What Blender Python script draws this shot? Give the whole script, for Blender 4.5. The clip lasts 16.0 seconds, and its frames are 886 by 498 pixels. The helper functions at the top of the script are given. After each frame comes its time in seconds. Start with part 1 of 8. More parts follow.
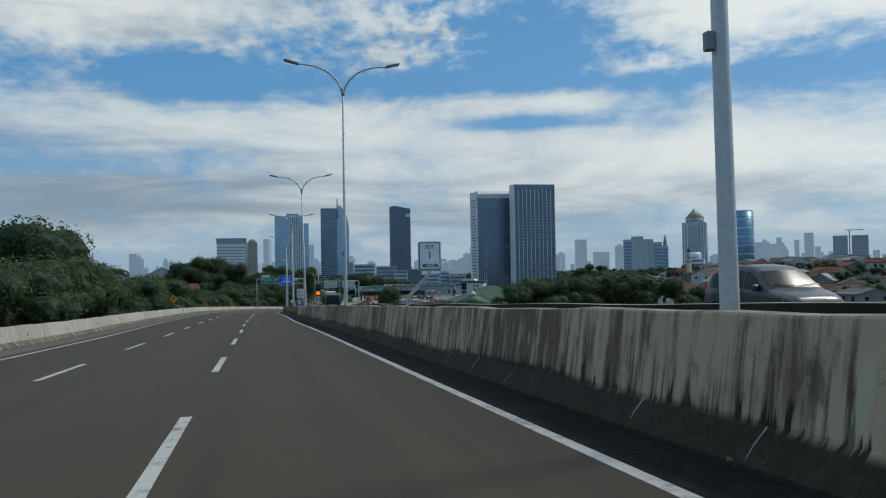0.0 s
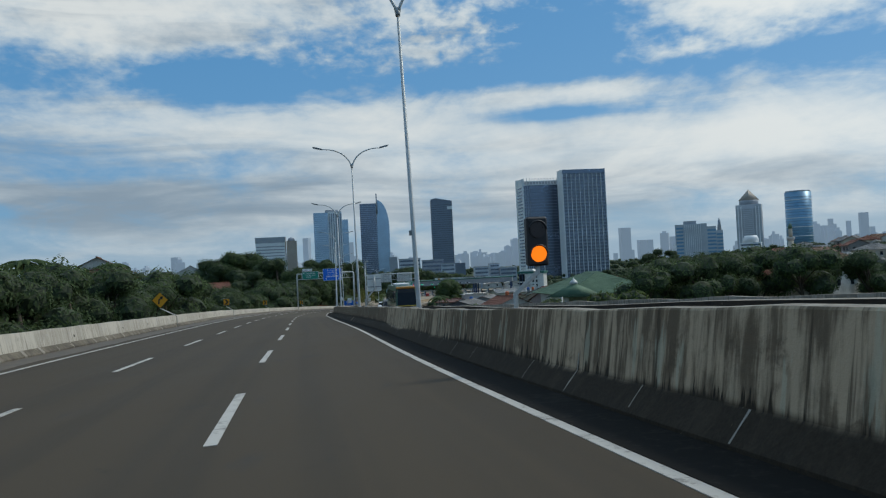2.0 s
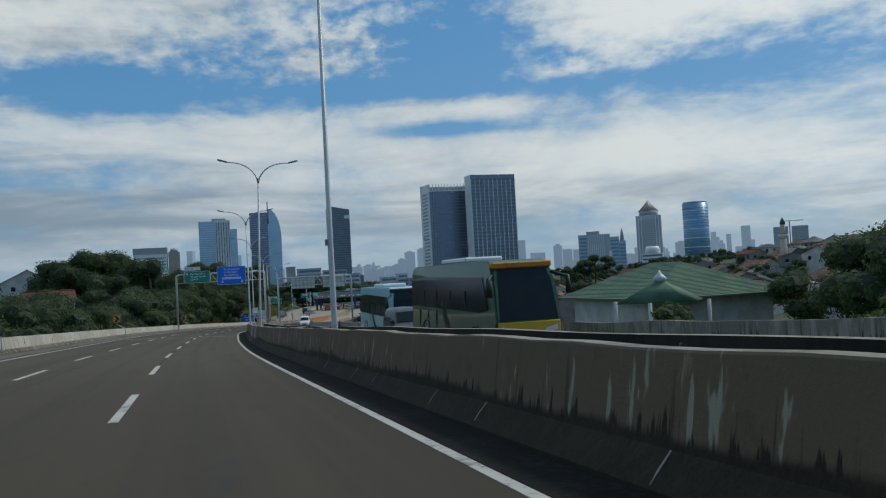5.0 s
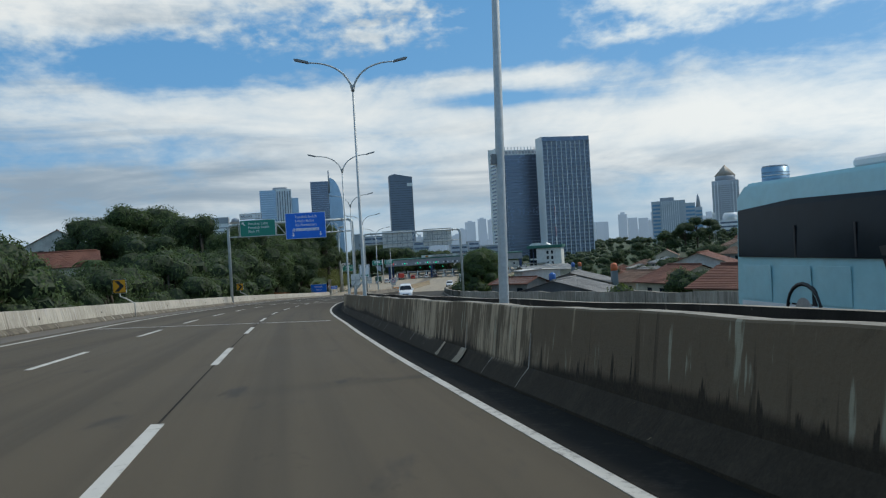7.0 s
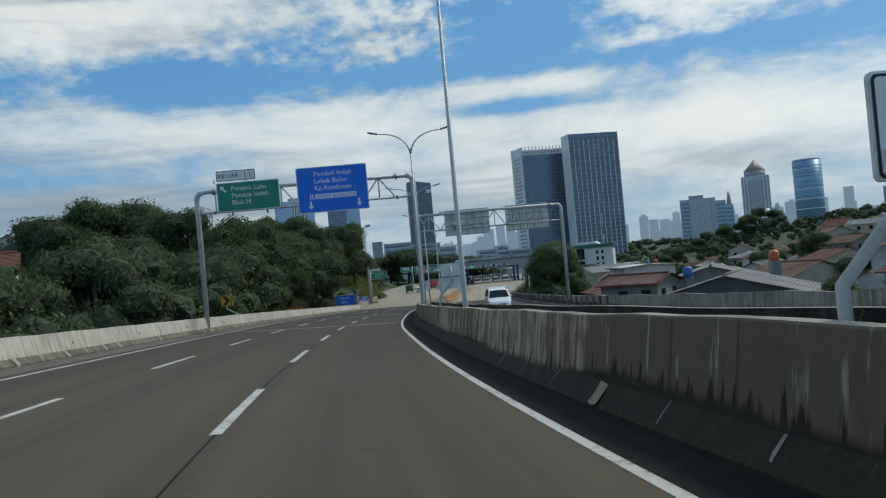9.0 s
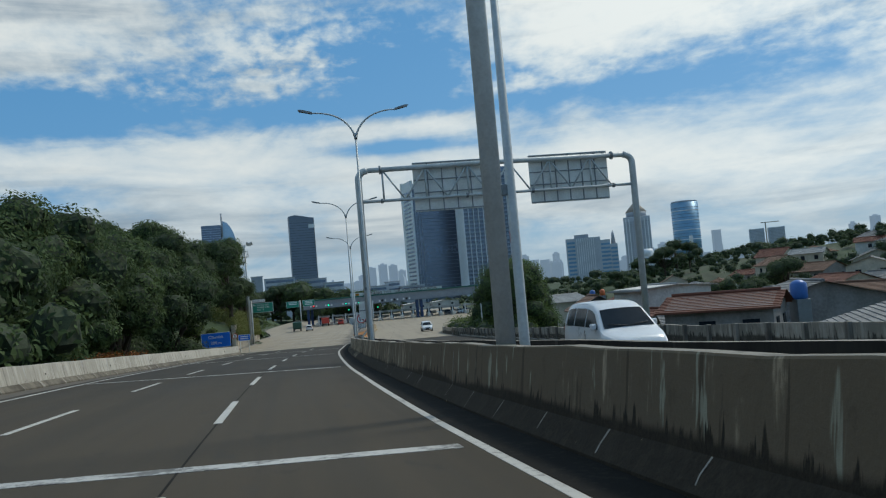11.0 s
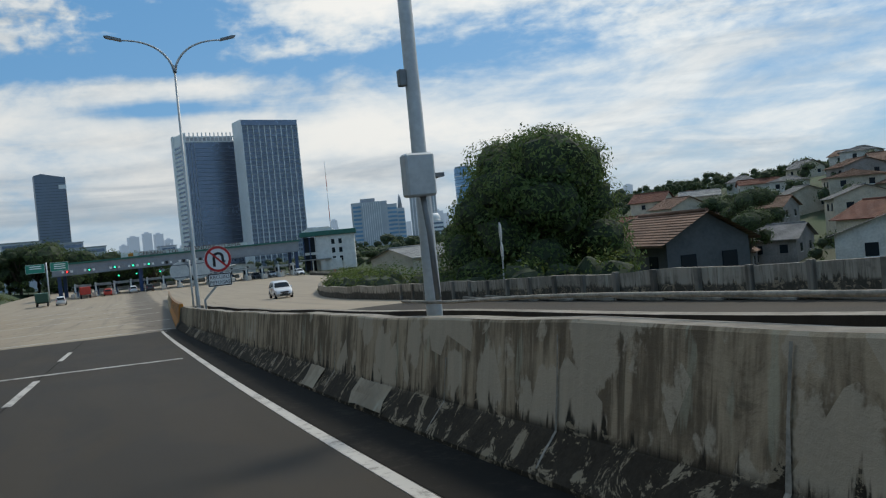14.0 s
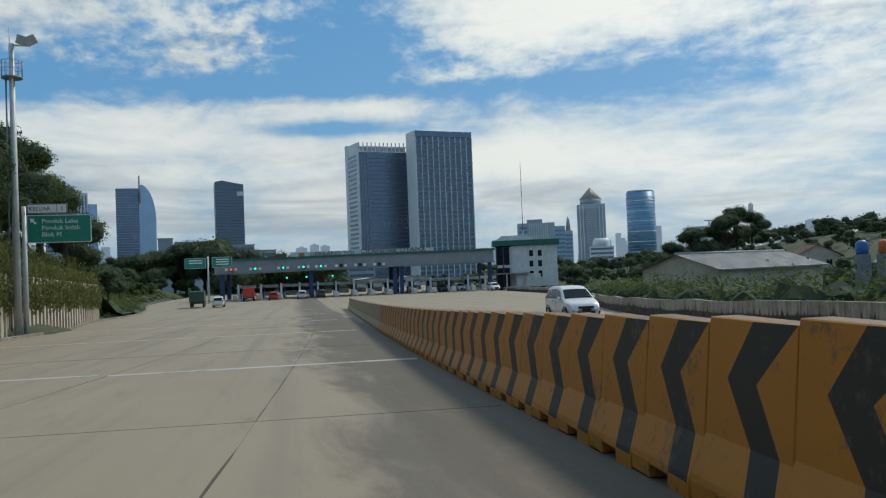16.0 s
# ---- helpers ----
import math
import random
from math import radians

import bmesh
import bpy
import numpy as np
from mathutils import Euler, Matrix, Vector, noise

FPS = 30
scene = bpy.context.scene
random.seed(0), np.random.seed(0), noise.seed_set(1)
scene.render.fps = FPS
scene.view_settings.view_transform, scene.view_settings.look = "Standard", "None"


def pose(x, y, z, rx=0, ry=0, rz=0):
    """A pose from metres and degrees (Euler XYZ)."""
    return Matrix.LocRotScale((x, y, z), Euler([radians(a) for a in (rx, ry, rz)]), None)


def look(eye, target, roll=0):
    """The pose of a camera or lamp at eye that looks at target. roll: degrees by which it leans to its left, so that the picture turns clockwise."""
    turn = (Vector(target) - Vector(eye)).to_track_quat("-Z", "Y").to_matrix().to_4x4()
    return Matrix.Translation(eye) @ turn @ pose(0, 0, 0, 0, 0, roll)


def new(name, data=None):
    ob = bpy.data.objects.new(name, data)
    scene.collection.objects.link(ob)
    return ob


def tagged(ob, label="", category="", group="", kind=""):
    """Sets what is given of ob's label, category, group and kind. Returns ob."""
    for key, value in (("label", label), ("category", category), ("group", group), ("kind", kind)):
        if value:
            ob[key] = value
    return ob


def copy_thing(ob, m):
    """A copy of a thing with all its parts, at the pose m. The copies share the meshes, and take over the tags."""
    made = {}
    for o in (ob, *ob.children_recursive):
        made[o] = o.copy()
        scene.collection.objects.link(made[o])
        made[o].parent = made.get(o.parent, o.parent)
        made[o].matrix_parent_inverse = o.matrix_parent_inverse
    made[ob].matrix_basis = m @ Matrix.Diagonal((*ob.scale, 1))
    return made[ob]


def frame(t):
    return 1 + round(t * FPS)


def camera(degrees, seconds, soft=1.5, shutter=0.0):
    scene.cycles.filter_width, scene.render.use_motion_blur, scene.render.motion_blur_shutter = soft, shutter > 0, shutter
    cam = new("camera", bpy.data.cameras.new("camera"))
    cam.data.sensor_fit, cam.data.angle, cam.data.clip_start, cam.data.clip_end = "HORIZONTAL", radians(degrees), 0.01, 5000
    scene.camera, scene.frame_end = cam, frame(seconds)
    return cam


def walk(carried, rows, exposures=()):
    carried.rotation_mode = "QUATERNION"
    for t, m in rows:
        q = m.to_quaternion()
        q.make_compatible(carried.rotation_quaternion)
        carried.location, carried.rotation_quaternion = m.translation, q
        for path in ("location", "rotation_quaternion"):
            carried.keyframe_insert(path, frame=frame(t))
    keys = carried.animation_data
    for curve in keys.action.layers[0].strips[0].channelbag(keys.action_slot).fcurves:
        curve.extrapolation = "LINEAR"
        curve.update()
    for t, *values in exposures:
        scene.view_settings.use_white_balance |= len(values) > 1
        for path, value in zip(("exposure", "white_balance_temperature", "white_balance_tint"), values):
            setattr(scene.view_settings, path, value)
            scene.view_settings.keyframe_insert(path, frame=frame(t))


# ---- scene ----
import functools
import itertools

cam = camera(56.08, 16.0, soft=1.2, shutter=0.0)
PATH = [
    (0.0, pose(0.000, -0.000, 1.370, 91.39, 0.94, -0.72)),
    (0.5, pose(-2.201, 10.897, 0.990, 91.40, 1.22, -1.68)),
    (1.0, pose(-4.483, 21.794, 0.590, 91.31, 1.72, -1.39)),
    (1.5, pose(-6.735, 32.623, 0.166, 91.06, 2.18, 1.59)),
    (2.0, pose(-9.021, 43.453, -0.244, 91.11, 2.80, 1.95)),
    (2.5, pose(-11.312, 54.294, -0.651, 92.41, 3.65, -2.56)),
    (3.0, pose(-13.536, 65.205, -1.052, 92.35, 3.44, -3.86)),
    (3.5, pose(-15.697, 76.158, -1.455, 92.21, 3.50, -5.92)),
    (4.0, pose(-17.900, 87.114, -1.866, 92.25, 3.09, -7.16)),
    (4.2, pose(-18.782, 91.495, -2.041, 92.21, 3.02, -7.48)),
    (4.5, pose(-20.105, 98.062, -2.314, 92.01, 3.04, -6.81)),
    (5.0, pose(-22.308, 108.983, -2.787, 91.70, 3.08, -5.61)),
    (5.5, pose(-24.482, 119.855, -3.268, 91.40, 3.12, -5.06)),
    (6.0, pose(-26.597, 130.659, -3.746, 91.12, 3.17, -4.99)),
    (6.5, pose(-28.619, 141.376, -4.210, 90.88, 3.65, -4.41)),
    (7.0, pose(-30.498, 152.004, -4.638, 89.91, 3.33, -1.61)),
    (7.5, pose(-32.286, 162.518, -5.036, 89.14, 3.72, -0.79)),
    (8.0, pose(-33.946, 172.886, -5.451, 89.34, 5.52, 0.11)),
    (8.5, pose(-35.530, 183.143, -5.886, 90.01, 5.20, 0.03)),
    (9.0, pose(-37.006, 193.322, -6.331, 90.64, 5.16, -0.45)),
    (9.5, pose(-38.339, 203.452, -6.779, 91.26, 5.14, -0.77)),
    (10.0, pose(-39.493, 213.563, -7.227, 91.81, 5.11, -0.80)),
    (10.3, pose(-40.083, 219.633, -7.495, 92.02, 4.84, -1.37)),
    (10.5, pose(-40.427, 223.685, -7.673, 92.58, 4.91, -2.81)),
    (11.0, pose(-41.144, 233.815, -8.113, 92.66, 4.93, -8.69)),
    (11.5, pose(-41.624, 243.904, -8.548, 92.54, 5.37, -13.24)),
    (12.0, pose(-41.889, 253.954, -8.986, 92.00, 3.99, -16.34)),
    (12.5, pose(-41.987, 263.931, -9.388, 89.22, 3.87, -18.90)),
    (13.0, pose(-42.001, 273.817, -9.805, 89.45, 4.27, -20.71)),
    (13.5, pose(-41.859, 283.649, -10.240, 89.22, 4.78, -22.40)),
    (14.0, pose(-41.634, 293.482, -10.702, 89.09, 5.54, -24.29)),
    (14.5, pose(-41.398, 303.412, -11.160, 89.96, 3.79, -23.22)),
    (15.0, pose(-40.959, 313.361, -11.589, 89.95, 2.32, -19.41)),
    (15.5, pose(-40.376, 323.332, -12.029, 90.36, 2.93, -16.83)),
    (16.0, pose(-39.774, 333.467, -12.454, 91.46, 2.24, -13.52)),
]
walk(cam, PATH, exposures=((0.0, -0.03, 6600, 5.0), (3.0, -0.05, 6590, 5.0), (4.0, -0.17, 6580, 5.0), (6.5, 0.0, 6600, 5.0), (7.0, 0.17, 6690, 6.0), (7.5, 0.30, 6780, 7.0), (8.0, 0.24, 6760, 6.0), (10.5, 0.04, 6600, 3.0), (12.5, 0.10, 6900, 7.0), (14.0, 0.15, 7050, 9.0), (14.5, 0.06, 7000, 8.0), (16.0, 0.1, 6930, 5.0)))

# ---- light ----
SUN_AZ, SUN_EL = 62.0, 48.0          # degrees clockwise from +y, and up
sun = new("sun", bpy.data.lights.new("sun", "SUN"))
sun.data.energy, sun.data.angle, sun.data.color = 2.0, radians(11), (1.0, 0.95, 0.87)
_d = Vector((math.sin(radians(SUN_AZ)) * math.cos(radians(SUN_EL)), math.cos(radians(SUN_AZ)) * math.cos(radians(SUN_EL)), math.sin(radians(SUN_EL))))
sun.matrix_world = look(_d * 100, (0, 0, 0))


class Nodes:
    """Short hand for building node trees."""

    def __init__(self, tree):
        self.tree, self.links = tree, tree.links

    def add(self, kind, **inputs):
        n = self.tree.nodes.new(kind)
        for k, v in inputs.items():
            key = int(k[1:]) if k[0] == "i" and k[1:].isdigit() else k.replace("_", " ")
            self.feed(n.inputs[key], v)
        return n

    def feed(self, socket, v):
        if isinstance(v, bpy.types.NodeSocket):
            self.links.new(v, socket)
        elif isinstance(v, bpy.types.Node):
            self.links.new(v.outputs[0], socket)
        else:
            socket.default_value = v

    def math(self, op, a, b=0.0, c=0.0, clamp=False):
        n = self.tree.nodes.new("ShaderNodeMath")
        n.operation, n.use_clamp = op, clamp
        for i, v in enumerate((a, b, c)):
            self.feed(n.inputs[i], v)
        return n.outputs[0]

    def vmath(self, op, a, b=(0, 0, 0)):
        n = self.tree.nodes.new("ShaderNodeVectorMath")
        n.operation = op
        self.feed(n.inputs[0], a), self.feed(n.inputs[1], b)
        return n.outputs["Value"] if op in ("DOT_PRODUCT", "LENGTH", "DISTANCE") else n.outputs[0]

    def noise(self, vec, scale, detail=4.0, rough=0.55, distortion=0.0):
        n = self.add("ShaderNodeTexNoise", Vector=vec, Scale=scale, Detail=detail, Roughness=rough, Distortion=distortion)
        return n.outputs["Fac"]

    def ramp(self, fac, *stops):
        n = self.tree.nodes.new("ShaderNodeValToRGB")
        self.feed(n.inputs[0], fac)
        el = n.color_ramp.elements
        while len(el) < len(stops):
            el.new(0.5)
        for e, (p, c) in zip(el, stops):
            e.position = p
            e.color = (c, c, c, 1) if isinstance(c, (int, float)) else (*c, 1)
        return n.outputs[0]

    def step(self, v, lo, hi):
        n = self.tree.nodes.new("ShaderNodeMapRange")
        n.interpolation_type = "SMOOTHSTEP"
        for i, q in enumerate((v, lo, hi, 0.0, 1.0)):
            self.feed(n.inputs[i], q)
        return n.outputs[0]

    def mix(self, fac, a, b, blend="MIX"):
        n = self.tree.nodes.new("ShaderNodeMix")
        n.data_type, n.blend_type = "RGBA", blend
        self.feed(n.inputs[0], fac)
        for i, v in ((6, a), (7, b)):
            self.feed(n.inputs[i], (*v, 1) if isinstance(v, tuple) and len(v) == 3 else v)
        return n.outputs[2]

    def scaled(self, vec, x, y, z):
        n = self.tree.nodes.new("ShaderNodeMapping")
        self.feed(n.inputs[0], vec)
        n.inputs["Scale"].default_value = (x, y, z)
        return n.outputs[0]


def sky():
    """Blue sky with sheets of broken cloud."""
    world = bpy.data.worlds.new("sky")
    scene.world = world
    world.use_nodes = True
    t = world.node_tree
    t.nodes.clear()
    n = Nodes(t)
    air = t.nodes.new("ShaderNodeTexSky")
    air.sky_type, air.sun_disc = "NISHITA", False
    air.sun_elevation, air.sun_rotation = radians(SUN_EL), radians(SUN_AZ)
    air.air_density, air.dust_density, air.ozone_density = 1.0, 0.6, 3.0
    d = t.nodes.new("ShaderNodeTexCoord").outputs["Generated"]
    xyz = n.add("ShaderNodeSeparateXYZ", i0=d)

    def field(blobs):
        total = None
        for az, el, wa, we, amount in blobs:
            a, e = radians(az), radians(el)
            c = Vector((math.sin(a) * math.cos(e), math.cos(a) * math.cos(e), math.sin(e)))
            right = Vector((math.cos(a), -math.sin(a), 0))
            up = right.cross(c)
            u = n.math("DIVIDE", n.vmath("DOT_PRODUCT", d, tuple(right)), radians(wa))
            v = n.math("DIVIDE", n.vmath("DOT_PRODUCT", d, tuple(up)), radians(we))
            front = n.step(n.vmath("DOT_PRODUCT", d, tuple(c)), 0.2, 0.5)
            g = n.math("POWER", 2.718, n.math("MULTIPLY", n.math("ADD", n.math("MULTIPLY", u, u), n.math("MULTIPLY", v, v)), -1.0))
            g = n.math("MULTIPLY", n.math("MULTIPLY", g, front), amount)
            total = g if total is None else n.math("ADD", total, g)
        return total

    # a flat deck of cloud overhead, seen in perspective
    flat = n.math("DIVIDE", 1.0, n.math("ADD", n.math("MAXIMUM", xyz.outputs[2], 0.0), 0.26))
    deck = n.add("ShaderNodeCombineXYZ", i0=n.math("MULTIPLY", xyz.outputs[0], flat), i1=n.math("MULTIPLY", xyz.outputs[1], flat), i2=0.0).outputs[0]
    big = n.noise(n.scaled(deck, 2.3, 2.0, 1), 1.0, 8, 0.55, 0.7)
    streak = n.noise(n.scaled(d, 4.6, 4.6, 25.0), 1.0, 7, 0.56, 0.8)
    puffs = n.noise(n.scaled(deck, 17.0, 14.0, 1), 1.0, 5, 0.52, 0.25)
    fine = n.noise(n.scaled(deck, 48, 38, 1), 1.0, 4, 0.55, 0.3)
    heaps = n.math("ADD", n.math("MULTIPLY", n.step(xyz.outputs[2], 0.15, 0.25), 0.45), field(PUFFS))
    lumps = n.math("MULTIPLY", n.math("ADD", n.math("MULTIPLY", n.math("SUBTRACT", puffs, 0.5), 0.62), n.math("MULTIPLY", n.math("SUBTRACT", fine, 0.5), 0.20)), n.math("ADD", 0.16, heaps))
    cover = n.math("ADD", n.math("ADD", n.math("ADD", n.math("MULTIPLY", n.math("SUBTRACT", big, 0.5), 0.62), n.math("MULTIPLY", n.math("SUBTRACT", streak, 0.5), 0.36)), n.math("ADD", lumps, 0.485)), field(CLOUDS))
    mask = n.step(cover, 0.38, 0.64)
    thick = n.step(cover, 0.50, 0.82)
    grain = n.noise(n.scaled(d, 3.4, 3.4, 26), 1.0, 6, 0.54, 0.9)
    shade = n.step(n.math("ADD", n.math("ADD", grain, n.math("MULTIPLY", lumps, -0.55)), n.math("ADD", 0.10, field(GREYS))), 0.48, 1.05)
    cloud = n.mix(shade, n.mix(thick, (0.50, 0.60, 0.71), (0.76, 0.785, 0.81)), (0.26, 0.335, 0.43))
    # clouds stand brighter towards the sun
    sunward = n.step(n.vmath("DOT_PRODUCT", d, tuple(_d)), 0.40, 0.98)
    glow = n.math("ADD", 0.94, n.math("MULTIPLY", sunward, 0.24))
    cloud = n.vmath("MULTIPLY", cloud, n.add("ShaderNodeCombineXYZ", i0=glow, i1=glow, i2=glow).outputs[0])
    air_c = n.mix(1.0, air.outputs[0], (SKY_AIR, SKY_AIR, SKY_AIR), "MULTIPLY")
    blue = n.mix(0.6, air_c, (0.060, 0.285, 0.62))
    colour = n.mix(n.math("MULTIPLY", mask, 0.96), blue, cloud)
    haze = n.step(n.math("MULTIPLY", xyz.outputs[2], -1.0), -0.085, 0.01)
    colour = n.mix(n.math("MULTIPLY", haze, 0.7), colour, (0.36, 0.46, 0.57))
    colour = n.mix(1.0, colour, (SKY_GAIN, SKY_GAIN, SKY_GAIN), "MULTIPLY")
    bg = n.add("ShaderNodeBackground", Color=colour, Strength=1.0)
    out = t.nodes.new("ShaderNodeOutputWorld")
    t.links.new(bg.outputs[0], out.inputs[0])


SKY_AIR, SKY_GAIN = 0.09, 1.0
# heaps of cloud (+) and clear gaps (-): azimuth, height, half widths in degrees, amount
CLOUDS = [(-24, 18.6, 17, 3.4, 0.26), (-15.0, 12.9, 7.0, 1.5, -0.34), (-27, 13.6, 7, 1.0, -0.06), (7.5, 14.8, 4.2, 2.6, -0.30), (-1, 12.7, 7, 0.8, -0.18),
          (23, 18.0, 9.5, 4.0, 0.28), (-12, 9.6, 14, 1.7, 0.24), (8.0, 11.2, 5.0, 0.8, 0.24), (6.5, 9.9, 5.5, 0.45, -0.24), (19, 8.0, 15, 1.9, 0.24),
          (19, 12.4, 6, 0.8, -0.24), (30, 11.8, 6, 0.8, -0.10), (15.5, 13.2, 4, 0.5, 0.14), (0, 5.0, 40, 2.2, 0.20), (42, 12, 10, 6, 0.12), (0, 50, 60, 20, 0.10)]
# small heaps broken into cells
PUFFS = [(1, 16.6, 6.5, 2.6, 0.55), (-9, 14.6, 6, 1.2, 0.30), (16, 14, 7, 1.5, 0.15)]
# grey undersides (+) and bright sunlit parts (-)
GREYS = [(-22, 4.5, 14, 2.6, 0.36), (-30, 8.0, 8, 2.0, 0.22), (10, 5.0, 16, 1.8, 0.14), (-10, 10.3, 12, 1.2, -0.18), (22, 17.0, 10, 4.0, -0.16), (24, 8.5, 14, 2.2, -0.24), (-24, 20, 14, 3.0, 0.10), (10, 21, 12, 2.0, 0.12), (38, 10, 12, 6, -0.06)]
sky()

# ---- materials ----
MATS = {}


def material(name, build):
    """A node material, made once. build(n, bsdf, co) feeds the shader."""
    if name not in MATS:
        m = bpy.data.materials.new(name)
        m.use_nodes = True
        t = m.node_tree
        n = Nodes(t)
        co = t.nodes.new("ShaderNodeTexCoord")
        build(n, t.nodes["Principled BSDF"], co.outputs["Object"])
        MATS[name] = m
    return MATS[name]


def place(n):
    return n.tree.nodes.new("ShaderNodeNewGeometry").outputs["Position"]


def bump(n, b, height, strength, distance=0.02):
    k = n.add("ShaderNodeBump", Height=height, Strength=strength, Distance=distance)
    n.links.new(k.outputs[0], b.inputs["Normal"])


def plain(name, col, rough=0.6, metal=0.0, vary=0.12, scale=3.0, coat=0.0, rnd=0.0):
    """A paint, metal or plastic with mild mottling and grime at two scales."""
    def build(n, b, co):
        v = n.math("ADD", n.math("MULTIPLY", n.noise(co, scale, 5), 0.6), n.math("MULTIPLY", n.noise(co, scale * 9, 3), 0.4))
        if rnd:
            info = n.tree.nodes.new("ShaderNodeObjectInfo").outputs["Random"]
            v = n.math("ADD", v, n.math("MULTIPLY", n.math("SUBTRACT", info, 0.5), rnd))
        dark, light = tuple(c * (1 - vary * 2) for c in col), tuple(min(1, c * (1 + vary)) for c in col)
        n.feed(b.inputs["Base Color"], n.mix(n.step(v, 0.3, 0.7), dark, light))
        n.feed(b.inputs["Roughness"], n.math("ADD", n.math("MULTIPLY", v, 0.25), rough - 0.12))
        b.inputs["Metallic"].default_value = metal
        b.inputs["Coat Weight"].default_value = coat
        bump(n, b, v, 0.08, 0.01)
    return material(name, build)


def asphalt(n, b, co):
    p = place(n)
    uv = n.tree.nodes.new("ShaderNodeUVMap")
    uv.uv_map = "cross"
    along = n.add("ShaderNodeSeparateXYZ", i0=uv.outputs[0]).outputs[0]
    g = n.noise(p, 60, 3, 0.7)
    m = n.noise(n.scaled(p, 0.5, 0.12, 0.5), 1.0, 5, 0.6, 0.3)
    o = n.noise(n.scaled(p, 1.3, 0.35, 1), 1.0, 4, 0.6)
    # three courses of different age: grey-brown, bleached on the bend, dark and patchy before the plaza
    bleached = n.math("MULTIPLY", n.step(along, 120.0, 150.0), n.step(n.math("MULTIPLY", along, -1.0), -236.0, -205.0))
    fresh = n.math("MULTIPLY", n.step(along, 250.0, 284.0), n.step(n.math("MULTIPLY", along, -1.0), -345.0, -338.5))
    c = n.mix(m, (0.045, 0.0340, 0.0210), (0.065, 0.050, 0.032))
    c = n.mix(n.math("MULTIPLY", bleached, 0.75), c, (0.090, 0.072, 0.048))
    c = n.mix(n.step(o, 0.62, 0.75), c, (0.038, 0.034, 0.029))
    tracks = n.noise(n.scaled(uv.outputs[0], 0.012, 1.1, 1), 1.0, 4, 0.6)
    c = n.mix(n.math("MULTIPLY", n.step(tracks, 0.42, 0.66), 0.5), c, (0.028, 0.024, 0.018))
    patch = n.noise(n.scaled(uv.outputs[0], 0.22, 0.55, 1), 1.0, 5, 0.62, 0.6)
    c = n.mix(n.math("MULTIPLY", fresh, n.math("ADD", 0.62, n.math("MULTIPLY", n.step(patch, 0.42, 0.58), 0.30))), c, (0.0215, 0.0210, 0.0195))
    spots = n.noise(n.scaled(uv.outputs[0], 0.7, 1.6, 1), 1.0, 5, 0.66, 0.5)
    c = n.mix(n.math("MULTIPLY", n.step(spots, 0.64, 0.70), 0.45), c, (0.022, 0.019, 0.015))
    n.feed(b.inputs["Base Color"], n.mix(n.math("MULTIPLY", g, 0.30), c, (0.092, 0.074, 0.051)))
    n.feed(b.inputs["Roughness"], n.math("ADD", 0.72, n.math("MULTIPLY", m, 0.2)))
    b.inputs["Specular IOR Level"].default_value = 0.25
    bump(n, b, g, 0.35, 0.006)


def slab(n, b, co):
    p = place(n)
    g = n.noise(p, 30, 4, 0.7)
    m = n.noise(n.scaled(p, 0.35, 0.10, 0.4), 1.0, 6, 0.6, 0.5)
    st = n.noise(n.scaled(p, 1.6, 0.25, 1), 1.0, 5, 0.65)
    c = n.mix(m, (0.225, 0.180, 0.122), (0.345, 0.284, 0.202))
    c = n.mix(n.math("MULTIPLY", n.step(st, 0.55, 0.75), 0.5), c, (0.13, 0.115, 0.10))
    uv = n.tree.nodes.new("ShaderNodeUVMap")
    uv.uv_map = "cross"
    l = n.add("ShaderNodeSeparateXYZ", i0=uv.outputs[0]).outputs[1]
    # brown mottling, denser in a band along the block line
    mottle = n.noise(n.scaled(p, 0.9, 0.22, 1), 1.0, 6, 0.62, 0.5)
    near = n.math("MULTIPLY", n.step(l, -3.4, 0.6), n.step(n.math("MULTIPLY", l, -1.0), -3.2, -1.6))
    c = n.mix(n.math("MULTIPLY", n.step(n.math("ADD", mottle, n.math("MULTIPLY", near, 0.54)), 0.66, 0.95), 0.85), c, (0.050, 0.037, 0.024))
    tracks = n.noise(n.scaled(uv.outputs[0], 0.02, 0.9, 1), 1.0, 4, 0.6)
    c = n.mix(n.math("MULTIPLY", n.step(tracks, 0.48, 0.68), 0.45), c, (0.14, 0.122, 0.10))
    n.feed(b.inputs["Base Color"], n.mix(n.math("MULTIPLY", g, 0.25), c, (0.38, 0.34, 0.275)))
    b.inputs["Roughness"].default_value = 0.75
    bump(n, b, g, 0.25, 0.006)


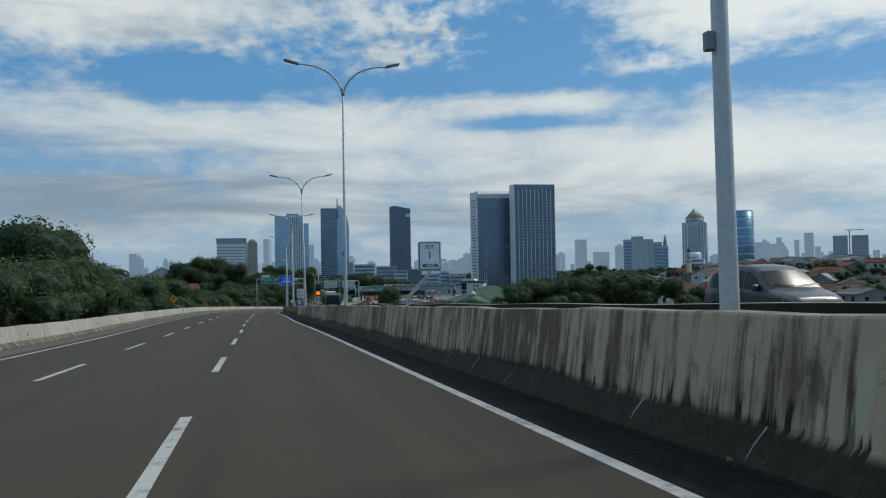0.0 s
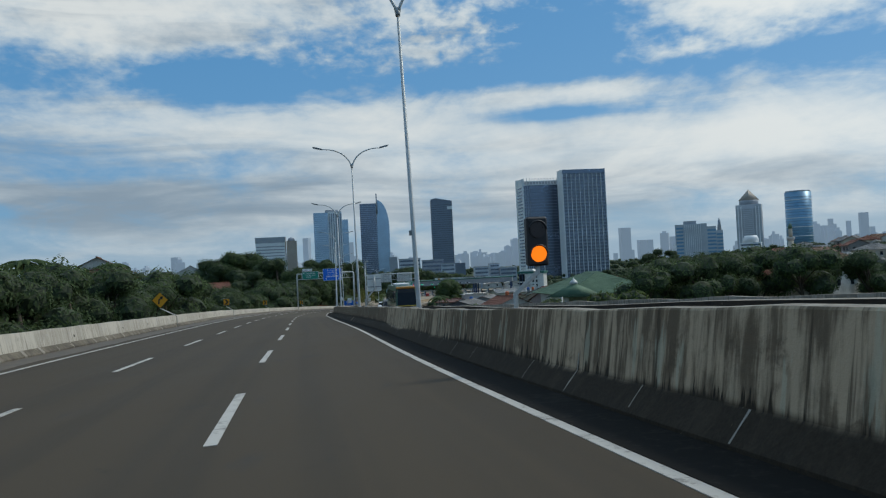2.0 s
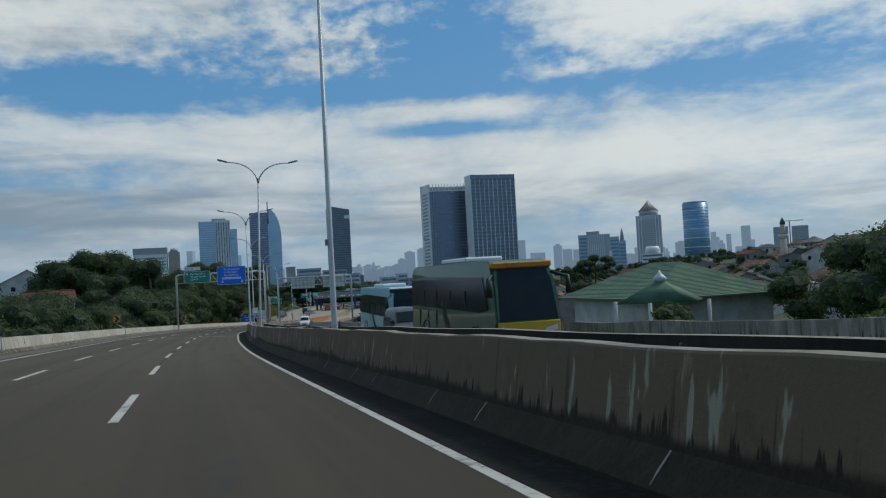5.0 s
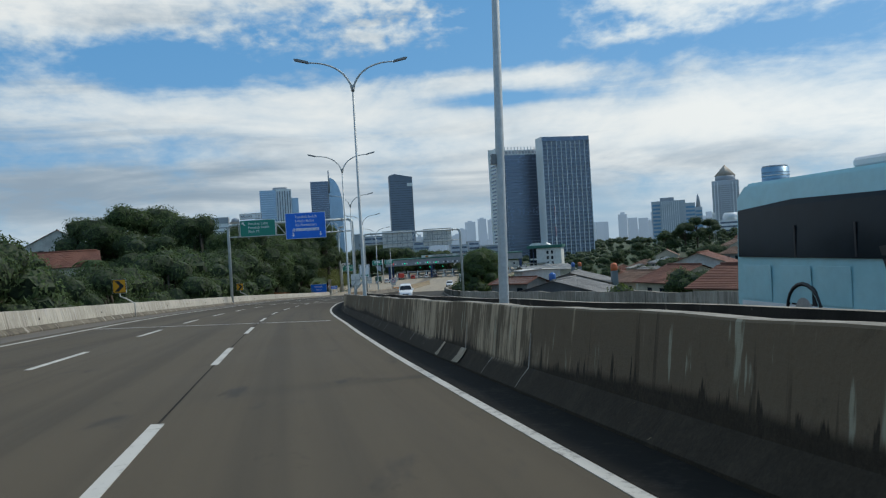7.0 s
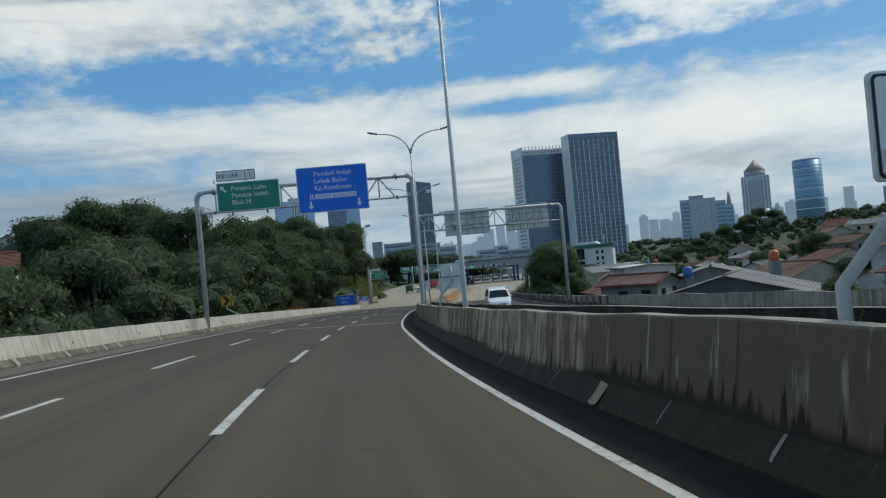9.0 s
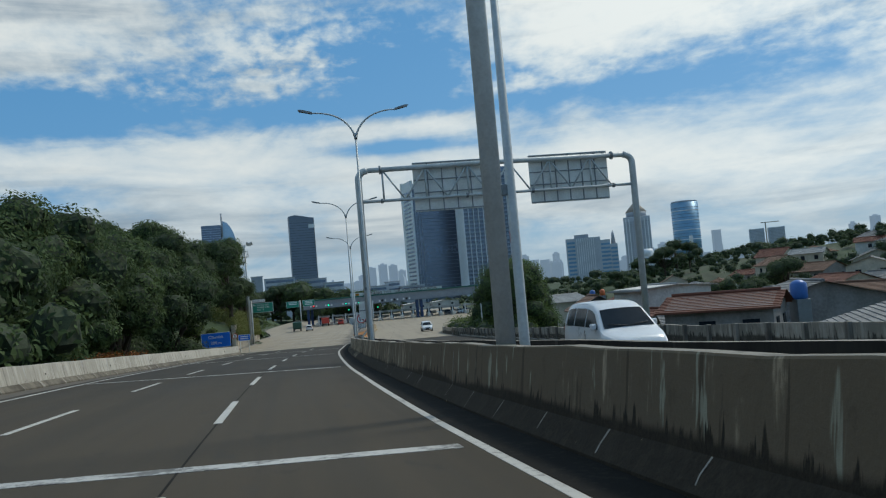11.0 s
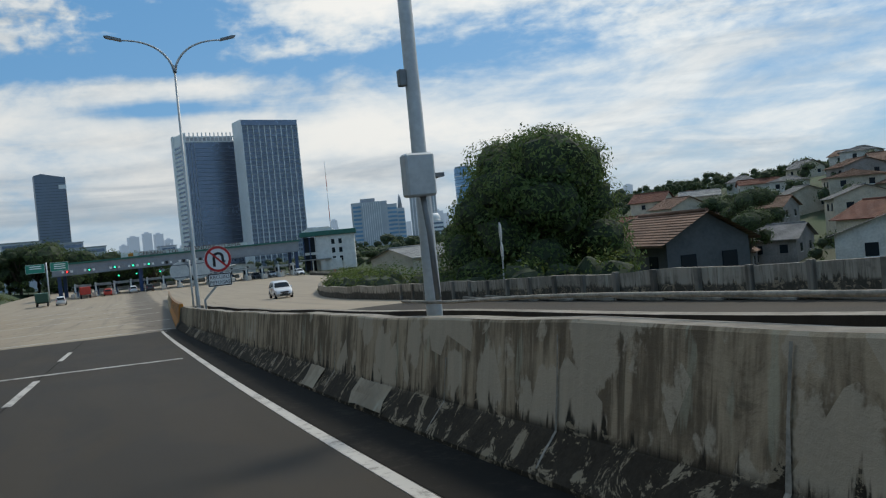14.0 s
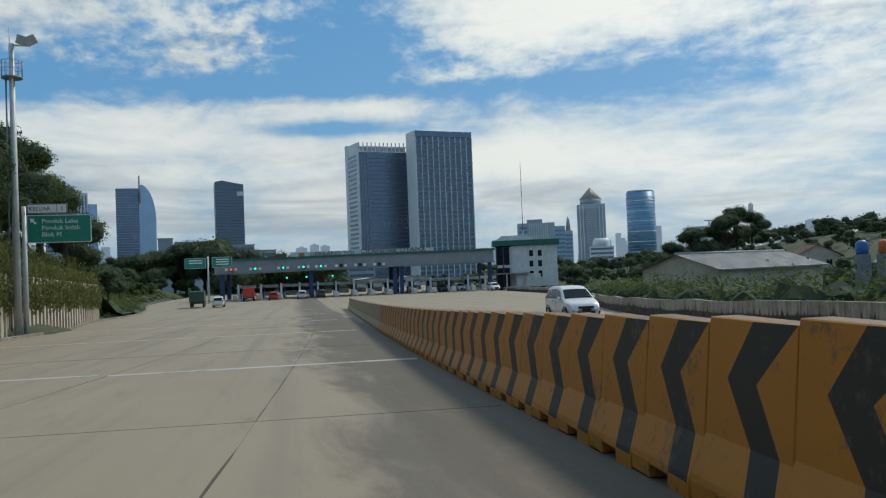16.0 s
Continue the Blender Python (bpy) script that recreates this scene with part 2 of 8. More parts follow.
def stained(light, dark, streak=0.6, grime=0.5, chips=0.0):
    """Cast concrete with dark vertical rain streaks, pale lime runs and blotches."""
    def build(n, b, co):
        p = place(n)
        g = n.noise(p, 22, 4, 0.7)
        runs = n.noise(n.scaled(p, 1.5, 1.5, 0.10), 1.0, 5, 0.66, 0.25)
        fine = n.noise(n.scaled(p, 6.0, 6.0, 0.45), 1.0, 5, 0.65, 0.3)
        cloud = n.noise(n.scaled(p, 0.30, 0.30, 0.5), 1.0, 5, 0.62, 0.4)
        blot = n.noise(n.scaled(p, 1.1, 1.1, 0.9), 1.0, 6, 0.68, 0.6)
        v = n.math("ADD", n.math("MULTIPLY", runs, 0.62), n.math("MULTIPLY", fine, 0.38))
        c = n.mix(n.math("MULTIPLY", n.step(v, 0.42, 0.60), streak), light, dark)
        c = n.mix(n.math("MULTIPLY", n.step(cloud, 0.46, 0.66), grime), c, tuple(q * 0.42 for q in dark))
        c = n.mix(n.math("MULTIPLY", n.step(blot, 0.60, 0.68), 0.55), c, tuple(q * 0.55 for q in dark))
        lime = n.noise(n.scaled(p, 1.1, 1.1, 0.22), 1.0, 4, 0.6, 0.5)
        c = n.mix(n.math("MULTIPLY", n.step(lime, 0.63, 0.68), 0.5), c, tuple(min(0.55, q * 1.5 + 0.05) for q in light))
        if chips:
            chip = n.noise(n.scaled(p, 1.6, 1.6, 2.2), 1.0, 7, 0.75, 0.8)
            c = n.mix(n.math("MULTIPLY", n.step(chip, 0.64, 0.67), chips), c, (0.30, 0.27, 0.22))
        n.feed(b.inputs["Base Color"], n.mix(n.math("MULTIPLY", g, 0.25), c, tuple(q * 0.75 for q in light)))
        b.inputs["Roughness"].default_value = 0.88
        b.inputs["Specular IOR Level"].default_value = 0.25
        bump(n, b, n.math("ADD", g, n.math("MULTIPLY", blot, 1.5)), 0.4, 0.012)
    return build


def median_wall(light, dark, foot, moss=0.30, peel=0.0, fade=1.0, late_moss=0.0):
    """Old barrier concrete: hard rain streaks, a black mossy foot with a ragged border, peeled render."""
    def build(n, b, co):
        uv = n.tree.nodes.new("ShaderNodeUVMap")
        uv.uv_map = "run"
        q = n.add("ShaderNodeSeparateXYZ", i0=uv.outputs[0])
        s, up = q.outputs[0], q.outputs[1]
        layer = lambda x, y, detail=4, rough=0.6, warp=0.15: n.noise(n.scaled(uv.outputs[0], x, y, 1), 1.0, detail, rough, warp)
        g = n.noise(place(n), 24, 5, 0.72)
        runs, thin, hair = layer(2.3, 0.45), layer(7.0, 0.75, 4, 0.62), layer(19.0, 1.3, 3, 0.6)
        area, blot = layer(0.14, 0.25), layer(2.6, 2.2, 7, 0.72, 0.5)
        # how streaky the wall is changes along the road
        dirty = n.step(area, 0.40, 0.60)
        v = n.math("ADD", n.math("ADD", n.math("MULTIPLY", runs, 0.34), n.math("MULTIPLY", thin, 0.38)), n.math("ADD", n.math("MULTIPLY", hair, 0.12), n.math("MULTIPLY", blot, 0.16)))
        v = n.math("ADD", v, n.math("MULTIPLY", n.math("SUBTRACT", dirty, 0.5), 0.08))
        stretch = lambda a, b, c, d: n.math("MULTIPLY", n.step(s, a, b), n.step(n.math("MULTIPLY", s, -1.0), -d, -c))
        sooty = n.math("ADD", stretch(224.0, 238.0, 256.0, 266.0), n.math("ADD", stretch(78.0, 90.0, 160.0, 169.0), n.math("MULTIPLY", stretch(176.0, 184.0, 202.0, 214.0), 0.85)))
        v = n.math("ADD", v, n.math("MULTIPLY", sooty, 0.12 if peel else 0.0))
        c = n.mix(n.math("MULTIPLY", n.step(v, 0.43, 0.55), fade), light, dark)
        c = n.mix(n.math("MULTIPLY", n.step(blot, 0.56, 0.66), 0.45 * fade), c, tuple(x * 0.6 for x in dark))
        # black tongues that hang from the top or stand on the foot
        tongue = n.math("SUBTRACT", layer(5.0, 0.22, 4, 0.62), n.math("MULTIPLY", n.math("SUBTRACT", up, 0.30), 0.10))
        c = n.mix(n.math("MULTIPLY", n.step(tongue, 0.54, 0.60), 0.75 * fade), c, tuple(x * 0.42 for x in dark))
        # pale lime runs that end at odd heights
        lime = n.math("SUBTRACT", layer(4.2, 0.5, 4, 0.6, 0.2), n.math("MULTIPLY", n.math("ABSOLUTE", n.math("SUBTRACT", up, 0.70)), 0.14))
        c = n.mix(n.math("MULTIPLY", n.step(lime, 0.575, 0.63), 0.55), c, tuple(min(0.5, x * 1.25 + 0.03) for x in light))
        if peel:
            zone = n.math("MULTIPLY", n.step(s, 258.0, 276.0), n.step(n.math("MULTIPLY", s, -1.0), -337.0, -324.0))
            c = n.mix(n.math("MULTIPLY", zone, 0.22), c, tuple(x * 1.3 for x in dark))
            # scattered upright ovals where the render has come away, larger on one stretch
            cell = n.add("ShaderNodeTexVoronoi", Vector=n.scaled(uv.outputs[0], 2.1, 1.5, 1), Scale=1.0)
            edge = n.math("ADD", cell.outputs["Distance"], n.math("MULTIPLY", n.math("SUBTRACT", layer(5.5, 3.5, 4, 0.6, 0.3), 0.5), 0.75))
            size = n.math("MULTIPLY", n.add("ShaderNodeSeparateXYZ", i0=cell.outputs["Color"]).outputs[0], 0.47)
            size = n.math("ADD", size, n.math("MULTIPLY", stretch(294.0, 299.0, 305.0, 309.0), 0.34))
            c = n.mix(n.math("MULTIPLY", n.math("MULTIPLY", n.step(n.math("SUBTRACT", size, edge), -0.02, 0.05), zone), peel), c, (0.50, 0.415, 0.31))
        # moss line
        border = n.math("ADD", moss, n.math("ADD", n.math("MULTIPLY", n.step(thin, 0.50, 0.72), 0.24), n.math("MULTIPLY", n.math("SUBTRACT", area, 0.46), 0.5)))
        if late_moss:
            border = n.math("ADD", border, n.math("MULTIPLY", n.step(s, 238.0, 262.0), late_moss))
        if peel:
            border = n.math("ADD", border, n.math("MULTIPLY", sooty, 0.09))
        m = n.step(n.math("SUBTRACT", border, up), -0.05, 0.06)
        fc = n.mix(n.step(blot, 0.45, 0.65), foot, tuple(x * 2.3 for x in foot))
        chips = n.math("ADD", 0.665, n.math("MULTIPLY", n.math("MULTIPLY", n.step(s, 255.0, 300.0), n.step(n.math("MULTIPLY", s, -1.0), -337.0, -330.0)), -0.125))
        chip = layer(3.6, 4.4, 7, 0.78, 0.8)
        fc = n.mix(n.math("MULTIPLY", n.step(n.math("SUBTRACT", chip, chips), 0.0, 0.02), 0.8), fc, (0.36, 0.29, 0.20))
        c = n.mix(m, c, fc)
        n.feed(b.inputs["Base Color"], n.mix(n.math("MULTIPLY", g, 0.16), c, tuple(x * 0.7 for x in light)))
        b.inputs["Roughness"].default_value = 0.9
        b.inputs["Specular IOR Level"].default_value = 0.2
        bump(n, b, n.math("ADD", g, n.math("MULTIPLY", blot, 1.6)), 0.5, 0.014)
    return build


def worn_paint(col, under, wear=0.62, gloss=0.5, rough=0.6):
    def build(n, b, co):
        p = place(n)
        v = n.math("ADD", n.math("MULTIPLY", n.noise(p, 9, 6, 0.7), 0.6), n.math("MULTIPLY", n.noise(p, 1.2, 4), 0.4))
        c = n.mix(n.step(v, wear - 0.06, wear + 0.06), col, under)
        n.feed(b.inputs["Base Color"], n.mix(n.math("MULTIPLY", n.noise(p, 3, 5), 0.35), c, tuple(q * 0.6 for q in col)))
        b.inputs["Roughness"].default_value = rough
        b.inputs["Specular IOR Level"].default_value = gloss
        bump(n, b, n.noise(p, 40, 3), 0.2, 0.004)
    return build


def ground_mat(n, b, co):
    p = place(n)
    m = n.noise(n.scaled(p, 0.03, 0.03, 0.03), 1.0, 6, 0.6, 0.4)
    g = n.noise(p, 1.2, 6, 0.7)
    c = n.mix(n.step(m, 0.45, 0.6), (0.035, 0.060, 0.022), (0.062, 0.064, 0.038))
    n.feed(b.inputs["Base Color"], n.mix(n.math("MULTIPLY", g, 0.5), c, (0.05, 0.075, 0.03)))
    b.inputs["Roughness"].default_value = 0.95
    bump(n, b, g, 0.5, 0.2)


def leaf_mat(name, dark, light):
    def build(n, b, co):
        geo = n.tree.nodes.new("ShaderNodeNewGeometry")
        r = geo.outputs["Random Per Island"]
        p = geo.outputs["Position"]
        c = n.mix(n.step(n.math("ADD", n.math("MULTIPLY", r, 0.34), n.math("MULTIPLY", n.noise(p, 0.6, 5), 0.66)), 0.2, 0.85), dark, light)
        n.feed(b.inputs["Base Color"], c)
        b.inputs["Roughness"].default_value = 0.75
        b.inputs["Specular IOR Level"].default_value = 0.15
        # light that passes through the leaf
        thin = n.add("ShaderNodeBsdfTranslucent", Color=n.mix(0.5, c, light))
        both = n.add("ShaderNodeMixShader", i0=0.32, i1=b.outputs[0], i2=thin.outputs[0])
        out = next(k for k in n.tree.nodes if k.type == "OUTPUT_MATERIAL")
        n.links.new(both.outputs[0], out.inputs[0])
    return material(name, build)


def tiles_mat(name, a, bcol, pitch=0.28):
    def build(n, b, co):
        p = place(n)
        m = n.noise(n.scaled(p, 0.5, 0.5, 0.5), 1.0, 5, 0.6)
        f = n.noise(p, 6, 4, 0.7)
        rows = n.math("FRACT", n.math("DIVIDE", n.add("ShaderNodeSeparateXYZ", i0=p).outputs[2], pitch))
        c = n.mix(n.step(n.math("ADD", n.math("MULTIPLY", m, 0.6), n.math("MULTIPLY", f, 0.4)), 0.35, 0.65), a, bcol)
        n.feed(b.inputs["Base Color"], n.mix(n.math("MULTIPLY", n.step(f, 0.6, 0.75), 0.6), c, tuple(q * 0.4 for q in bcol)))
        b.inputs["Roughness"].default_value = 0.85
        bump(n, b, rows, 0.6, 0.08)
    return material(name, build)


ASPHALT = material("asphalt", asphalt)
SLAB = material("concrete pavement", slab)
BARRIER = material("stained concrete", stained((0.27, 0.245, 0.205), (0.075, 0.066, 0.054), 0.85, 0.6))
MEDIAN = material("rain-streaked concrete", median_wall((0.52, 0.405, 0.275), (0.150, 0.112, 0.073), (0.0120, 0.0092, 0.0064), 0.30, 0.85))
OLD_PARAPET = material("mossy parapet concrete", median_wall((0.40, 0.36, 0.30), (0.20, 0.18, 0.145), (0.045, 0.040, 0.031), 0.20, 0.0, 0.8, 0.22))
CREAM_WALL = material("cream concrete", median_wall((0.52, 0.485, 0.415), (0.34, 0.31, 0.26), (0.11, 0.095, 0.072), 0.12, 0.0, 0.8))
BARRIER_FOOT = material("dark streaked concrete", stained((0.042, 0.037, 0.030), (0.018, 0.016, 0.013), 0.7, 0.6, 0.7))
CAPPING = material("bleached concrete", stained((0.31, 0.285, 0.24), (0.13, 0.115, 0.095), 0.7, 0.5))
LINE = material("road paint", worn_paint((0.52, 0.50, 0.455), (0.17, 0.155, 0.135), 0.56))
LINE_OLD = material("faded road paint", worn_paint((0.52, 0.50, 0.46), (0.10, 0.092, 0.08), 0.53))
YELLOW = material("yellow paint", worn_paint((0.56, 0.212, 0.020), (0.22, 0.12, 0.05), 0.585))
BLACK = material("black paint", worn_paint((0.040, 0.035, 0.030), (0.11, 0.09, 0.065), 0.60))
STEEL = plain("galvanised steel", (0.53, 0.555, 0.55), 0.5, 0.1, 0.10, 2.0)
STEEL_DARK = plain("weathered steel", (0.24, 0.26, 0.27), 0.55, 0.4, 0.12, 2.0)
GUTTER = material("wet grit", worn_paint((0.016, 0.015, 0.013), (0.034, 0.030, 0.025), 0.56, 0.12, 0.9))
DIRT = material("brown roadside grit", worn_paint((0.105, 0.078, 0.048), (0.055, 0.046, 0.034), 0.52))
KERB = material("mossy kerb", stained((0.20, 0.175, 0.135), (0.075, 0.063, 0.048), 0.8, 0.5))
GROUND = material("earth and grass", ground_mat)

# ---- the line of the road: its right edge line, in metres ----
STATIONS = [(15.2, -58.1, 2.35), (2.60, 0.50, 0.10), (-5.59, 39.40, -1.38), (-10.02, 59.95, -2.17), (-14.42, 82.01, -3.02), (-21.75, 118.0, -4.55), (-28.65, 154.07, -6.15),
            (-36.08, 202.03, -8.15), (-38.42, 227.86, -9.28), (-39.19, 240.41, -9.83), (-39.90, 260.01, -10.67), (-40.06, 272.0, -11.17),
            (-39.75, 298.39, -12.33), (-38.84, 318.49, -13.22), (-38.02, 333.34, -13.84), (-36.6, 358.0, -14.76), (-34.6, 393.0, -15.65), (-30.9, 453.0, -16.8), (-27.2, 513.0, -17.1), (-18.0, 633.0, -17.3)]


def _dense():
    pts = [Vector(p) for p in STATIONS]
    pts = [pts[0] * 2 - pts[1]] + pts + [pts[-1] * 2 - pts[-2]]
    out = []
    for a, b, c, d in zip(pts, pts[1:], pts[2:], pts[3:]):
        # centripetal Catmull-Rom
        ta = 0.0
        tb = ta + (b - a).length ** 0.5
        tc = tb + (c - b).length ** 0.5
        td = tc + (d - c).length ** 0.5
        for k in range(40):
            t = tb + (tc - tb) * k / 40
            p = a * ((tb - t) / (tb - ta)) + b * ((t - ta) / (tb - ta))
            q = b * ((tc - t) / (tc - tb)) + c * ((t - tb) / (tc - tb))
            r = c * ((td - t) / (td - tc)) + d * ((t - tc) / (td - tc))
            u = p * ((tc - t) / (tc - ta)) + q * ((t - ta) / (tc - ta))
            v = q * ((td - t) / (td - tb)) + r * ((t - tb) / (td - tb))
            out.append(u * ((tc - t) / (tc - tb)) + v * ((t - tb) / (tc - tb)))
    return np.array(out)


_PTS = _dense()
_S = np.concatenate([[0], np.cumsum(np.hypot(*np.diff(_PTS[:, :2], axis=0).T))])
_S -= _S[40]                                   # 0 at the second station
S_MIN, S_MAX = float(_S[0]), float(_S[-1])


def bank(s):
    """Cross fall: above 0 the surface falls to the right."""
    return float(np.interp(s, (0, 50, 150, 260, 330, 360), (-0.03, -0.025, 0.035, 0.035, 0.01, 0.0)))


def heading(s):
    a, b = (np.array([np.interp(q, _S, _PTS[:, k]) for k in (0, 1)]) for q in (max(s - 1.5, S_MIN), min(s + 1.5, S_MAX)))
    d = b - a
    return d / np.hypot(*d)


def on_road(s, l, up=0.0):
    """World point at s metres along and l metres right of the edge line, up metres over the surface."""
    u = heading(s)
    x, y, z = (float(np.interp(s, _S, _PTS[:, k])) for k in range(3))
    return Vector((x + u[1] * l, y - u[0] * l, z - bank(s) * max(min(l, 22), -16) + up))


def yaw(s):
    u = heading(s)
    return math.degrees(math.atan2(-u[0], u[1]))


def edge_shift(s):
    """How far the painted edge line and the median wall stray from the even line of the road."""
    return float(np.interp(s, (0, 30, 60, 150, 172, 182, 190, 202, 238, 250, 264, 300, 335, 345), (0.06, 0.09, 0.09, 0.07, 0.13, 0.21, 0.28, 0.2, 0.0, 0.0, 0.13, 0.10, 0.06, 0.06)))


def road_pose(s, l, up=0.0, turn=0.0):
    p = on_road(s, l, up)
    return pose(p.x, p.y, p.z, 0, 0, yaw(s) + turn)


# ---- building blocks ----
def mesh_object(name, bm, mat, parent=None, smooth=False, mats=()):
    me = bpy.data.meshes.new(name)
    bm.to_mesh(me)
    bm.free()
    for m in (mat, *mats):
        me.materials.append(m)
    if smooth:
        for p in me.polygons:
            p.use_smooth = True
    ob = new(name, me)
    if parent is not None:
        ob.parent = parent
    return ob


def part(name, bm, mat, parent, label="", smooth=False, mats=()):
    ob = mesh_object(name, bm, mat, parent, smooth, mats)
    return tagged(ob, label) if label else ob


def empty(name, m, label, category, group="", kind=""):
    ob = new(name)
    ob.matrix_world = m
    return tagged(ob, label, category, group, kind)


def box(bm, x0, y0, z0, x1, y1, z1, bevel=0.0, m=None, index=0):
    r = bmesh.ops.create_cube(bm, size=1)
    vs = r["verts"]
    for v in vs:
        v.co = Vector(((x0 + x1) / 2 + v.co.x * (x1 - x0), (y0 + y1) / 2 + v.co.y * (y1 - y0), (z0 + z1) / 2 + v.co.z * (z1 - z0)))
        if m is not None:
            v.co = m @ v.co
    fs = {f for v in vs for f in v.link_faces}
    for f in fs:
        f.material_index = index
    if bevel:
        es = list({e for v in vs for e in v.link_edges})
        bmesh.ops.bevel(bm, geom=es, offset=bevel, segments=1, affect="EDGES")
    return bm


def B():
    return bmesh.new()


def tube(bm, pts, radii, sides=10, cap=True, index=0):
    """A round bar along pts."""
    if isinstance(radii, (int, float)):
        radii = [radii] * len(pts)
    pts = [Vector(p) for p in pts]
    rings, ref = [], None
    for i, p in enumerate(pts):
        d = (pts[min(i + 1, len(pts) - 1)] - pts[max(i - 1, 0)]).normalized()
        if ref is None or abs(ref.dot(d)) > 0.95:
            ref = Vector((1, 0, 0)) if abs(d.x) < 0.8 else Vector((0, 1, 0))
        a = (ref - d * ref.dot(d)).normalized()
        b = d.cross(a)
        ref = a
        rings.append([bm.verts.new(p + (a * math.cos(k * math.tau / sides) + b * math.sin(k * math.tau / sides)) * radii[i]) for k in range(sides)])
    for r0, r1 in zip(rings, rings[1:]):
        for k in range(sides):
            f = bm.faces.new((r0[k], r0[(k + 1) % sides], r1[(k + 1) % sides], r1[k]))
            f.smooth, f.material_index = True, index
    if cap:
        for r in (rings[0][::-1], rings[-1]):
            bm.faces.new(r).material_index = index
    return bm


def prism(bm, outline, y0, y1, index=0):
    """An outline in x, z pushed from y0 to y1."""
    a = [bm.verts.new((x, y0, z)) for x, z in outline]
    b = [bm.verts.new((x, y1, z)) for x, z in outline]
    n = len(outline)
    fs = [bm.faces.new((a[i], a[(i + 1) % n], b[(i + 1) % n], b[i])) for i in range(n)]
    fs += [bm.faces.new(a[::-1]), bm.faces.new(b)]
    for f in fs:
        f.material_index = index
    bmesh.ops.recalc_face_normals(bm, faces=fs)
    return bm


def disc(bm, r, y0, y1, cx=0, cz=0, sides=32, index=0):
    return prism(bm, [(cx + r * math.cos(k * math.tau / sides), cz + r * math.sin(k * math.tau / sides)) for k in range(sides)], y0, y1, index)


def sweep(profile, s0, s1, step=2.0, closed=True, mats=None, jitter=None, stray=False):
    """A profile of (l, up) carried along the road from s0 to s1; stray: it keeps to the uneven edge line."""
    bm = bmesh.new()
    count = max(1, round((s1 - s0) / step))
    rings, runs = [], {}
    for i in range(count + 1):
        s = s0 + (s1 - s0) * i / count
        prof = profile(s) if callable(profile) else profile
        if stray:
            prof = [(l + edge_shift(s), up) for l, up in prof]
        rings.append([bm.verts.new(on_road(s, l, up + (jitter(s, k) if jitter else 0))) for k, (l, up) in enumerate(prof)])
        for v, (l, up) in zip(rings[-1], prof):
            runs[v] = (s, up, l)
    n = len(rings[0])
    for a, b in zip(rings, rings[1:]):
        for k in range(n if closed else n - 1):
            f = bm.faces.new((a[k], b[k], b[(k + 1) % n], a[(k + 1) % n]))
            if mats:
                f.material_index = mats[k]
    if closed:
        bm.faces.new(rings[0][::-1]), bm.faces.new(rings[-1])
    bmesh.ops.recalc_face_normals(bm, faces=bm.faces)
    run, cross = bm.loops.layers.uv.new("run"), bm.loops.layers.uv.new("cross")
    for f in bm.faces:
        for c in f.loops:
            c[run].uv = runs[c.vert][:2]
            c[cross].uv = runs[c.vert][::2]
    return bm


def words(text, size, mat, parent, m, name="lettering", align="LEFT", thick=0.004, stretch=1.0):
    """Lettering as one mesh, flat in x, z, facing -y."""
    cu = bpy.data.curves.new(name, "FONT")
    cu.body, cu.size, cu.align_x, cu.extrude, cu.resolution_u = text, size, align, thick, 2
    tmp = bpy.data.objects.new(name, cu)
    scene.collection.objects.link(tmp)
    bpy.context.view_layer.update()
    me = bpy.data.meshes.new_from_object(tmp.evaluated_get(bpy.context.evaluated_depsgraph_get()))
    bpy.data.objects.remove(tmp)
    bpy.data.curves.remove(cu)
    me.transform(m @ pose(0, 0, 0, 90, 0, 0) @ Matrix.Diagonal((stretch, 1, 1, 1)))
    me.materials.append(mat)
    ob = new(name, me)
    ob.parent = parent
    return ob


# ---- terrain ----
PLAZA_Z = -17.4


def smooth(a, b, v):
    t = min(max((v - a) / (b - a), 0.0), 1.0)
    return t * t * (3 - 2 * t)


_coarse = np.arange(S_MIN, S_MAX, 4.0)
_cpts = np.array([on_road(s, 0)[:] for s in _coarse])


def plaza_left(s):
    return -13.6 - 4.0 * smooth(338, 376, s) - 4 * smooth(395, 430, s) - 10 * smooth(440, 530, s)


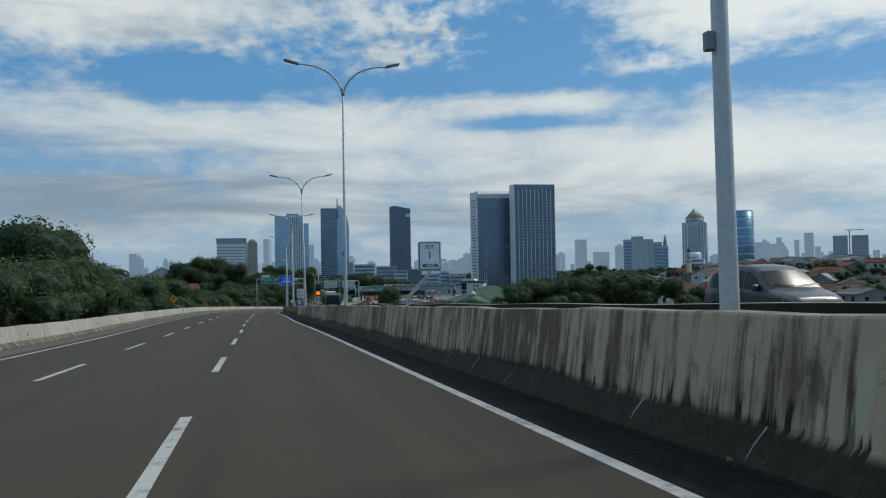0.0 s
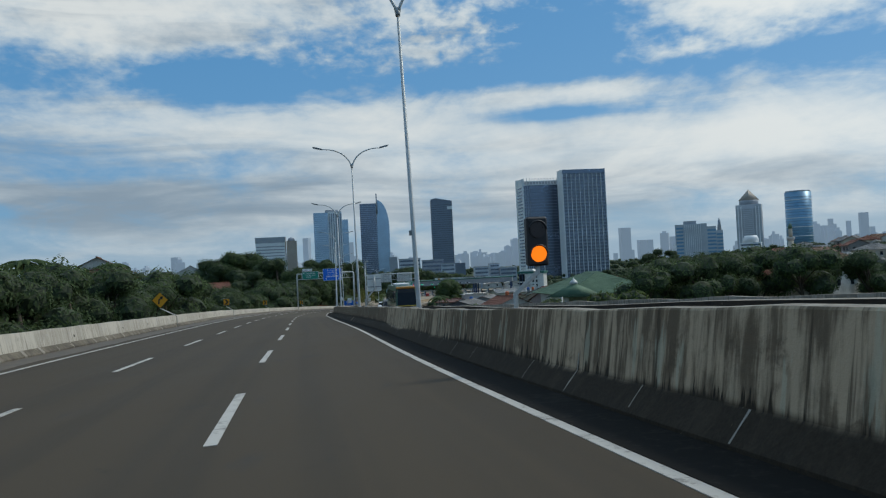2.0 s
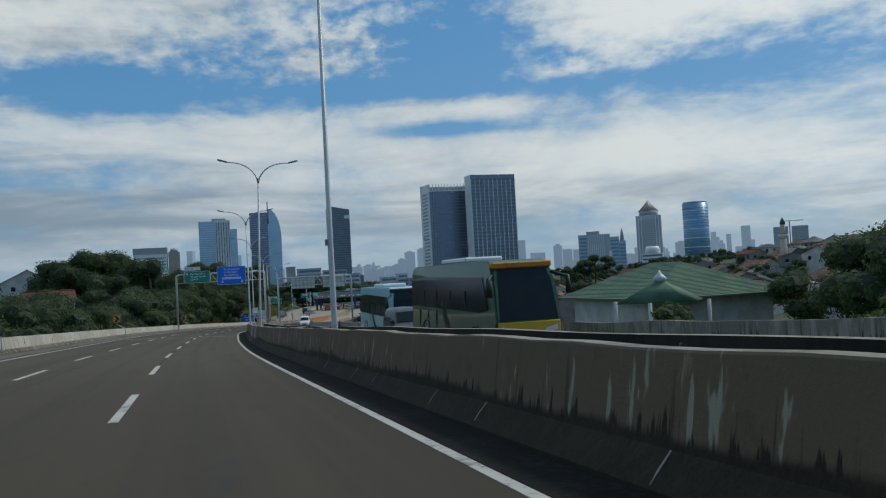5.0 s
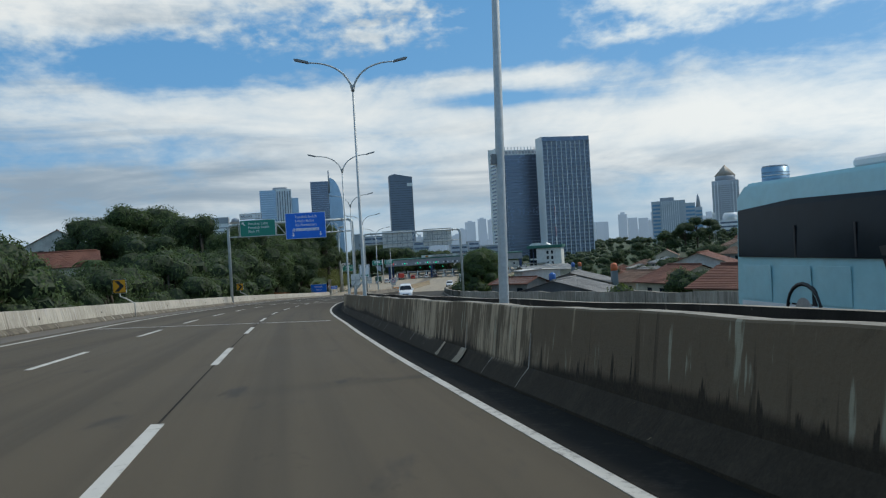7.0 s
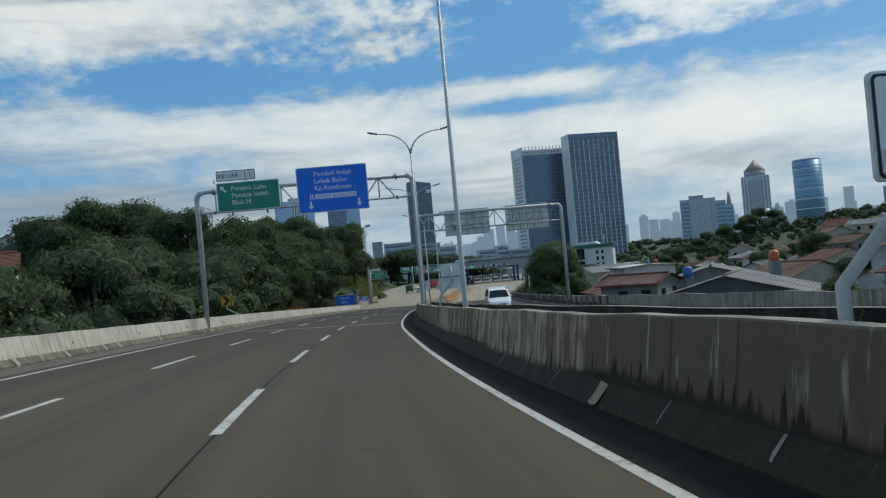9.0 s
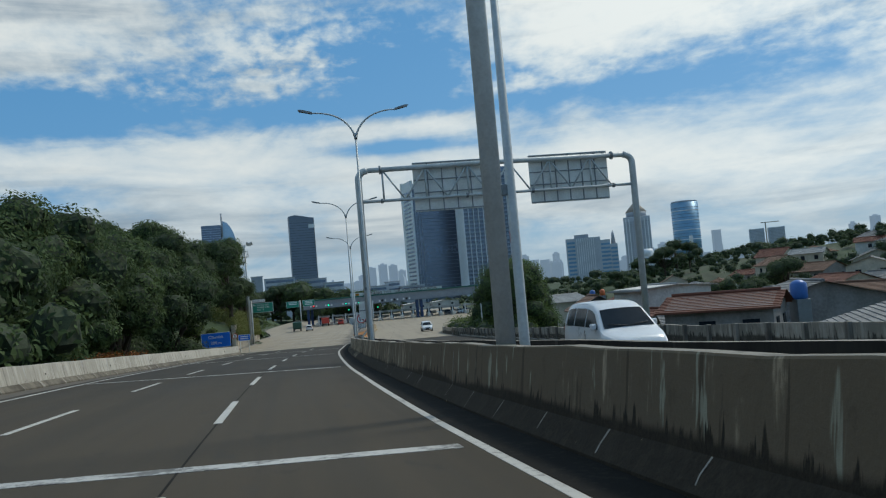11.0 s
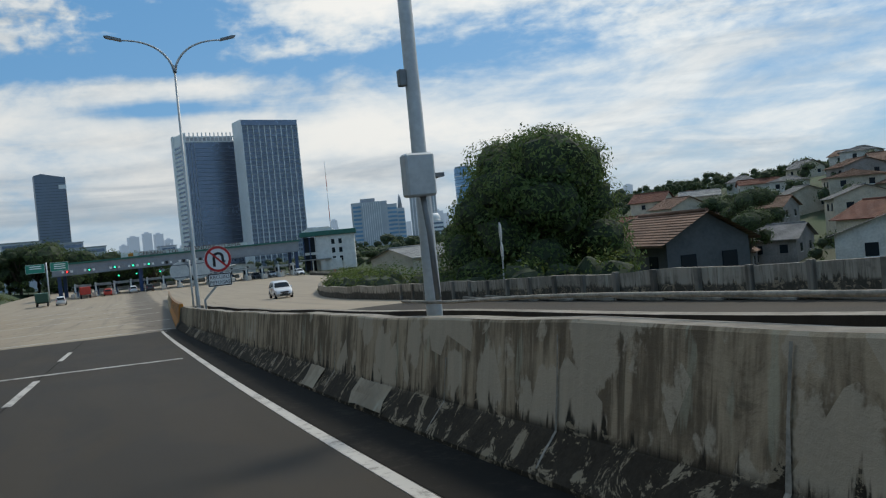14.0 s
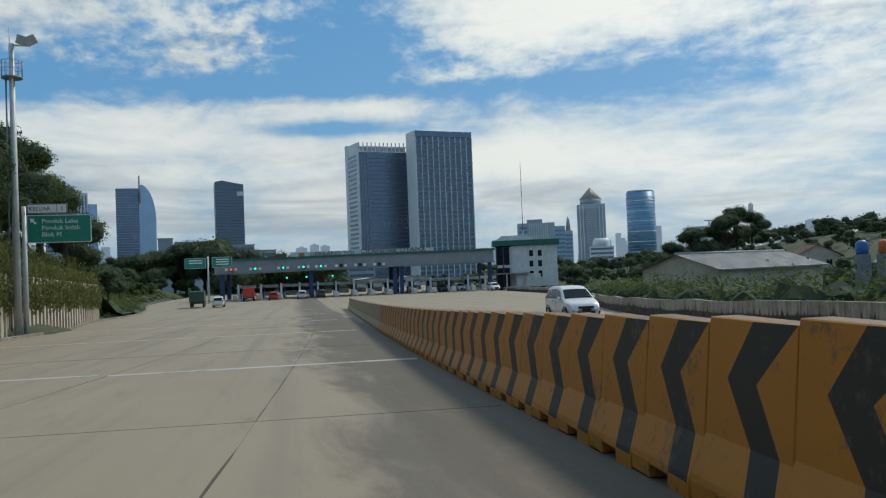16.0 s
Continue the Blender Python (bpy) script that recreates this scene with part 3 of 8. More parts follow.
def terrain(x, y):
    """Height of the natural ground."""
    d2 = (_cpts[:, 0] - x) ** 2 + (_cpts[:, 1] - y) ** 2
    i = int(np.argmin(d2))
    s = float(_coarse[i])
    u = heading(s)
    l = (x - _cpts[i, 0]) * u[1] - (y - _cpts[i, 1]) * u[0]
    near = _cpts[i, 2] - 5.0
    base = PLAZA_Z + (near - PLAZA_Z) * (1 - smooth(60, 260, abs(l))) + 0.5 * noise.noise(Vector((x * 0.02, y * 0.02, 0)))
    # wooded bank on the left
    base += smooth(-14, -40, l) * (1 - smooth(120, 300, -l)) * 3.5 * (1 - smooth(330, 420, y))
    # hill of houses on the right
    base += 15 * smooth(15, 170, x) * smooth(150, 330, y) * (1 - smooth(520, 850, y)) * (1 - smooth(500, 900, x))
    road = _cpts[i, 2] - bank(s) * max(min(l, 22), -16)
    keep = 1 - smooth(0, 7, max(-14 - l, l - 14.5, 0))
    if s > 335:
        keep = 1 - smooth(0, 14, max(plaza_left(s) - 30 - l, l - 60, 0))
        over = plaza_left(s) - l
        if over > -0.4 and s < S_MAX - 8:
            rise = 0.12 + 0.6 * smooth(0, 2.5, over) + 4.2 * smooth(2.6, 14, over) * (1 - smooth(440, 520, s))
            return (road + rise) * keep + max(base, road + 3) * (1 - keep)
    if S_MIN + 2 < s < S_MAX - 8:
        base = min(base, road - 1.2) * keep + base * (1 - keep)
    return base


def ground():
    def axis(lo, hi, fine0, fine1, step):
        v = list(np.arange(fine0, fine1 + 0.1, step))
        k = step
        while v[-1] < hi:
            k *= 1.25
            v.append(v[-1] + k)
        k = step
        while v[0] > lo:
            k *= 1.25
            v.insert(0, v[0] - k)
        return v
    xs, ys = axis(-4500, 4500, -130, 250, 6.0), axis(-1500, 4700, -70, 640, 6.0)
    bm = bmesh.new()
    grid = [[bm.verts.new((x, y, terrain(x, y))) for x in xs] for y in ys]
    for r0, r1 in zip(grid, grid[1:]):
        for k in range(len(xs) - 1):
            bm.faces.new((r0[k], r0[k + 1], r1[k + 1], r1[k])).smooth = True
    tagged(mesh_object("ground", bm, GROUND), "green and brown earth reaching to the skyline", "ground", kind="structure")


ground()

# ---- carriageways ----
LANE = (-3.45, -7.05)             # the two dashed lines
L_EDGE, L_WALL = -10.6, -12.7    # left edge line, foot of the left parapet
CONCRETE_FROM = 338.0


def carriageway():
    road = sweep([(-13.2, 0.0), (-9, 0.0), (-4, 0.0), (0.0, 0.0), (1.05, 0.0), (1.05, -0.5), (-13.2, -0.5)], S_MIN, CONCRETE_FROM, 3.0)
    tagged(mesh_object("road", road, ASPHALT), "grey-brown asphalt carriageway with faint wear", "road", kind="structure")
    road = sweep([(2.0, 0.0), (8, 0.0), (13.6, 0.0), (13.6, -0.5), (2.0, -0.5)], S_MIN, CONCRETE_FROM, 3.0)
    tagged(mesh_object("road_opposite", road, ASPHALT), "grey asphalt of the opposite carriageway", "road", kind="structure")
    # plaza widens towards the booths
    edge_l = plaza_left
    def edge_r(s):
        return 13.6 + 26 * smooth(350, 480, s)
    plaza = sweep(lambda s: [(edge_l(s), 0.0), (-6, 0.0), (1.2, 0.0), (10, 0.0), (edge_r(s), 0.0), (edge_r(s), -0.6), (edge_l(s), -0.6)], CONCRETE_FROM, 615, 3.0)
    tagged(mesh_object("plaza", plaza, SLAB), "pale tan concrete toll plaza with dark joints", "pavement", kind="structure")


carriageway()


def stripes():
    t = 0.006
    def line(name, l0, l1, s0, s1, label, mat=LINE, up=t, stray=False):
        return tagged(mesh_object(name, sweep([(l0, up), (l1, up), (l1, up - 0.02), (l0, up - 0.02)], s0, s1, 2.0, stray=stray), mat), label, "road marking", kind="structure")
    line("edge_line", -0.145, -0.02, S_MIN, 337.3, "white painted edge line along the barrier", stray=True)
    hook = lambda a, r: (337.25 + r * math.sin(a), 0.50 - r * math.cos(a))
    bm = B()
    rows = [[bm.verts.new(on_road(hs, hl + edge_shift(hs), 0.006)) for hs, hl in (hook(a, 0.645), hook(a, 0.52))] for a in [q * math.pi / 20 for q in range(10)]]
    for a, b in zip(rows, rows[1:]):
        bm.faces.new((a[0], a[1], b[1], b[0]))
    tagged(mesh_object("edge_line", bm, LINE), "curled end of the white edge line", "road marking", kind="structure")
    line("edge_line", L_EDGE, L_EDGE + 0.15, S_MIN, 337.3, "white painted edge line along the parapet")
    for lane, shift in ((LANE[0], 0.0), (LANE[1], 0.9)):
        for k in range(-5, 28):
            s = float(np.interp(k, (-5, 0, 7, 13, 14, 15, 20, 23, 25, 27), (-48.2, 10.8, 93.6, 164.3, 176.5, 188.6, 245.2, 279.7, 304.4, 328.0))) + shift
            at = lane + float(np.interp(s, (0, 32, 56, 96, 160, 240, 280, 330), (-0.06, -0.05, 0.06, 0.06, -0.07, 0.01, 0.10, 0.10)))
            line("lane_dash", at - 0.07, at + 0.07, s - 4.9, s, "white dashed lane line on asphalt")
    for s, w in ((192.6, 0.26), (246.6, 0.36), (272.2, 0.3), (297.3, 0.26), (317.6, 0.3)):
        line("cross_line", L_EDGE + 0.3, -0.3, s, s + w, "faded white bar across the lanes", LINE_OLD)
    line("stop_line", -13, 0.5, 340.2, 340.6, "white bar across the concrete")
    for s in (357.6, 378.0, 396.0, 416.0, 437.0):
        line("rumble_line", -18.0, -6.4, s - 0.05, s + 0.35, "white bar across the concrete")
        line("rumble_line", -6.1, 1.2, s - 0.4, s, "white bar across the concrete")
    for a, b in ((138.0, 337.0),):
        at = lambda s: -3.45 + float(np.interp(s, (0, 32, 56, 96, 160, 240, 280, 330), (-0.06, -0.05, 0.06, 0.06, -0.07, 0.01, 0.10, 0.10)))
        bm = sweep(lambda s: [(at(s) - 0.014, 0.003), (at(s) + 0.014, 0.003), (at(s) + 0.014, -0.02), (at(s) - 0.014, -0.02)], a, b, 3.0)
        tagged(mesh_object("tar_seam", bm, GUTTER), "dark tar seam along the lane line", "road seam", kind="structure")
    wall = lambda s: L_WALL + 1.4 * smooth(230, 329, s) + 0.3
    bm = sweep(lambda s: [(wall(s), 0.014), (wall(s) + (L_EDGE - 0.25 - wall(s)) * (0.72 + 0.25 * noise.noise(Vector((s * 0.21, 0, 0)))), 0.012), (L_EDGE - 0.3, -0.02), (wall(s), -0.02)], S_MIN, 333.0, 1.0)
    tagged(mesh_object("verge_grit", bm, DIRT), "brown drifted grit along the parapet foot", "grit", kind="structure")
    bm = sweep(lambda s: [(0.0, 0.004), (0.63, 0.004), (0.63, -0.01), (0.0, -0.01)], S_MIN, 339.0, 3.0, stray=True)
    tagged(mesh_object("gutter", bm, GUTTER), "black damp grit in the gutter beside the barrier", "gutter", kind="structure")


stripes()

# ---- median barriers and parapets ----
def wall_sag(s):
    """Settlement of the top of the median wall."""
    return float(np.interp(s, (45, 66, 105, 135, 255, 270, 305, 320, 330, 338), (0.0, -0.13, -0.13, 0.0, -0.03, -0.09, -0.09, -0.11, -0.08, -0.05)))


def median():
    # our side: foot, slope, upright, capping
    prof = [(0.62, -0.3), (0.62, 0.04), (0.83, 0.29), (0.935, 1.07), (0.95, 1.09), (1.16, 1.09), (1.18, 1.07), (1.18, -0.3)]
    wob = lambda s, k: 0.012 * math.sin(s * 0.9) + 0.01 * math.sin(s * 2.3) if k in (3, 4, 5, 6) else 0.0
    sag = wall_sag
    wob2 = lambda s, k: wob(s, k) + (sag(s) if k in (3, 4, 5, 6) else 0.0)
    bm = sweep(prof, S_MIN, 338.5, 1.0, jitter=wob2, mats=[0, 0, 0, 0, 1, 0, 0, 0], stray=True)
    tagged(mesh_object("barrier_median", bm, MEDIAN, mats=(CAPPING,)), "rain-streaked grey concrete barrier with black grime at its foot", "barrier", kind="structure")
    inner = lambda s: float(np.interp(s, (0, 180, 245, 272, 340), (2.6, 2.7, 2.7, 2.1, 1.9)))
    # the face towards the gap is darker than the traffic side
    bm = sweep(lambda s: [(inner(s) + a, z) for a, z in ((0.0, -0.3), (0.0, 1.06), (0.2, 1.06), (0.34, 0.36), (0.54, 0.08), (0.54, -0.3))], S_MIN, 336.0, 1.0, jitter=lambda s, k: 0.012 * math.sin(s * 0.8 + 2) + 1.3 * sag(s) if k in (1, 2) else 0.0, mats=[1, 2, 0, 1, 1, 1], stray=True)
    tagged(mesh_object("barrier_opposite", bm, BARRIER, mats=(BARRIER_FOOT, CAPPING)), "stained concrete barrier with a dark gap side and pale top", "barrier", kind="structure")
    bm = sweep(lambda s: [(1.18, 0.1), (inner(s), 0.1), (inner(s), -0.3), (1.18, -0.3)], S_MIN, 336.0, 3.0, stray=True)
    tagged(mesh_object("median_infill", bm, BARRIER_FOOT), "dark gap floor between the two barriers", "barrier", kind="structure")
    # left parapet, with the broken kerb at its foot
    def prof(s):
        w = L_WALL + 1.4 * smooth(230, 329, s)
        return [(w + 0.25, -0.6), (w + 0.25, 0.06), (w + 0.05, 0.26), (w - 0.08, 0.92), (w - 0.32, 0.92), (w - 0.32, -0.6)]
    bm = sweep(prof, S_MIN, 329.0, 1.0, jitter=lambda s, k: 0.01 * math.sin(s * 1.1) if k in (3, 4) else 0.0, mats=[1, 1, 0, 0, 0, 0])
    tagged(mesh_object("parapet_left", bm, CREAM_WALL, mats=(KERB,)), "pale cream concrete parapet with a stained kerb", "parapet", kind="structure")
    # outer parapet of the opposite carriageway
    low = lambda s: float(np.interp(s, (60, 110, 150), (0.50, 0.62, 0.88)))
    prof = lambda s: [(13.3 + w, -0.6), (13.3 + w, low(s)), (13.55 + w, low(s)), (13.55 + w, -0.6)] if (w := 27 * smooth(352, 480, s)) >= 0 else []
    bm = sweep(prof, S_MIN, 500.0, 1.5, jitter=lambda s, k: 0.03 * math.sin(s * 0.7) + 0.02 * math.sin(s * 3.1) if k in (1, 2) else 0.0, mats=[0, 2, 0, 0])
    tagged(mesh_object("parapet_right", bm, OLD_PARAPET, mats=(BARRIER_FOOT, CAPPING)), "weathered grey concrete parapet", "parapet", kind="structure")


median()


# ---- street lamps on the median ----
def street_lamp():
    lamp = empty("street_lamp", Matrix(), "tall grey steel street lamp with two curved arms on the median", "street lamp", "lamps along the median")
    part("pole", tube(B(), [(0, 0, -0.5), (0, 0, 1.0), (0, 0, 10.75)], [0.088, 0.084, 0.044], 12), STEEL, lamp)
    part("base_plate", box(B(), -0.2, -0.2, 0, 0.2, 0.2, 0.03), STEEL_DARK, lamp)
    part("access_door", box(B(), -0.15, -0.045, 3.15, -0.07, 0.045, 3.32, 0.01), STEEL_DARK, lamp)
    for side in (-1, 1):
        pts = []
        for k in range(11):
            a = k / 10
            pts.append((side * (0.02 + 2.05 * a ** 1.5), 0, 10.5 + 1.32 * (1 - (1 - a) ** 2.2)))
        part("arm", tube(B(), pts, [0.052 - 0.002 * k for k in range(11)], 8), STEEL, lamp)
        head = prism(B(), [(1.98 * side, 11.78), (2.0 * side, 11.87), (2.5 * side, 12.0), (2.66 * side, 12.0), (2.6 * side, 11.92)], -0.12, 0.12)
        part("lamp_head", head, STEEL_DARK, lamp, "dark grey lamp head")
    part("collar", tube(B(), [(0, 0, 10.45), (0, 0, 10.62)], 0.08, 12), STEEL_DARK, lamp)
    return lamp


_lamp = street_lamp()
LAMP_AT = (-24.0, 6.6, 37.9, 71.7, 102.6, 134.0, 168.2, 194.0, 221.3, 249.6, 277.08, 304.8, 333.4)
LAMP_LEAN = {6.6: -0.7, 71.7: -1.4, 102.6: -0.5, 168.2: 1.7}       # degrees, to the right
for i, s in enumerate(LAMP_AT):
    m = road_pose(s, 1.27 if s == 37.9 else 1.40, 0.5 if s > 330 else 0.2) @ pose(0, 0, 0, 0, LAMP_LEAN.get(s, 0.0))
    if i == 0:
        _lamp.matrix_world = m
    else:
        copy_thing(_lamp, m)


def cable_box():
    m = road_pose(304.6, 1.30, 0.1)
    t = empty("cable_box", m, "grey steel cable box strapped to a lamp post", "electrical box")
    part("case", box(B(), -0.24, -0.30, 2.08, 0.06, -0.12, 2.50, 0.02), STEEL, t)
    part("strap", box(B(), -0.04, -0.13, 2.27, 0.22, 0.12, 2.31), STEEL_DARK, t)
    part("conduit", tube(B(), [(-0.06, -0.2, 2.1), (0.0, -0.14, 1.7), (0.03, -0.12, 1.05)], 0.03, 6), STEEL_DARK, t)


cable_box()


def slack_cable():
    """A pale cable that lies slack along the top of the median wall."""
    t = empty("cable", road_pose(284.0, 1.2, 1.1), "pale loose cable lying along the top of the barrier", "cable")
    inv = t.matrix_world.inverted()
    pts = [inv @ on_road(284.0 + 0.5 * k, 1.24 + edge_shift(284) + 0.05 * math.sin(k * 0.7), 1.115 + 0.035 * abs(math.sin(k * 0.31))) for k in range(44)]
    part("strand", tube(B(), pts, 0.018, 6), SEAM, t)


def barrier_seams():
    """Mortar seams down the barrier at every casting joint, and pale repairs at its foot."""
    rnd = random.Random(4)
    wall = bpy.data.objects["barrier_median"]
    s = -20.0
    while s < 337:
        s += 1.95 + rnd.uniform(-0.06, 0.06)
        if rnd.random() < 0.22:
            continue
        e0 = edge_shift(s)
        drop = wall_sag(s)
        rows = [(0.625 + 0.02 * rnd.random(), 0.045, 0.5), (0.72, 0.16, 0.8), (0.828, 0.285, 1.0)]
        if rnd.random() < 0.35:
            top = rnd.uniform(0.45, 1.05)
            rows += [(0.828 + 0.105 * (u - 0.285) / 0.785, u + drop * (u > 1.0), 0.8) for u in (0.285 + (top - 0.285) * 0.5, top)]
        w = rnd.uniform(0.008, 0.022)
        bm = B()
        rows = [[bm.verts.new(on_road(s + e * k + rnd.uniform(-0.012, 0.012), l + e0 - 0.006, up + 0.004)) for e in (-w, w)] for l, up, k in rows]
        for a, b in zip(rows, rows[1:]):
            bm.faces.new((a[0], a[1], b[1], b[0]))
        part("seam", bm, SEAM, wall)
    for s, l0, w in ((101.5, 0.0, 0.3), (169.2, 0.0, 0.55), (171.0, 0.0, 0.2), (206, 0, 0.3), (283.0, 0.0, 0.5), (285.2, 0.0, 0.35), (305.5, 0.0, 1.2), (308.2, 0.0, 0.8), (327.0, 0.0, 0.9), (331.5, 0.0, 0.5)):
        bm = B()
        rows = [[bm.verts.new(on_road(s + e + (0.08 if up > 0.2 else 0) + rnd.uniform(-0.13, 0.13) * w, l + edge_shift(s) - 0.012, up + rnd.uniform(-0.02, 0.02))) for e in (-w / 2, -w / 6, w / 6, w / 2)] for l, up in ((0.62, 0.06), (0.72, 0.17), (0.825, 0.29))]
        for a, b in zip(rows, rows[1:]):
            for k in (0, 1, 2):
                bm.faces.new((a[k], a[k + 1], b[k + 1], b[k]))
        part("repair_patch", bm, BROKEN, wall)


BROKEN = material("broken render", stained((0.44, 0.36, 0.26), (0.17, 0.13, 0.09), 0.5, 0.5, 0.6))
SEAM = plain("lime mortar", (0.34, 0.31, 0.26), 0.9, 0.0, 0.25, 4.0)
barrier_seams()
slack_cable()


def parapet_posts():
    """Posts and a pale ledge on the mossy far parapet."""
    wall = bpy.data.objects["parapet_right"]
    rnd = random.Random(14)
    for k in range(46):
        s = 250.0 + 2.05 * k
        w = 27 * smooth(352, 480, s)
        part("post", box(B(), -0.10, -0.09, 0.0, 0.06, 0.09, 0.90 + rnd.uniform(-0.03, 0.03), 0.012, road_pose(s, 13.27 + w, 0.0)), BARRIER, wall)
    for k in range(30):
        s = 256.0 + 2.6 * k
        part("ledge", box(B(), -0.16, -1.25, 0.0, 0.02, 1.25, 0.16 + rnd.uniform(-0.04, 0.04), 0.03, road_pose(s, 13.27 + 27 * smooth(352, 480, s), 0.0)), CAPPING, wall)


parapet_posts()


JOINT = plain("old joint sealant", (0.095, 0.082, 0.065), 0.9, 0.0, 0.3, 3.0)


def slab_joints():
    """Dark sealed joints in the concrete, which run straight while the road bends."""
    plaza = bpy.data.objects["plaza"]
    for off, w in ((0.0, 0.009), (-4.3, 0.006), (-8.4, 0.008), (7.6, 0.008)):
        lat = lambda s: off + float(np.interp(s, (338, 344, 352.5, 379.5, 440), (-2.75, -2.45, -2.03, -0.77, 1.6)))
        wave = lambda s: 0.03 * noise.noise(Vector((s * 0.4, off, 0))) + 0.015 * noise.noise(Vector((s * 1.9, off, 3)))
        bm = sweep(lambda s: [(lat(s) - w + wave(s), 0.004), (lat(s) + w + wave(s + 7), 0.004), (lat(s) + w, -0.02), (lat(s) - w, -0.02)], 338.4, 440, 0.8)
        ob = mesh_object("joint", bm, JOINT, plaza)
    for k, s in enumerate((347.5, 365.0, 387.0, 408.0)):
        ob = mesh_object("joint", sweep([(-14 + k * 0.3, 0.004), (0.9, 0.004), (0.9, -0.02), (-14 + k * 0.3, -0.02)], s, s + 0.012, 0.012), JOINT, plaza)


slab_joints()


def parapet_details():
    """Kerb joints and drain holes of the cream parapet."""
    wall = bpy.data.objects["parapet_left"]
    rnd = random.Random(19)
    foot = lambda s: L_WALL + 1.4 * smooth(230, 329, s)
    s = 4.0
    while s < 327:
        w = rnd.choice((0.03, 0.04, 0.05, 0.14))
        rows = []
        bm = B()
        for dl, up in ((0.262, 0.0), (0.262, 0.075), (0.06, 0.275)):
            rows.append([bm.verts.new(on_road(s + e + (0.05 if up > 0.1 else 0.0), foot(s) + dl + 0.006, up)) for e in (-w, w)])
        for a, b in zip(rows, rows[1:]):
            bm.faces.new((a[0], a[1], b[1], b[0]))
        part("kerb_joint", bm, SEAM, wall)
        s += rnd.uniform(1.8, 2.7)
    s = 12.0
    while s < 320:
        f = foot(s)
        part("drain_hole", tube(B(), [on_road(s, f + 0.012, 0.5), on_road(s, f - 0.06, 0.5)], rnd.uniform(0.05, 0.075), 10), GUTTER, wall, "dark drain hole")
        s += rnd.uniform(7, 11)


parapet_details()

# ---- signs and gantries ----
GREEN_SIGN = plain("green sign sheet", (0.018, 0.255, 0.180), 0.45, 0.0, 0.06, 1.0)
BLUE_SIGN = plain("blue sign sheet", (0.006, 0.173, 0.780), 0.45, 0.0, 0.06, 1.0)
WHITE_SIGN = plain("white sign sheet", (0.86, 0.87, 0.86), 0.5, 0.0, 0.06, 1.0)
SIGN_BACK = plain("grey sign back", (0.78, 0.78, 0.74), 0.55, 0.0, 0.10, 1.5)
AMBER_SIGN = plain("amber sign sheet", (0.80, 0.36, 0.01), 0.5, 0.0, 0.08, 1.0)
RED_SIGN = plain("red sign sheet", (0.55, 0.02, 0.02), 0.5, 0.0, 0.08, 1.0)
INK = plain("black sign ink", (0.015, 0.015, 0.017), 0.5, 0.0, 0.05, 1.0)
OFF_WHITE = plain("painted steel post", (0.50, 0.50, 0.47), 0.6, 0.1, 0.12, 2.0)


def rounded(w, h, r, cx=0.0, cz=0.0, seg=4):
    pts = []
    for sx, sz, a0 in ((1, 1, 0), (-1, 1, 90), (-1, -1, 180), (1, -1, 270)):
        for k in range(seg + 1):
            a = radians(a0 + 90 * k / seg)
            pts.append((cx + sx * (w / 2 - r) + r * math.cos(a), cz + sz * (h / 2 - r) + r * math.sin(a)))
    return pts


def panel(thing, w, h, cx, cz, mat, y=0.0, border=WHITE_SIGN, name="panel", r=0.06, back=SIGN_BACK):
    """A sign plate that faces -y with a thin border line."""
    p = part(name, prism(B(), rounded(w, h, r, cx, cz), y, y + 0.03), back, thing)
    if border:
        part("border", prism(B(), rounded(w - 0.02, h - 0.02, r, cx, cz), y - 0.006, y), border, p)
        part("face", prism(B(), rounded(w - 0.10, h - 0.10, r, cx, cz), y - 0.012, y - 0.006), mat, p)
    else:
        part("face", prism(B(), rounded(w - 0.02, h - 0.02, r, cx, cz), y - 0.006, y), mat, p)
    return p


def text_on(p, text, size, x, z, y, mat=WHITE_SIGN, align="LEFT", stretch=1.0):
    return words(text, size, mat, p, pose(x, y, z), align=align, stretch=stretch)


def arrow(p, x, z, y, size, turn, mat=WHITE_SIGN):
    """An arrow that points up, turned anticlockwise by turn degrees."""
    pts = [(-0.12, -0.5), (0.12, -0.5), (0.12, 0.05), (0.36, 0.05), (0.0, 0.5), (-0.36, 0.05), (-0.12, 0.05)]
    c, s = math.cos(radians(turn)), math.sin(radians(turn))
    return part("arrow", prism(B(), [(x + (a * c - b * s) * size, z + (a * s + b * c) * size) for a, b in pts], y - 0.004, y), mat, p)


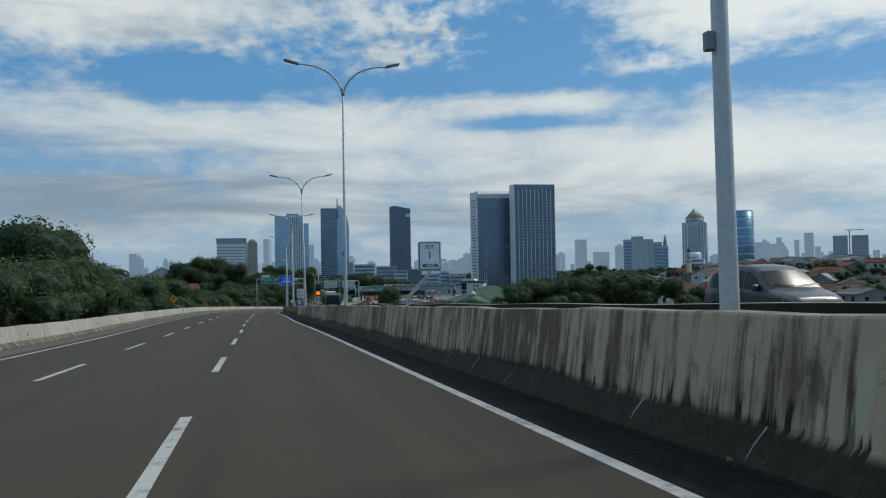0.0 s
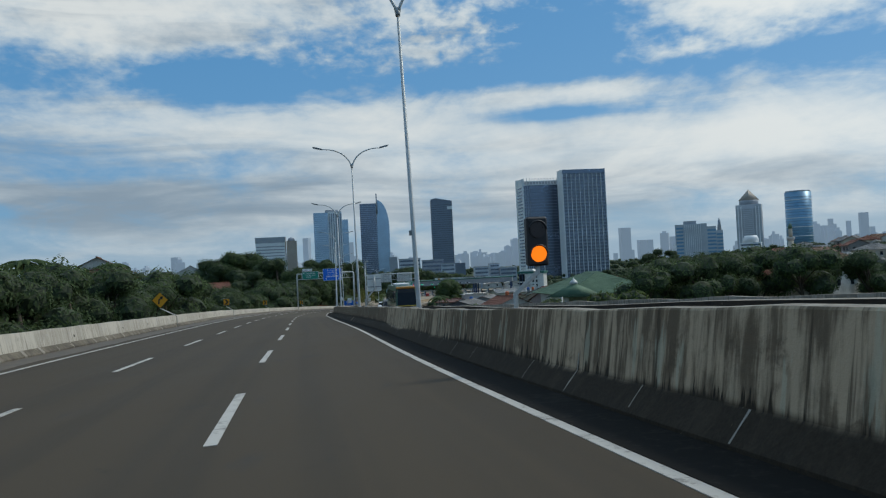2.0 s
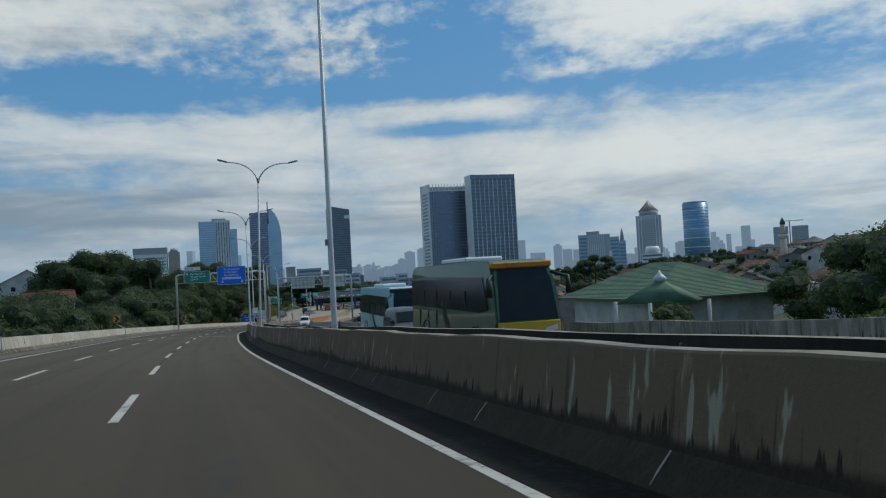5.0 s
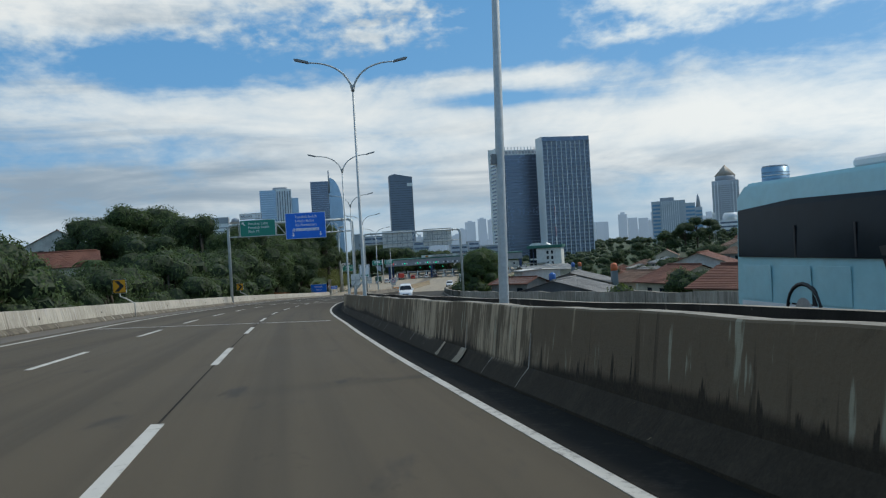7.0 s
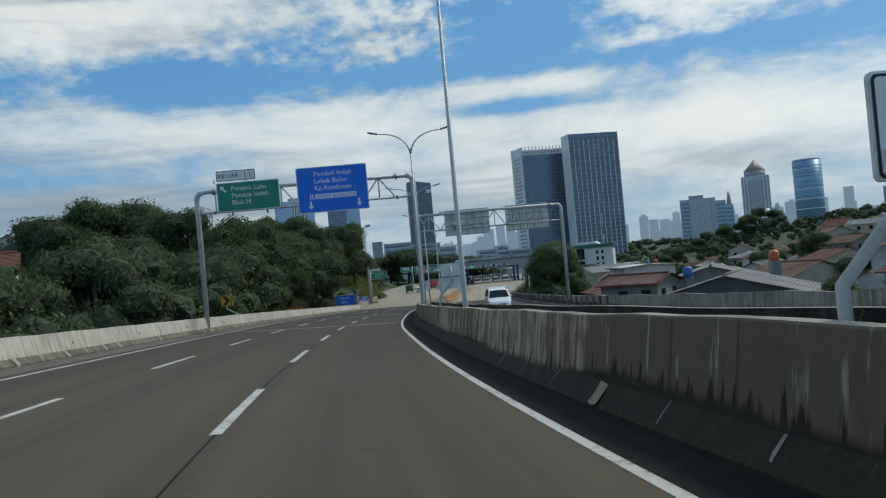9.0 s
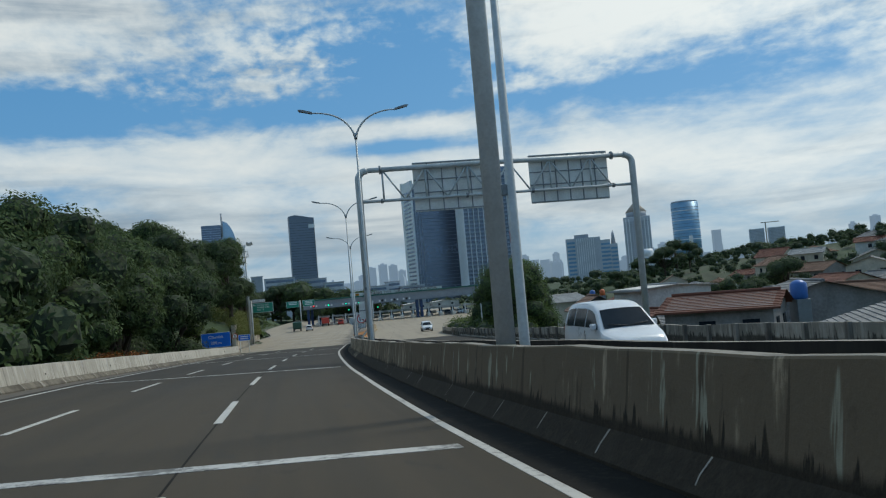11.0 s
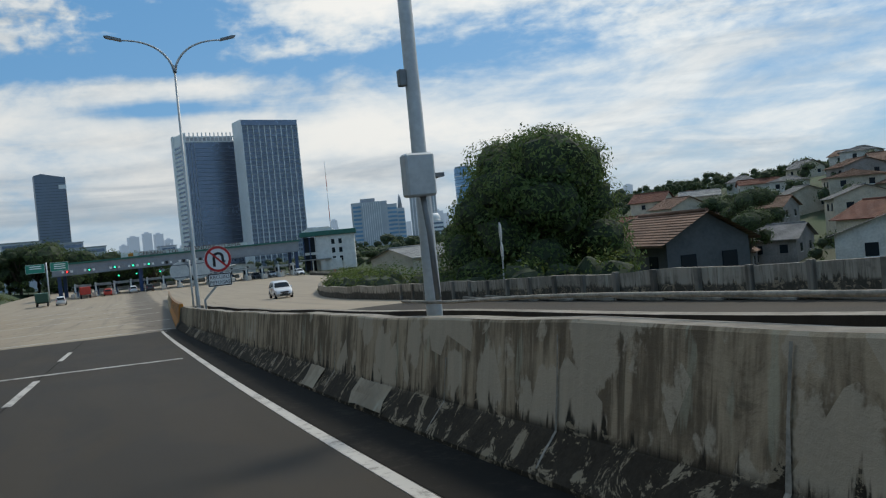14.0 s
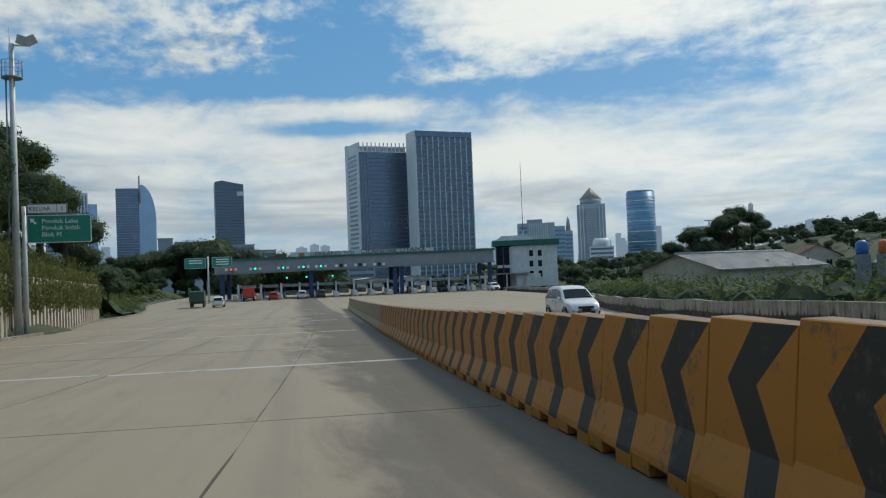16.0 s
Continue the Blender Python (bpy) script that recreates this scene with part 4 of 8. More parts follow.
def gantry(name, label, span, top, lower, feet=(0.0, 0.0)):
    """Two round posts with bent corners, a lattice beam between them. x runs from post to post."""
    g = empty(name, Matrix(), label, "sign gantry")
    r = 0.17
    bend = [(0.45 * (1 - math.cos(a)), top - 0.45 + 0.45 * math.sin(a)) for a in [k * math.pi / 12 for k in range(7)]]
    for side in (0, 1):
        fx = lambda x: span - x if side else x
        pts = [(fx(0), 0, feet[side]), (fx(0), 0, top - 0.45)] + [(fx(x), 0, z) for x, z in bend[1:]]
        post = part("post", tube(B(), pts, r, 14), STEEL, g)
        part("flange", tube(B(), [(fx(1.05), 0, top), (fx(1.15), 0, top)] if side == 0 else [(fx(1.15), 0, top), (fx(1.05), 0, top)], r * 1.25, 14), STEEL_DARK, post)
        part("base_plate", box(B(), fx(0) - 0.3, -0.3, feet[side], fx(0) + 0.3, 0.3, feet[side] + 0.04), STEEL_DARK, post)
    part("top_chord", tube(B(), [(0.45, 0, top), (span / 2, 0, top + 0.04), (span - 0.45, 0, top)], 0.125, 12), STEEL, g)
    part("bottom_chord", tube(B(), [(0.1, 0, lower), (span - 0.1, 0, lower)], 0.075, 10), STEEL, g)
    for x in (1.1, span * 0.38, span * 0.62, span - 1.1):
        part("flange", tube(B(), [(x - 0.06, 0, lower), (x + 0.06, 0, lower)], 0.12, 12), STEEL_DARK, g)
    n = max(4, round((span - 2.2) / 1.1))
    for k in range(n + 1):
        x = 1.2 + (span - 2.4) * k / n
        if k % 2 == 0:
            part("brace", tube(B(), [(x, 0, lower), (x, 0, top)], 0.05, 8), STEEL, g)
        if k < n:
            x2 = 1.2 + (span - 2.4) * (k + 1) / n
            part("brace", tube(B(), [(x, 0, lower if k % 2 else top), (x2, 0, top if k % 2 else lower)], 0.045, 8), STEEL, g)
    return g


def exit_sign(g, cx, cz, y, w, h):
    """Green direction sign with its exit tab."""
    p = panel(g, w, h, cx, cz, GREEN_SIGN, y, name="green_panel")
    k = h / 1.75
    for i, t in enumerate(("Pondok Labu", "Pondok Indah", "Blok M")):
        text_on(p, t, 0.40 * k, cx - w * 0.27, cz + (0.36 - 0.42 * i) * k, y - 0.014)
    arrow(p, cx - w * 0.40, cz + 0.5 * k, y - 0.014, 0.5 * k, 45)
    q = panel(g, w * 0.62, 0.62 * k, cx - w * 0.18, cz + h / 2 + 0.4 * k, WHITE_SIGN, y, INK, name="exit_tab")
    text_on(q, "KELUAR", 0.34 * k, cx - w * 0.46, cz + h / 2 + 0.28 * k, y - 0.014, INK)
    text_on(q, "1", 0.40 * k, cx + w * 0.05, cz + h / 2 + 0.26 * k, y - 0.014, INK, "CENTER")
    part("divider", box(B(), cx - w * 0.03 - 0.015, y - 0.016, cz + h / 2 + 0.12 * k, cx - w * 0.03 + 0.015, y - 0.012, cz + h / 2 + 0.68 * k), INK, q)
    for dx in (-0.35, 0.15):
        part("bracket", box(B(), cx - w * 0.18 + dx * w - 0.03, y + 0.0, cz + h / 2 - 0.05, cx - w * 0.18 + dx * w + 0.03, y + 0.05, cz + h / 2 + 0.2 * k), STEEL_DARK, q)


def gantry_over_lanes():
    s = 250.8
    a, b = on_road(s, -12.55, 0.0), on_road(s, 1.42, 0.1)
    span = (Vector((b.x, b.y)) - Vector((a.x, a.y))).length
    g = gantry("sign_gantry", "grey tubular steel gantry with green and blue direction signs", span, 8.95, 7.6, (0.0, b.z - a.z))
    g.matrix_world = pose(a.x, a.y, a.z, 0, 0, yaw(s))
    y = -0.32
    exit_sign(g, span - 10.6, 8.5, y, 4.0, 1.87)
    bx, dz = span - 5.22, 1.04
    p = panel(g, 4.55, 2.95, bx, 8.49, BLUE_SIGN, y, name="blue_panel")
    for i, t in enumerate(("Pondok Indah", "Lebak Bulus", "Kp.Rambutan")):
        text_on(p, t, 0.44, bx - 1.15, 8.32 + dz - 0.46 * i, y - 0.014)
    q = part("caption_strip", box(B(), bx - 1.15, y - 0.016, 6.85 + dz, bx + 1.5, y - 0.012, 7.16 + dz), WHITE_SIGN, p)
    text_on(q, "LEWAT JALAN TOL", 0.30, bx - 1.1, 6.9 + dz, y - 0.018, BLUE_SIGN)
    part("road_symbol", prism(B(), [(bx - 1.5, 6.82 + dz), (bx - 1.42, 6.82 + dz), (bx - 1.38, 7.18 + dz), (bx - 1.44, 7.18 + dz)], y - 0.018, y - 0.013), WHITE_SIGN, p)
    part("road_symbol", prism(B(), [(bx - 1.22, 6.82 + dz), (bx - 1.30, 6.82 + dz), (bx - 1.34, 7.18 + dz), (bx - 1.28, 7.18 + dz)], y - 0.018, y - 0.013), WHITE_SIGN, p)
    for dx in (-1.45, 1.65):
        arrow(p, bx + dx, 6.45 + dz, y - 0.014, 0.5, 180)
    for cx in (span - 11.7, span - 9.5, bx - 1.35, bx + 1.35):
        part("hanger", box(B(), cx - 0.05, y + 0.03, 7.3, cx + 0.05, -0.05, 9.3), STEEL_DARK, g)


def gantry_opposite():
    s = 278.2
    a, b = on_road(s, 1.42, 0.1), on_road(s, 15.65, -0.2)
    span = (Vector((b.x, b.y)) - Vector((a.x, a.y))).length
    g = gantry("sign_gantry", "grey tubular steel gantry showing the backs of two signs", span, 9.2, 7.65, (0.0, b.z - a.z))
    g.matrix_world = pose(a.x, a.y, a.z, 0, 0, yaw(s))
    for x0, w, name in ((2.75, 4.4, "sign_back"), (8.75, 4.2, "sign_back")):
        p = part(name, prism(B(), rounded(w, 2.5, 0.06, x0 + w / 2, 8.25), 0.22, 0.25), SIGN_BACK, g, "pale grey sheet back of a sign")
        for k in range(1, 6):
            part("stiffener", box(B(), x0 + w * k / 6 - 0.025, 0.17, 7.02, x0 + w * k / 6 + 0.025, 0.22, 9.47), STEEL_DARK, p)
        for z in (7.06, 7.95, 8.60, 9.44):
            part("stiffener", box(B(), x0 + 0.02, 0.18, z - 0.025, x0 + w - 0.02, 0.222, z + 0.025), STEEL_DARK, p)


gantry_over_lanes()
gantry_opposite()


def cranked_post(thing, lean, up0, up1, r=0.075):
    """A post that rises, leans over and rises again."""
    part("post", tube(B(), [(0, 0, 0), (0, 0, up0), (lean, 0, up0 + abs(lean) * 1.05), (lean, 0, up1)], r, 10), OFF_WHITE, thing)


def km_sign(s, l, tenth):
    t = empty("kilometre_sign", road_pose(s, l, 0.1), "white and green kilometre sign on a cranked post on the barrier", "road sign")
    cranked_post(t, 0.58, 1.2, 1.95, 0.05)
    p = panel(t, 0.60, 0.76, 0.58, 2.26, WHITE_SIGN, -0.06, r=0.05)
    part("border_line", prism(B(), rounded(0.555, 0.715, 0.04, 0.58, 2.26), -0.076, -0.072), INK, p)
    part("face", prism(B(), rounded(0.515, 0.675, 0.03, 0.58, 2.26), -0.080, -0.076), WHITE_SIGN, p)
    text_on(p, "KM", 0.15, 0.58, 2.45, -0.084, INK, "CENTER")
    text_on(p, "1", 0.26, 0.58, 2.20, -0.084, INK, "CENTER")
    q = panel(t, 0.51, 0.19, 0.58, 2.02, GREEN_SIGN, -0.112, r=0.03, name="lower_panel")
    text_on(q, tenth, 0.15, 0.58, 1.965, -0.128, WHITE_SIGN, "CENTER")


def warning_light():
    t = empty("warning_light", road_pose(57.9, 1.40, 0.1), "amber flashing warning light in a black housing on the median", "traffic light")
    part("post", tube(B(), [(-0.25, 0, 0), (-0.25, 0, 1.15), (0.15, 0, 1.5), (0.15, 0, 1.8)], 0.045, 10), OFF_WHITE, t)
    part("housing", box(B(), -0.03, -0.1, 1.6, 0.33, 0.1, 2.42, 0.03), INK, t)
    glow = material("amber lamp", lambda n, b, co: (n.feed(b.inputs["Base Color"], (0.8, 0.18, 0.0, 1)), n.feed(b.inputs["Emission Color"], (1.0, 0.20, 0.005, 1)), n.feed(b.inputs["Emission Strength"], 1.0)))
    for z, m in ((1.80, glow), (2.2, plain("dark lens", (0.03, 0.02, 0.02), 0.3))):
        part("lens", disc(B(), 0.135, -0.125, -0.1, 0.15, z, 24), m, t, "lit amber lens" if z < 2 else "dark unlit lens")
        part("visor", tube(B(), [(0.15 + 0.15 * math.cos(a), -0.14, z + 0.15 * math.sin(a)) for a in [k * math.pi / 8 for k in range(9)]], 0.015, 6), INK, t)


def sign_back(s, w, h, lean, l, label, up0=0.35, z0=1.6, clamps=(0.48,)):
    t = empty("road_sign", road_pose(s, l, 0.1), label, "road sign", "signs turned to the other carriageway")
    cranked_post(t, lean, up0 + 0.95, z0 + h - 0.15, 0.05)
    p = part("plate", prism(B(), rounded(w, h, 0.06, lean, z0 + h / 2), 0.08, 0.11), SIGN_BACK, t, "blank grey back of the plate")
    for z in (z0 + h * c for c in clamps):
        part("clamp", box(B(), lean - w * 0.46, 0.05, z - 0.022, lean + w * 0.46, 0.085, z + 0.022), STEEL_DARK, p)


def no_u_turn():
    t = empty("no_u_turn_sign", road_pose(329.9, 1.40, 0.1), "round no-U-turn sign with a white plate below on a bent post", "road sign")
    cranked_post(t, 0.62, 1.2, 2.4, 0.045)
    z = 2.72
    p = part("disc", disc(B(), 0.51, -0.05, -0.02, 0.62, z, 40), SIGN_BACK, t)
    part("ring", disc(B(), 0.50, -0.056, -0.05, 0.62, z, 40), RED_SIGN, p)
    part("face", disc(B(), 0.405, -0.062, -0.056, 0.62, z, 40), WHITE_SIGN, p)
    out = [(-0.20, -0.28), (-0.10, -0.28), (-0.10, 0.06)] + [(0.015 - 0.115 * math.cos(a), 0.06 + 0.115 * math.sin(a)) for a in [k * math.pi / 8 for k in range(1, 8)]]
    out += [(0.13, 0.06), (0.13, -0.08), (0.06, -0.08), (0.18, -0.24), (0.30, -0.08), (0.23, -0.08), (0.23, 0.08)]
    out += [(0.015 + 0.215 * math.cos(a), 0.08 + 0.19 * math.sin(a)) for a in [k * math.pi / 8 for k in range(1, 8)]] + [(-0.20, 0.06)]
    part("symbol", prism(B(), [(0.62 + a, z + b) for a, b in out], -0.068, -0.062), INK, p)
    c = math.cos(radians(45))
    part("slash", prism(B(), [(0.62 + a, z + b) for a, b in ((-0.32, 0.27), (-0.27, 0.32), (0.32, -0.27), (0.27, -0.32))], -0.074, -0.068), RED_SIGN, p)
    q = panel(t, 0.90, 0.50, 0.62, z - 0.80, WHITE_SIGN, -0.05, INK, name="lower_plate", r=0.03)
    for i, w in enumerate(("KECUALI", "PETUGAS")):
        text_on(q, w, 0.185, 0.62, z - 0.76 - 0.20 * i, -0.066, INK, "CENTER")


def twin_discs():
    t = empty("round_signs", road_pose(336.3, 1.40, 0.2), "pair of round signs seen from the blank grey back", "road sign")
    part("post", tube(B(), [(0, 0, 0), (0, 0, 2.95)], 0.045, 10), OFF_WHITE, t)
    for dx in (-0.46, 0.46):
        part("disc", disc(B(), 0.42, 0.05, 0.07, dx, 2.48, 36), SIGN_BACK, t, "blank grey back of a round plate")
    for z in (2.2, 2.76):
        part("rail", box(B(), -0.8, 0.03, z - 0.02, 0.8, 0.055, z + 0.02), STEEL_DARK, t)


def chevron_sign(s, l, first=None):
    m = road_pose(s, l, -0.1)
    if first:
        return copy_thing(first, m)
    t = empty("chevron_sign", m, "amber chevron sign with a black arrow on a leaning post", "road sign", "chevrons along the bend")
    part("post", tube(B(), [(0.9, 0, 0.0), (0.9, 0, 0.95), (0.35, 0, 1.3), (0.0, 0, 1.45), (0.0, 0, 2.6)], 0.045, 8), OFF_WHITE, t)
    p = panel(t, 0.86, 0.92, 0.0, 2.12, AMBER_SIGN, -0.06, INK)
    part("chevron", prism(B(), [(-0.28, 2.46), (-0.02, 2.46), (0.30, 2.12), (-0.02, 1.78), (-0.28, 1.78), (0.03, 2.12)], -0.078, -0.072), INK, p)
    return t


def bend_sign():
    t = empty("bend_sign", road_pose(111.8, -13.4, -0.1), "amber diamond bend-ahead sign with a black arrow", "road sign")
    part("post", tube(B(), [(1.2, 0, 0.0), (1.2, 0, 0.95), (0.3, 0, 1.45), (0.0, 0, 1.6), (0.0, 0, 2.7)], 0.045, 8), OFF_WHITE, t)
    z = 2.25
    p = part("plate", prism(B(), [(0, z + 0.64), (-0.64, z), (0, z - 0.64), (0.64, z)], -0.06, -0.03), INK, t)
    part("face", prism(B(), [(0, z + 0.59), (-0.59, z), (0, z - 0.59), (0.59, z)], -0.066, -0.06), AMBER_SIGN, p)
    part("symbol", prism(B(), [(-0.16, z - 0.3), (-0.04, z - 0.3), (-0.02, z - 0.02), (0.10, z + 0.10), (0.17, z + 0.02), (0.24, z + 0.30), (-0.04, z + 0.26), (0.03, z + 0.18), (-0.13, z + 0.04)], -0.072, -0.066), INK, p)


km_sign(21.0, 1.10, "400")
km_sign(202.0, 1.42, "200")
warning_light()
sign_back(96.8, 0.88, 1.05, 0.6, 1.4, "square road sign seen from its grey back on a cranked post", 0.35, 1.80, (0.27, 0.74))
sign_back(231.0, 0.84, 1.05, 0.55, 1.4, "square road sign seen from its grey back on a cranked post")
sign_back(282.9, 0.78, 0.96, 0.34, 1.22, "square road sign seen from its grey back on a cranked post", 0.1, 1.98)
no_u_turn()
twin_discs()
bend_sign()
_chev = chevron_sign(160.6, -13.4)
for _s in (211.0, 260.3):
    chevron_sign(_s, -13.35, _chev)


def verge_signs():
    # green exit sign on its own mast beyond the parapet
    t = empty("exit_sign", pose(-52.95, 390.0, terrain(-52.95, 390.0), 0, 0, 2), "green exit sign with a white tab on a steel mast", "road sign")
    h = -9.35 - terrain(-52.95, 390.0)
    part("post", tube(B(), [(0, 0, -0.3), (0, 0, h + 1.9)], [0.17, 0.13], 12), STEEL, t)
    for z in (h - 0.3, h + 0.75):
        part("arm", tube(B(), [(0, 0.02, z), (2.0, 0.02, z)], 0.05, 8), STEEL, t)
    exit_sign(t, 2.05, h + 0.45, -0.2, 3.75, 1.75)
    # floodlight mast close by
    x, y = -53.35, 389.7
    z0 = terrain(x, y)
    t = empty("floodlight_mast", pose(x, y, z0), "tall grey floodlight mast with a caged platform and two lamps", "light mast")
    top = 2.7 - z0
    part("pole", tube(B(), [(0, 0, -0.3), (0, 0, top)], [0.24, 0.16], 12), STEEL, t)
    part("platform", tube(B(), [(0, 0, top - 2.2), (0, 0, top - 2.08)], 0.62, 14), STEEL_DARK, t)
    cage = B()
    for k in range(10):
        a = k * math.tau / 10
        tube(cage, [(0.6 * math.cos(a), 0.6 * math.sin(a), top - 2.1), (0.6 * math.cos(a), 0.6 * math.sin(a), top - 1.1)], 0.018, 5)
    for z in (top - 1.6, top - 1.1):
        tube(cage, [(0.6 * math.cos(k * math.tau / 14), 0.6 * math.sin(k * math.tau / 14), z) for k in range(15)], 0.018, 5)
    part("railing", cage, STEEL_DARK, t)
    part("lightning_rod", tube(B(), [(-0.1, 0, top - 0.4), (-0.1, 0, top + 1.1)], 0.025, 6), STEEL, t)
    part("ladder", tube(B(), [(-0.36, 0, 0), (-0.36, 0, top - 2.1)], 0.05, 6), STEEL_DARK, t)
    part("crossarm", tube(B(), [(0, 0, top - 0.1), (1.1, 0, top - 0.1)], 0.06, 8), STEEL, t)
    for dx, rz in ((0.65, 20), (1.15, -25)):
        m = pose(dx, -0.1, top + 0.22, 25, rz, 0)
        part("floodlight", box(B(), -0.34, -0.1, -0.3, 0.34, 0.1, 0.3, 0.04, m), STEEL, t, "pale floodlight head")
    # blue boards at the end of the parapet
    for x, y, w, h, up, txt in ((-54.3, 345.0, 3.7, 1.9, 1.9, ("Cilandak", "200 m")), (-50.6, 343.5, 1.5, 0.8, 1.75, ())):
        z0 = terrain(x, y)
        z1 = {3.7: -12.35, 1.5: -12.3}[w] - z0
        t = empty("blue_board", pose(x, y, z0, 0, 0, 4), "blue direction board on two posts" if txt else "small blue board on two white posts", "road sign")
        for dx in (-0.36, 0.36):
            part("post", tube(B(), [(dx * w, 0.06, -0.2), (dx * w, 0.06, z1 + h * 0.4)], 0.06, 8), OFF_WHITE, t)
        p = panel(t, w, h, 0, z1, BLUE_SIGN, 0.0)
        if txt:
            for i, q in enumerate(txt):
                text_on(p, q, 0.55, 0.0, z1 + 0.22 - 0.75 * i, -0.014, WHITE_SIGN, "CENTER")
        else:
            for i in (0, 1):
                part("bar", box(B(), -0.5, -0.018, z1 + 0.08 - 0.26 * i, 0.5, -0.012, z1 + 0.2 - 0.26 * i), WHITE_SIGN, p)
    x, y = -52.0, 346.0
    z0 = terrain(x, y)
    t = empty("round_sign", pose(x, y, z0), "small round red and white no-stopping sign on a post", "road sign")
    z1 = -12.1 - z0
    part("post", tube(B(), [(0, 0.03, -0.2), (0, 0.03, z1 + 0.3)], 0.035, 8), OFF_WHITE, t)
    d = part("disc", disc(B(), 0.36, 0.0, 0.02, 0, z1, 28), RED_SIGN, t)
    part("face", disc(B(), 0.28, -0.006, 0.0, 0, z1, 28), WHITE_SIGN, d)
    part("symbol", prism(B(), [(-0.08, z1 + 0.16), (0.1, z1 + 0.16), (0.1, z1 + 0.1), (-0.02, z1 + 0.1), (-0.02, z1 + 0.03), (0.1, z1 + 0.03), (0.1, z1 - 0.16), (-0.1, z1 - 0.16), (-0.1, z1 - 0.1), (0.04, z1 - 0.1), (0.04, z1 - 0.03), (-0.08, z1 - 0.03)], -0.012, -0.006), INK, d)
    # two small discs, one over the other, behind the far parapet
    x, y = -22.2, 329.7
    z0 = terrain(x, y)
    t = empty("delineator", pose(x, y, z0, 0, 0, 70), "two small round plates one above the other on a post", "road sign")
    part("post", tube(B(), [(0.2, 0, -0.2), (0.2, 0, -12.9 - z0), (0, 0, -12.4 - z0), (0, 0, -10.3 - z0)], 0.04, 8), OFF_WHITE, t)
    for z in (-10.8, -11.75):
        part("disc", disc(B(), 0.45, -0.03, 0.0, 0, z - z0, 28), SIGN_BACK, t)


verge_signs()

# ---- striped barrier of the plaza ----
TAN = material("dusty tan concrete", worn_paint((0.36, 0.27, 0.15), (0.20, 0.16, 0.11), 0.6))
TAN_DARK = material("faded stripe", worn_paint((0.22, 0.17, 0.11), (0.14, 0.11, 0.08), 0.6))

GRIMY_TOP = material("grimy block top", worn_paint((0.24, 0.12, 0.03), (0.10, 0.07, 0.045), 0.52))


def jersey_unit(paint, stripe, label):
    """One block of precast barrier, 1.06 m long, with a chevron stripe let into both faces."""
    t = empty("jersey_block", Matrix(), label, "barrier", "striped blocks down the plaza")
    L = 1.06
    half = [(0.30, 0.0), (0.30, 0.10), (0.29, 0.16), (0.17, 0.36), (0.10, 0.90)]
    bm = B()
    # sides are cut into strips so that the stripe follows a chevron
    def side(sign):
        rows = [(0.30, 0.13), (0.29, 0.17), (0.17, 0.43), (0.135, 0.82), (0.10, 1.20)]
        cuts = [0.02, 0.03, 0.13, 0.40, 0.0]           # left border of the stripe at each row
        wide = [0.30, 0.30, 0.31, 0.34, 0.46]
        vs = []
        for (x, z), c, w in zip(rows, cuts, wide):
            ys = [0.0, c * L, (c + w) * L, L]
            vs.append([bm.verts.new((-sign * x, sign * (y - L / 2), z)) for y in ys])
        for a, b in zip(vs, vs[1:]):
            for k in range(3):
                f = bm.faces.new((a[k], a[k + 1], b[k + 1], b[k]))
                f.material_index = 1 if k == 1 else 0
        return vs
    p, q = side(1), side(-1)
    # top with a chamfer, ends, and feet with the lifting slot
    top = [p[-1][0], p[-1][1], p[-1][2], p[-1][3], q[-1][0], q[-1][1], q[-1][2], q[-1][3]]
    bm.faces.new(top).material_index = 2
    bm.faces.new([r[0] for r in p] + [r[3] for r in q][::-1])
    bm.faces.new([r[3] for r in p][::-1] + [r[0] for r in q])
    for y0, y1 in ((-L / 2, -0.17), (0.17, L / 2)):
        box(bm, -0.30, y0, 0.0, 0.30, y1, 0.13)
    box(bm, -0.298, -0.17, 0.1, 0.298, 0.17, 0.13)
    bmesh.ops.recalc_face_normals(bm, faces=bm.faces)
    bmesh.ops.bevel(bm, geom=[e for e in bm.edges if e.is_manifold and e.calc_face_angle(0) > 0.9], offset=0.008, segments=1, affect="EDGES")
    part("block", bm, paint, t, mats=(stripe, GRIMY_TOP))
    part("joint_pin", box(B(), -0.05, L / 2 - 0.005, 0.2, 0.05, L / 2 + 0.015, 0.9), BARRIER_FOOT, t)
    return t


def block_line():
    first = faded = None
    s, k = 338.795, 0
    while s < 432:
        l = 0.75 + (s - 340) * 0.037
        m = road_pose(s + 0.53, l + 0.3, 0.0, turn=-math.degrees(math.atan(0.037)) + random.uniform(-0.6, 0.6))
        if s > 376:
            if faded is None:
                faded = jersey_unit(TAN, TAN_DARK, "bare tan concrete barrier block with faded stripe")
                faded.matrix_world = m
            else:
                copy_thing(faded, m)
        elif first is None:
            first = jersey_unit(YELLOW, BLACK, "yellow precast concrete barrier block with a black chevron stripe")
            first.matrix_world = m
        else:
            copy_thing(first, m)
        s += 1.075
        k += 1


block_line()

# end block of the old barrier, broken kerb
def barrier_nose():
    bm = sweep([(0.62, -0.2), (0.66, 0.12), (0.84, 0.36), (0.95, 1.0), (2.0, 1.0), (2.1, -0.2)], 338.3, 338.75, 0.4)
    tagged(mesh_object("barrier_end", bm, BARRIER), "stained concrete end of the median barrier", "barrier", kind="structure")


barrier_nose()

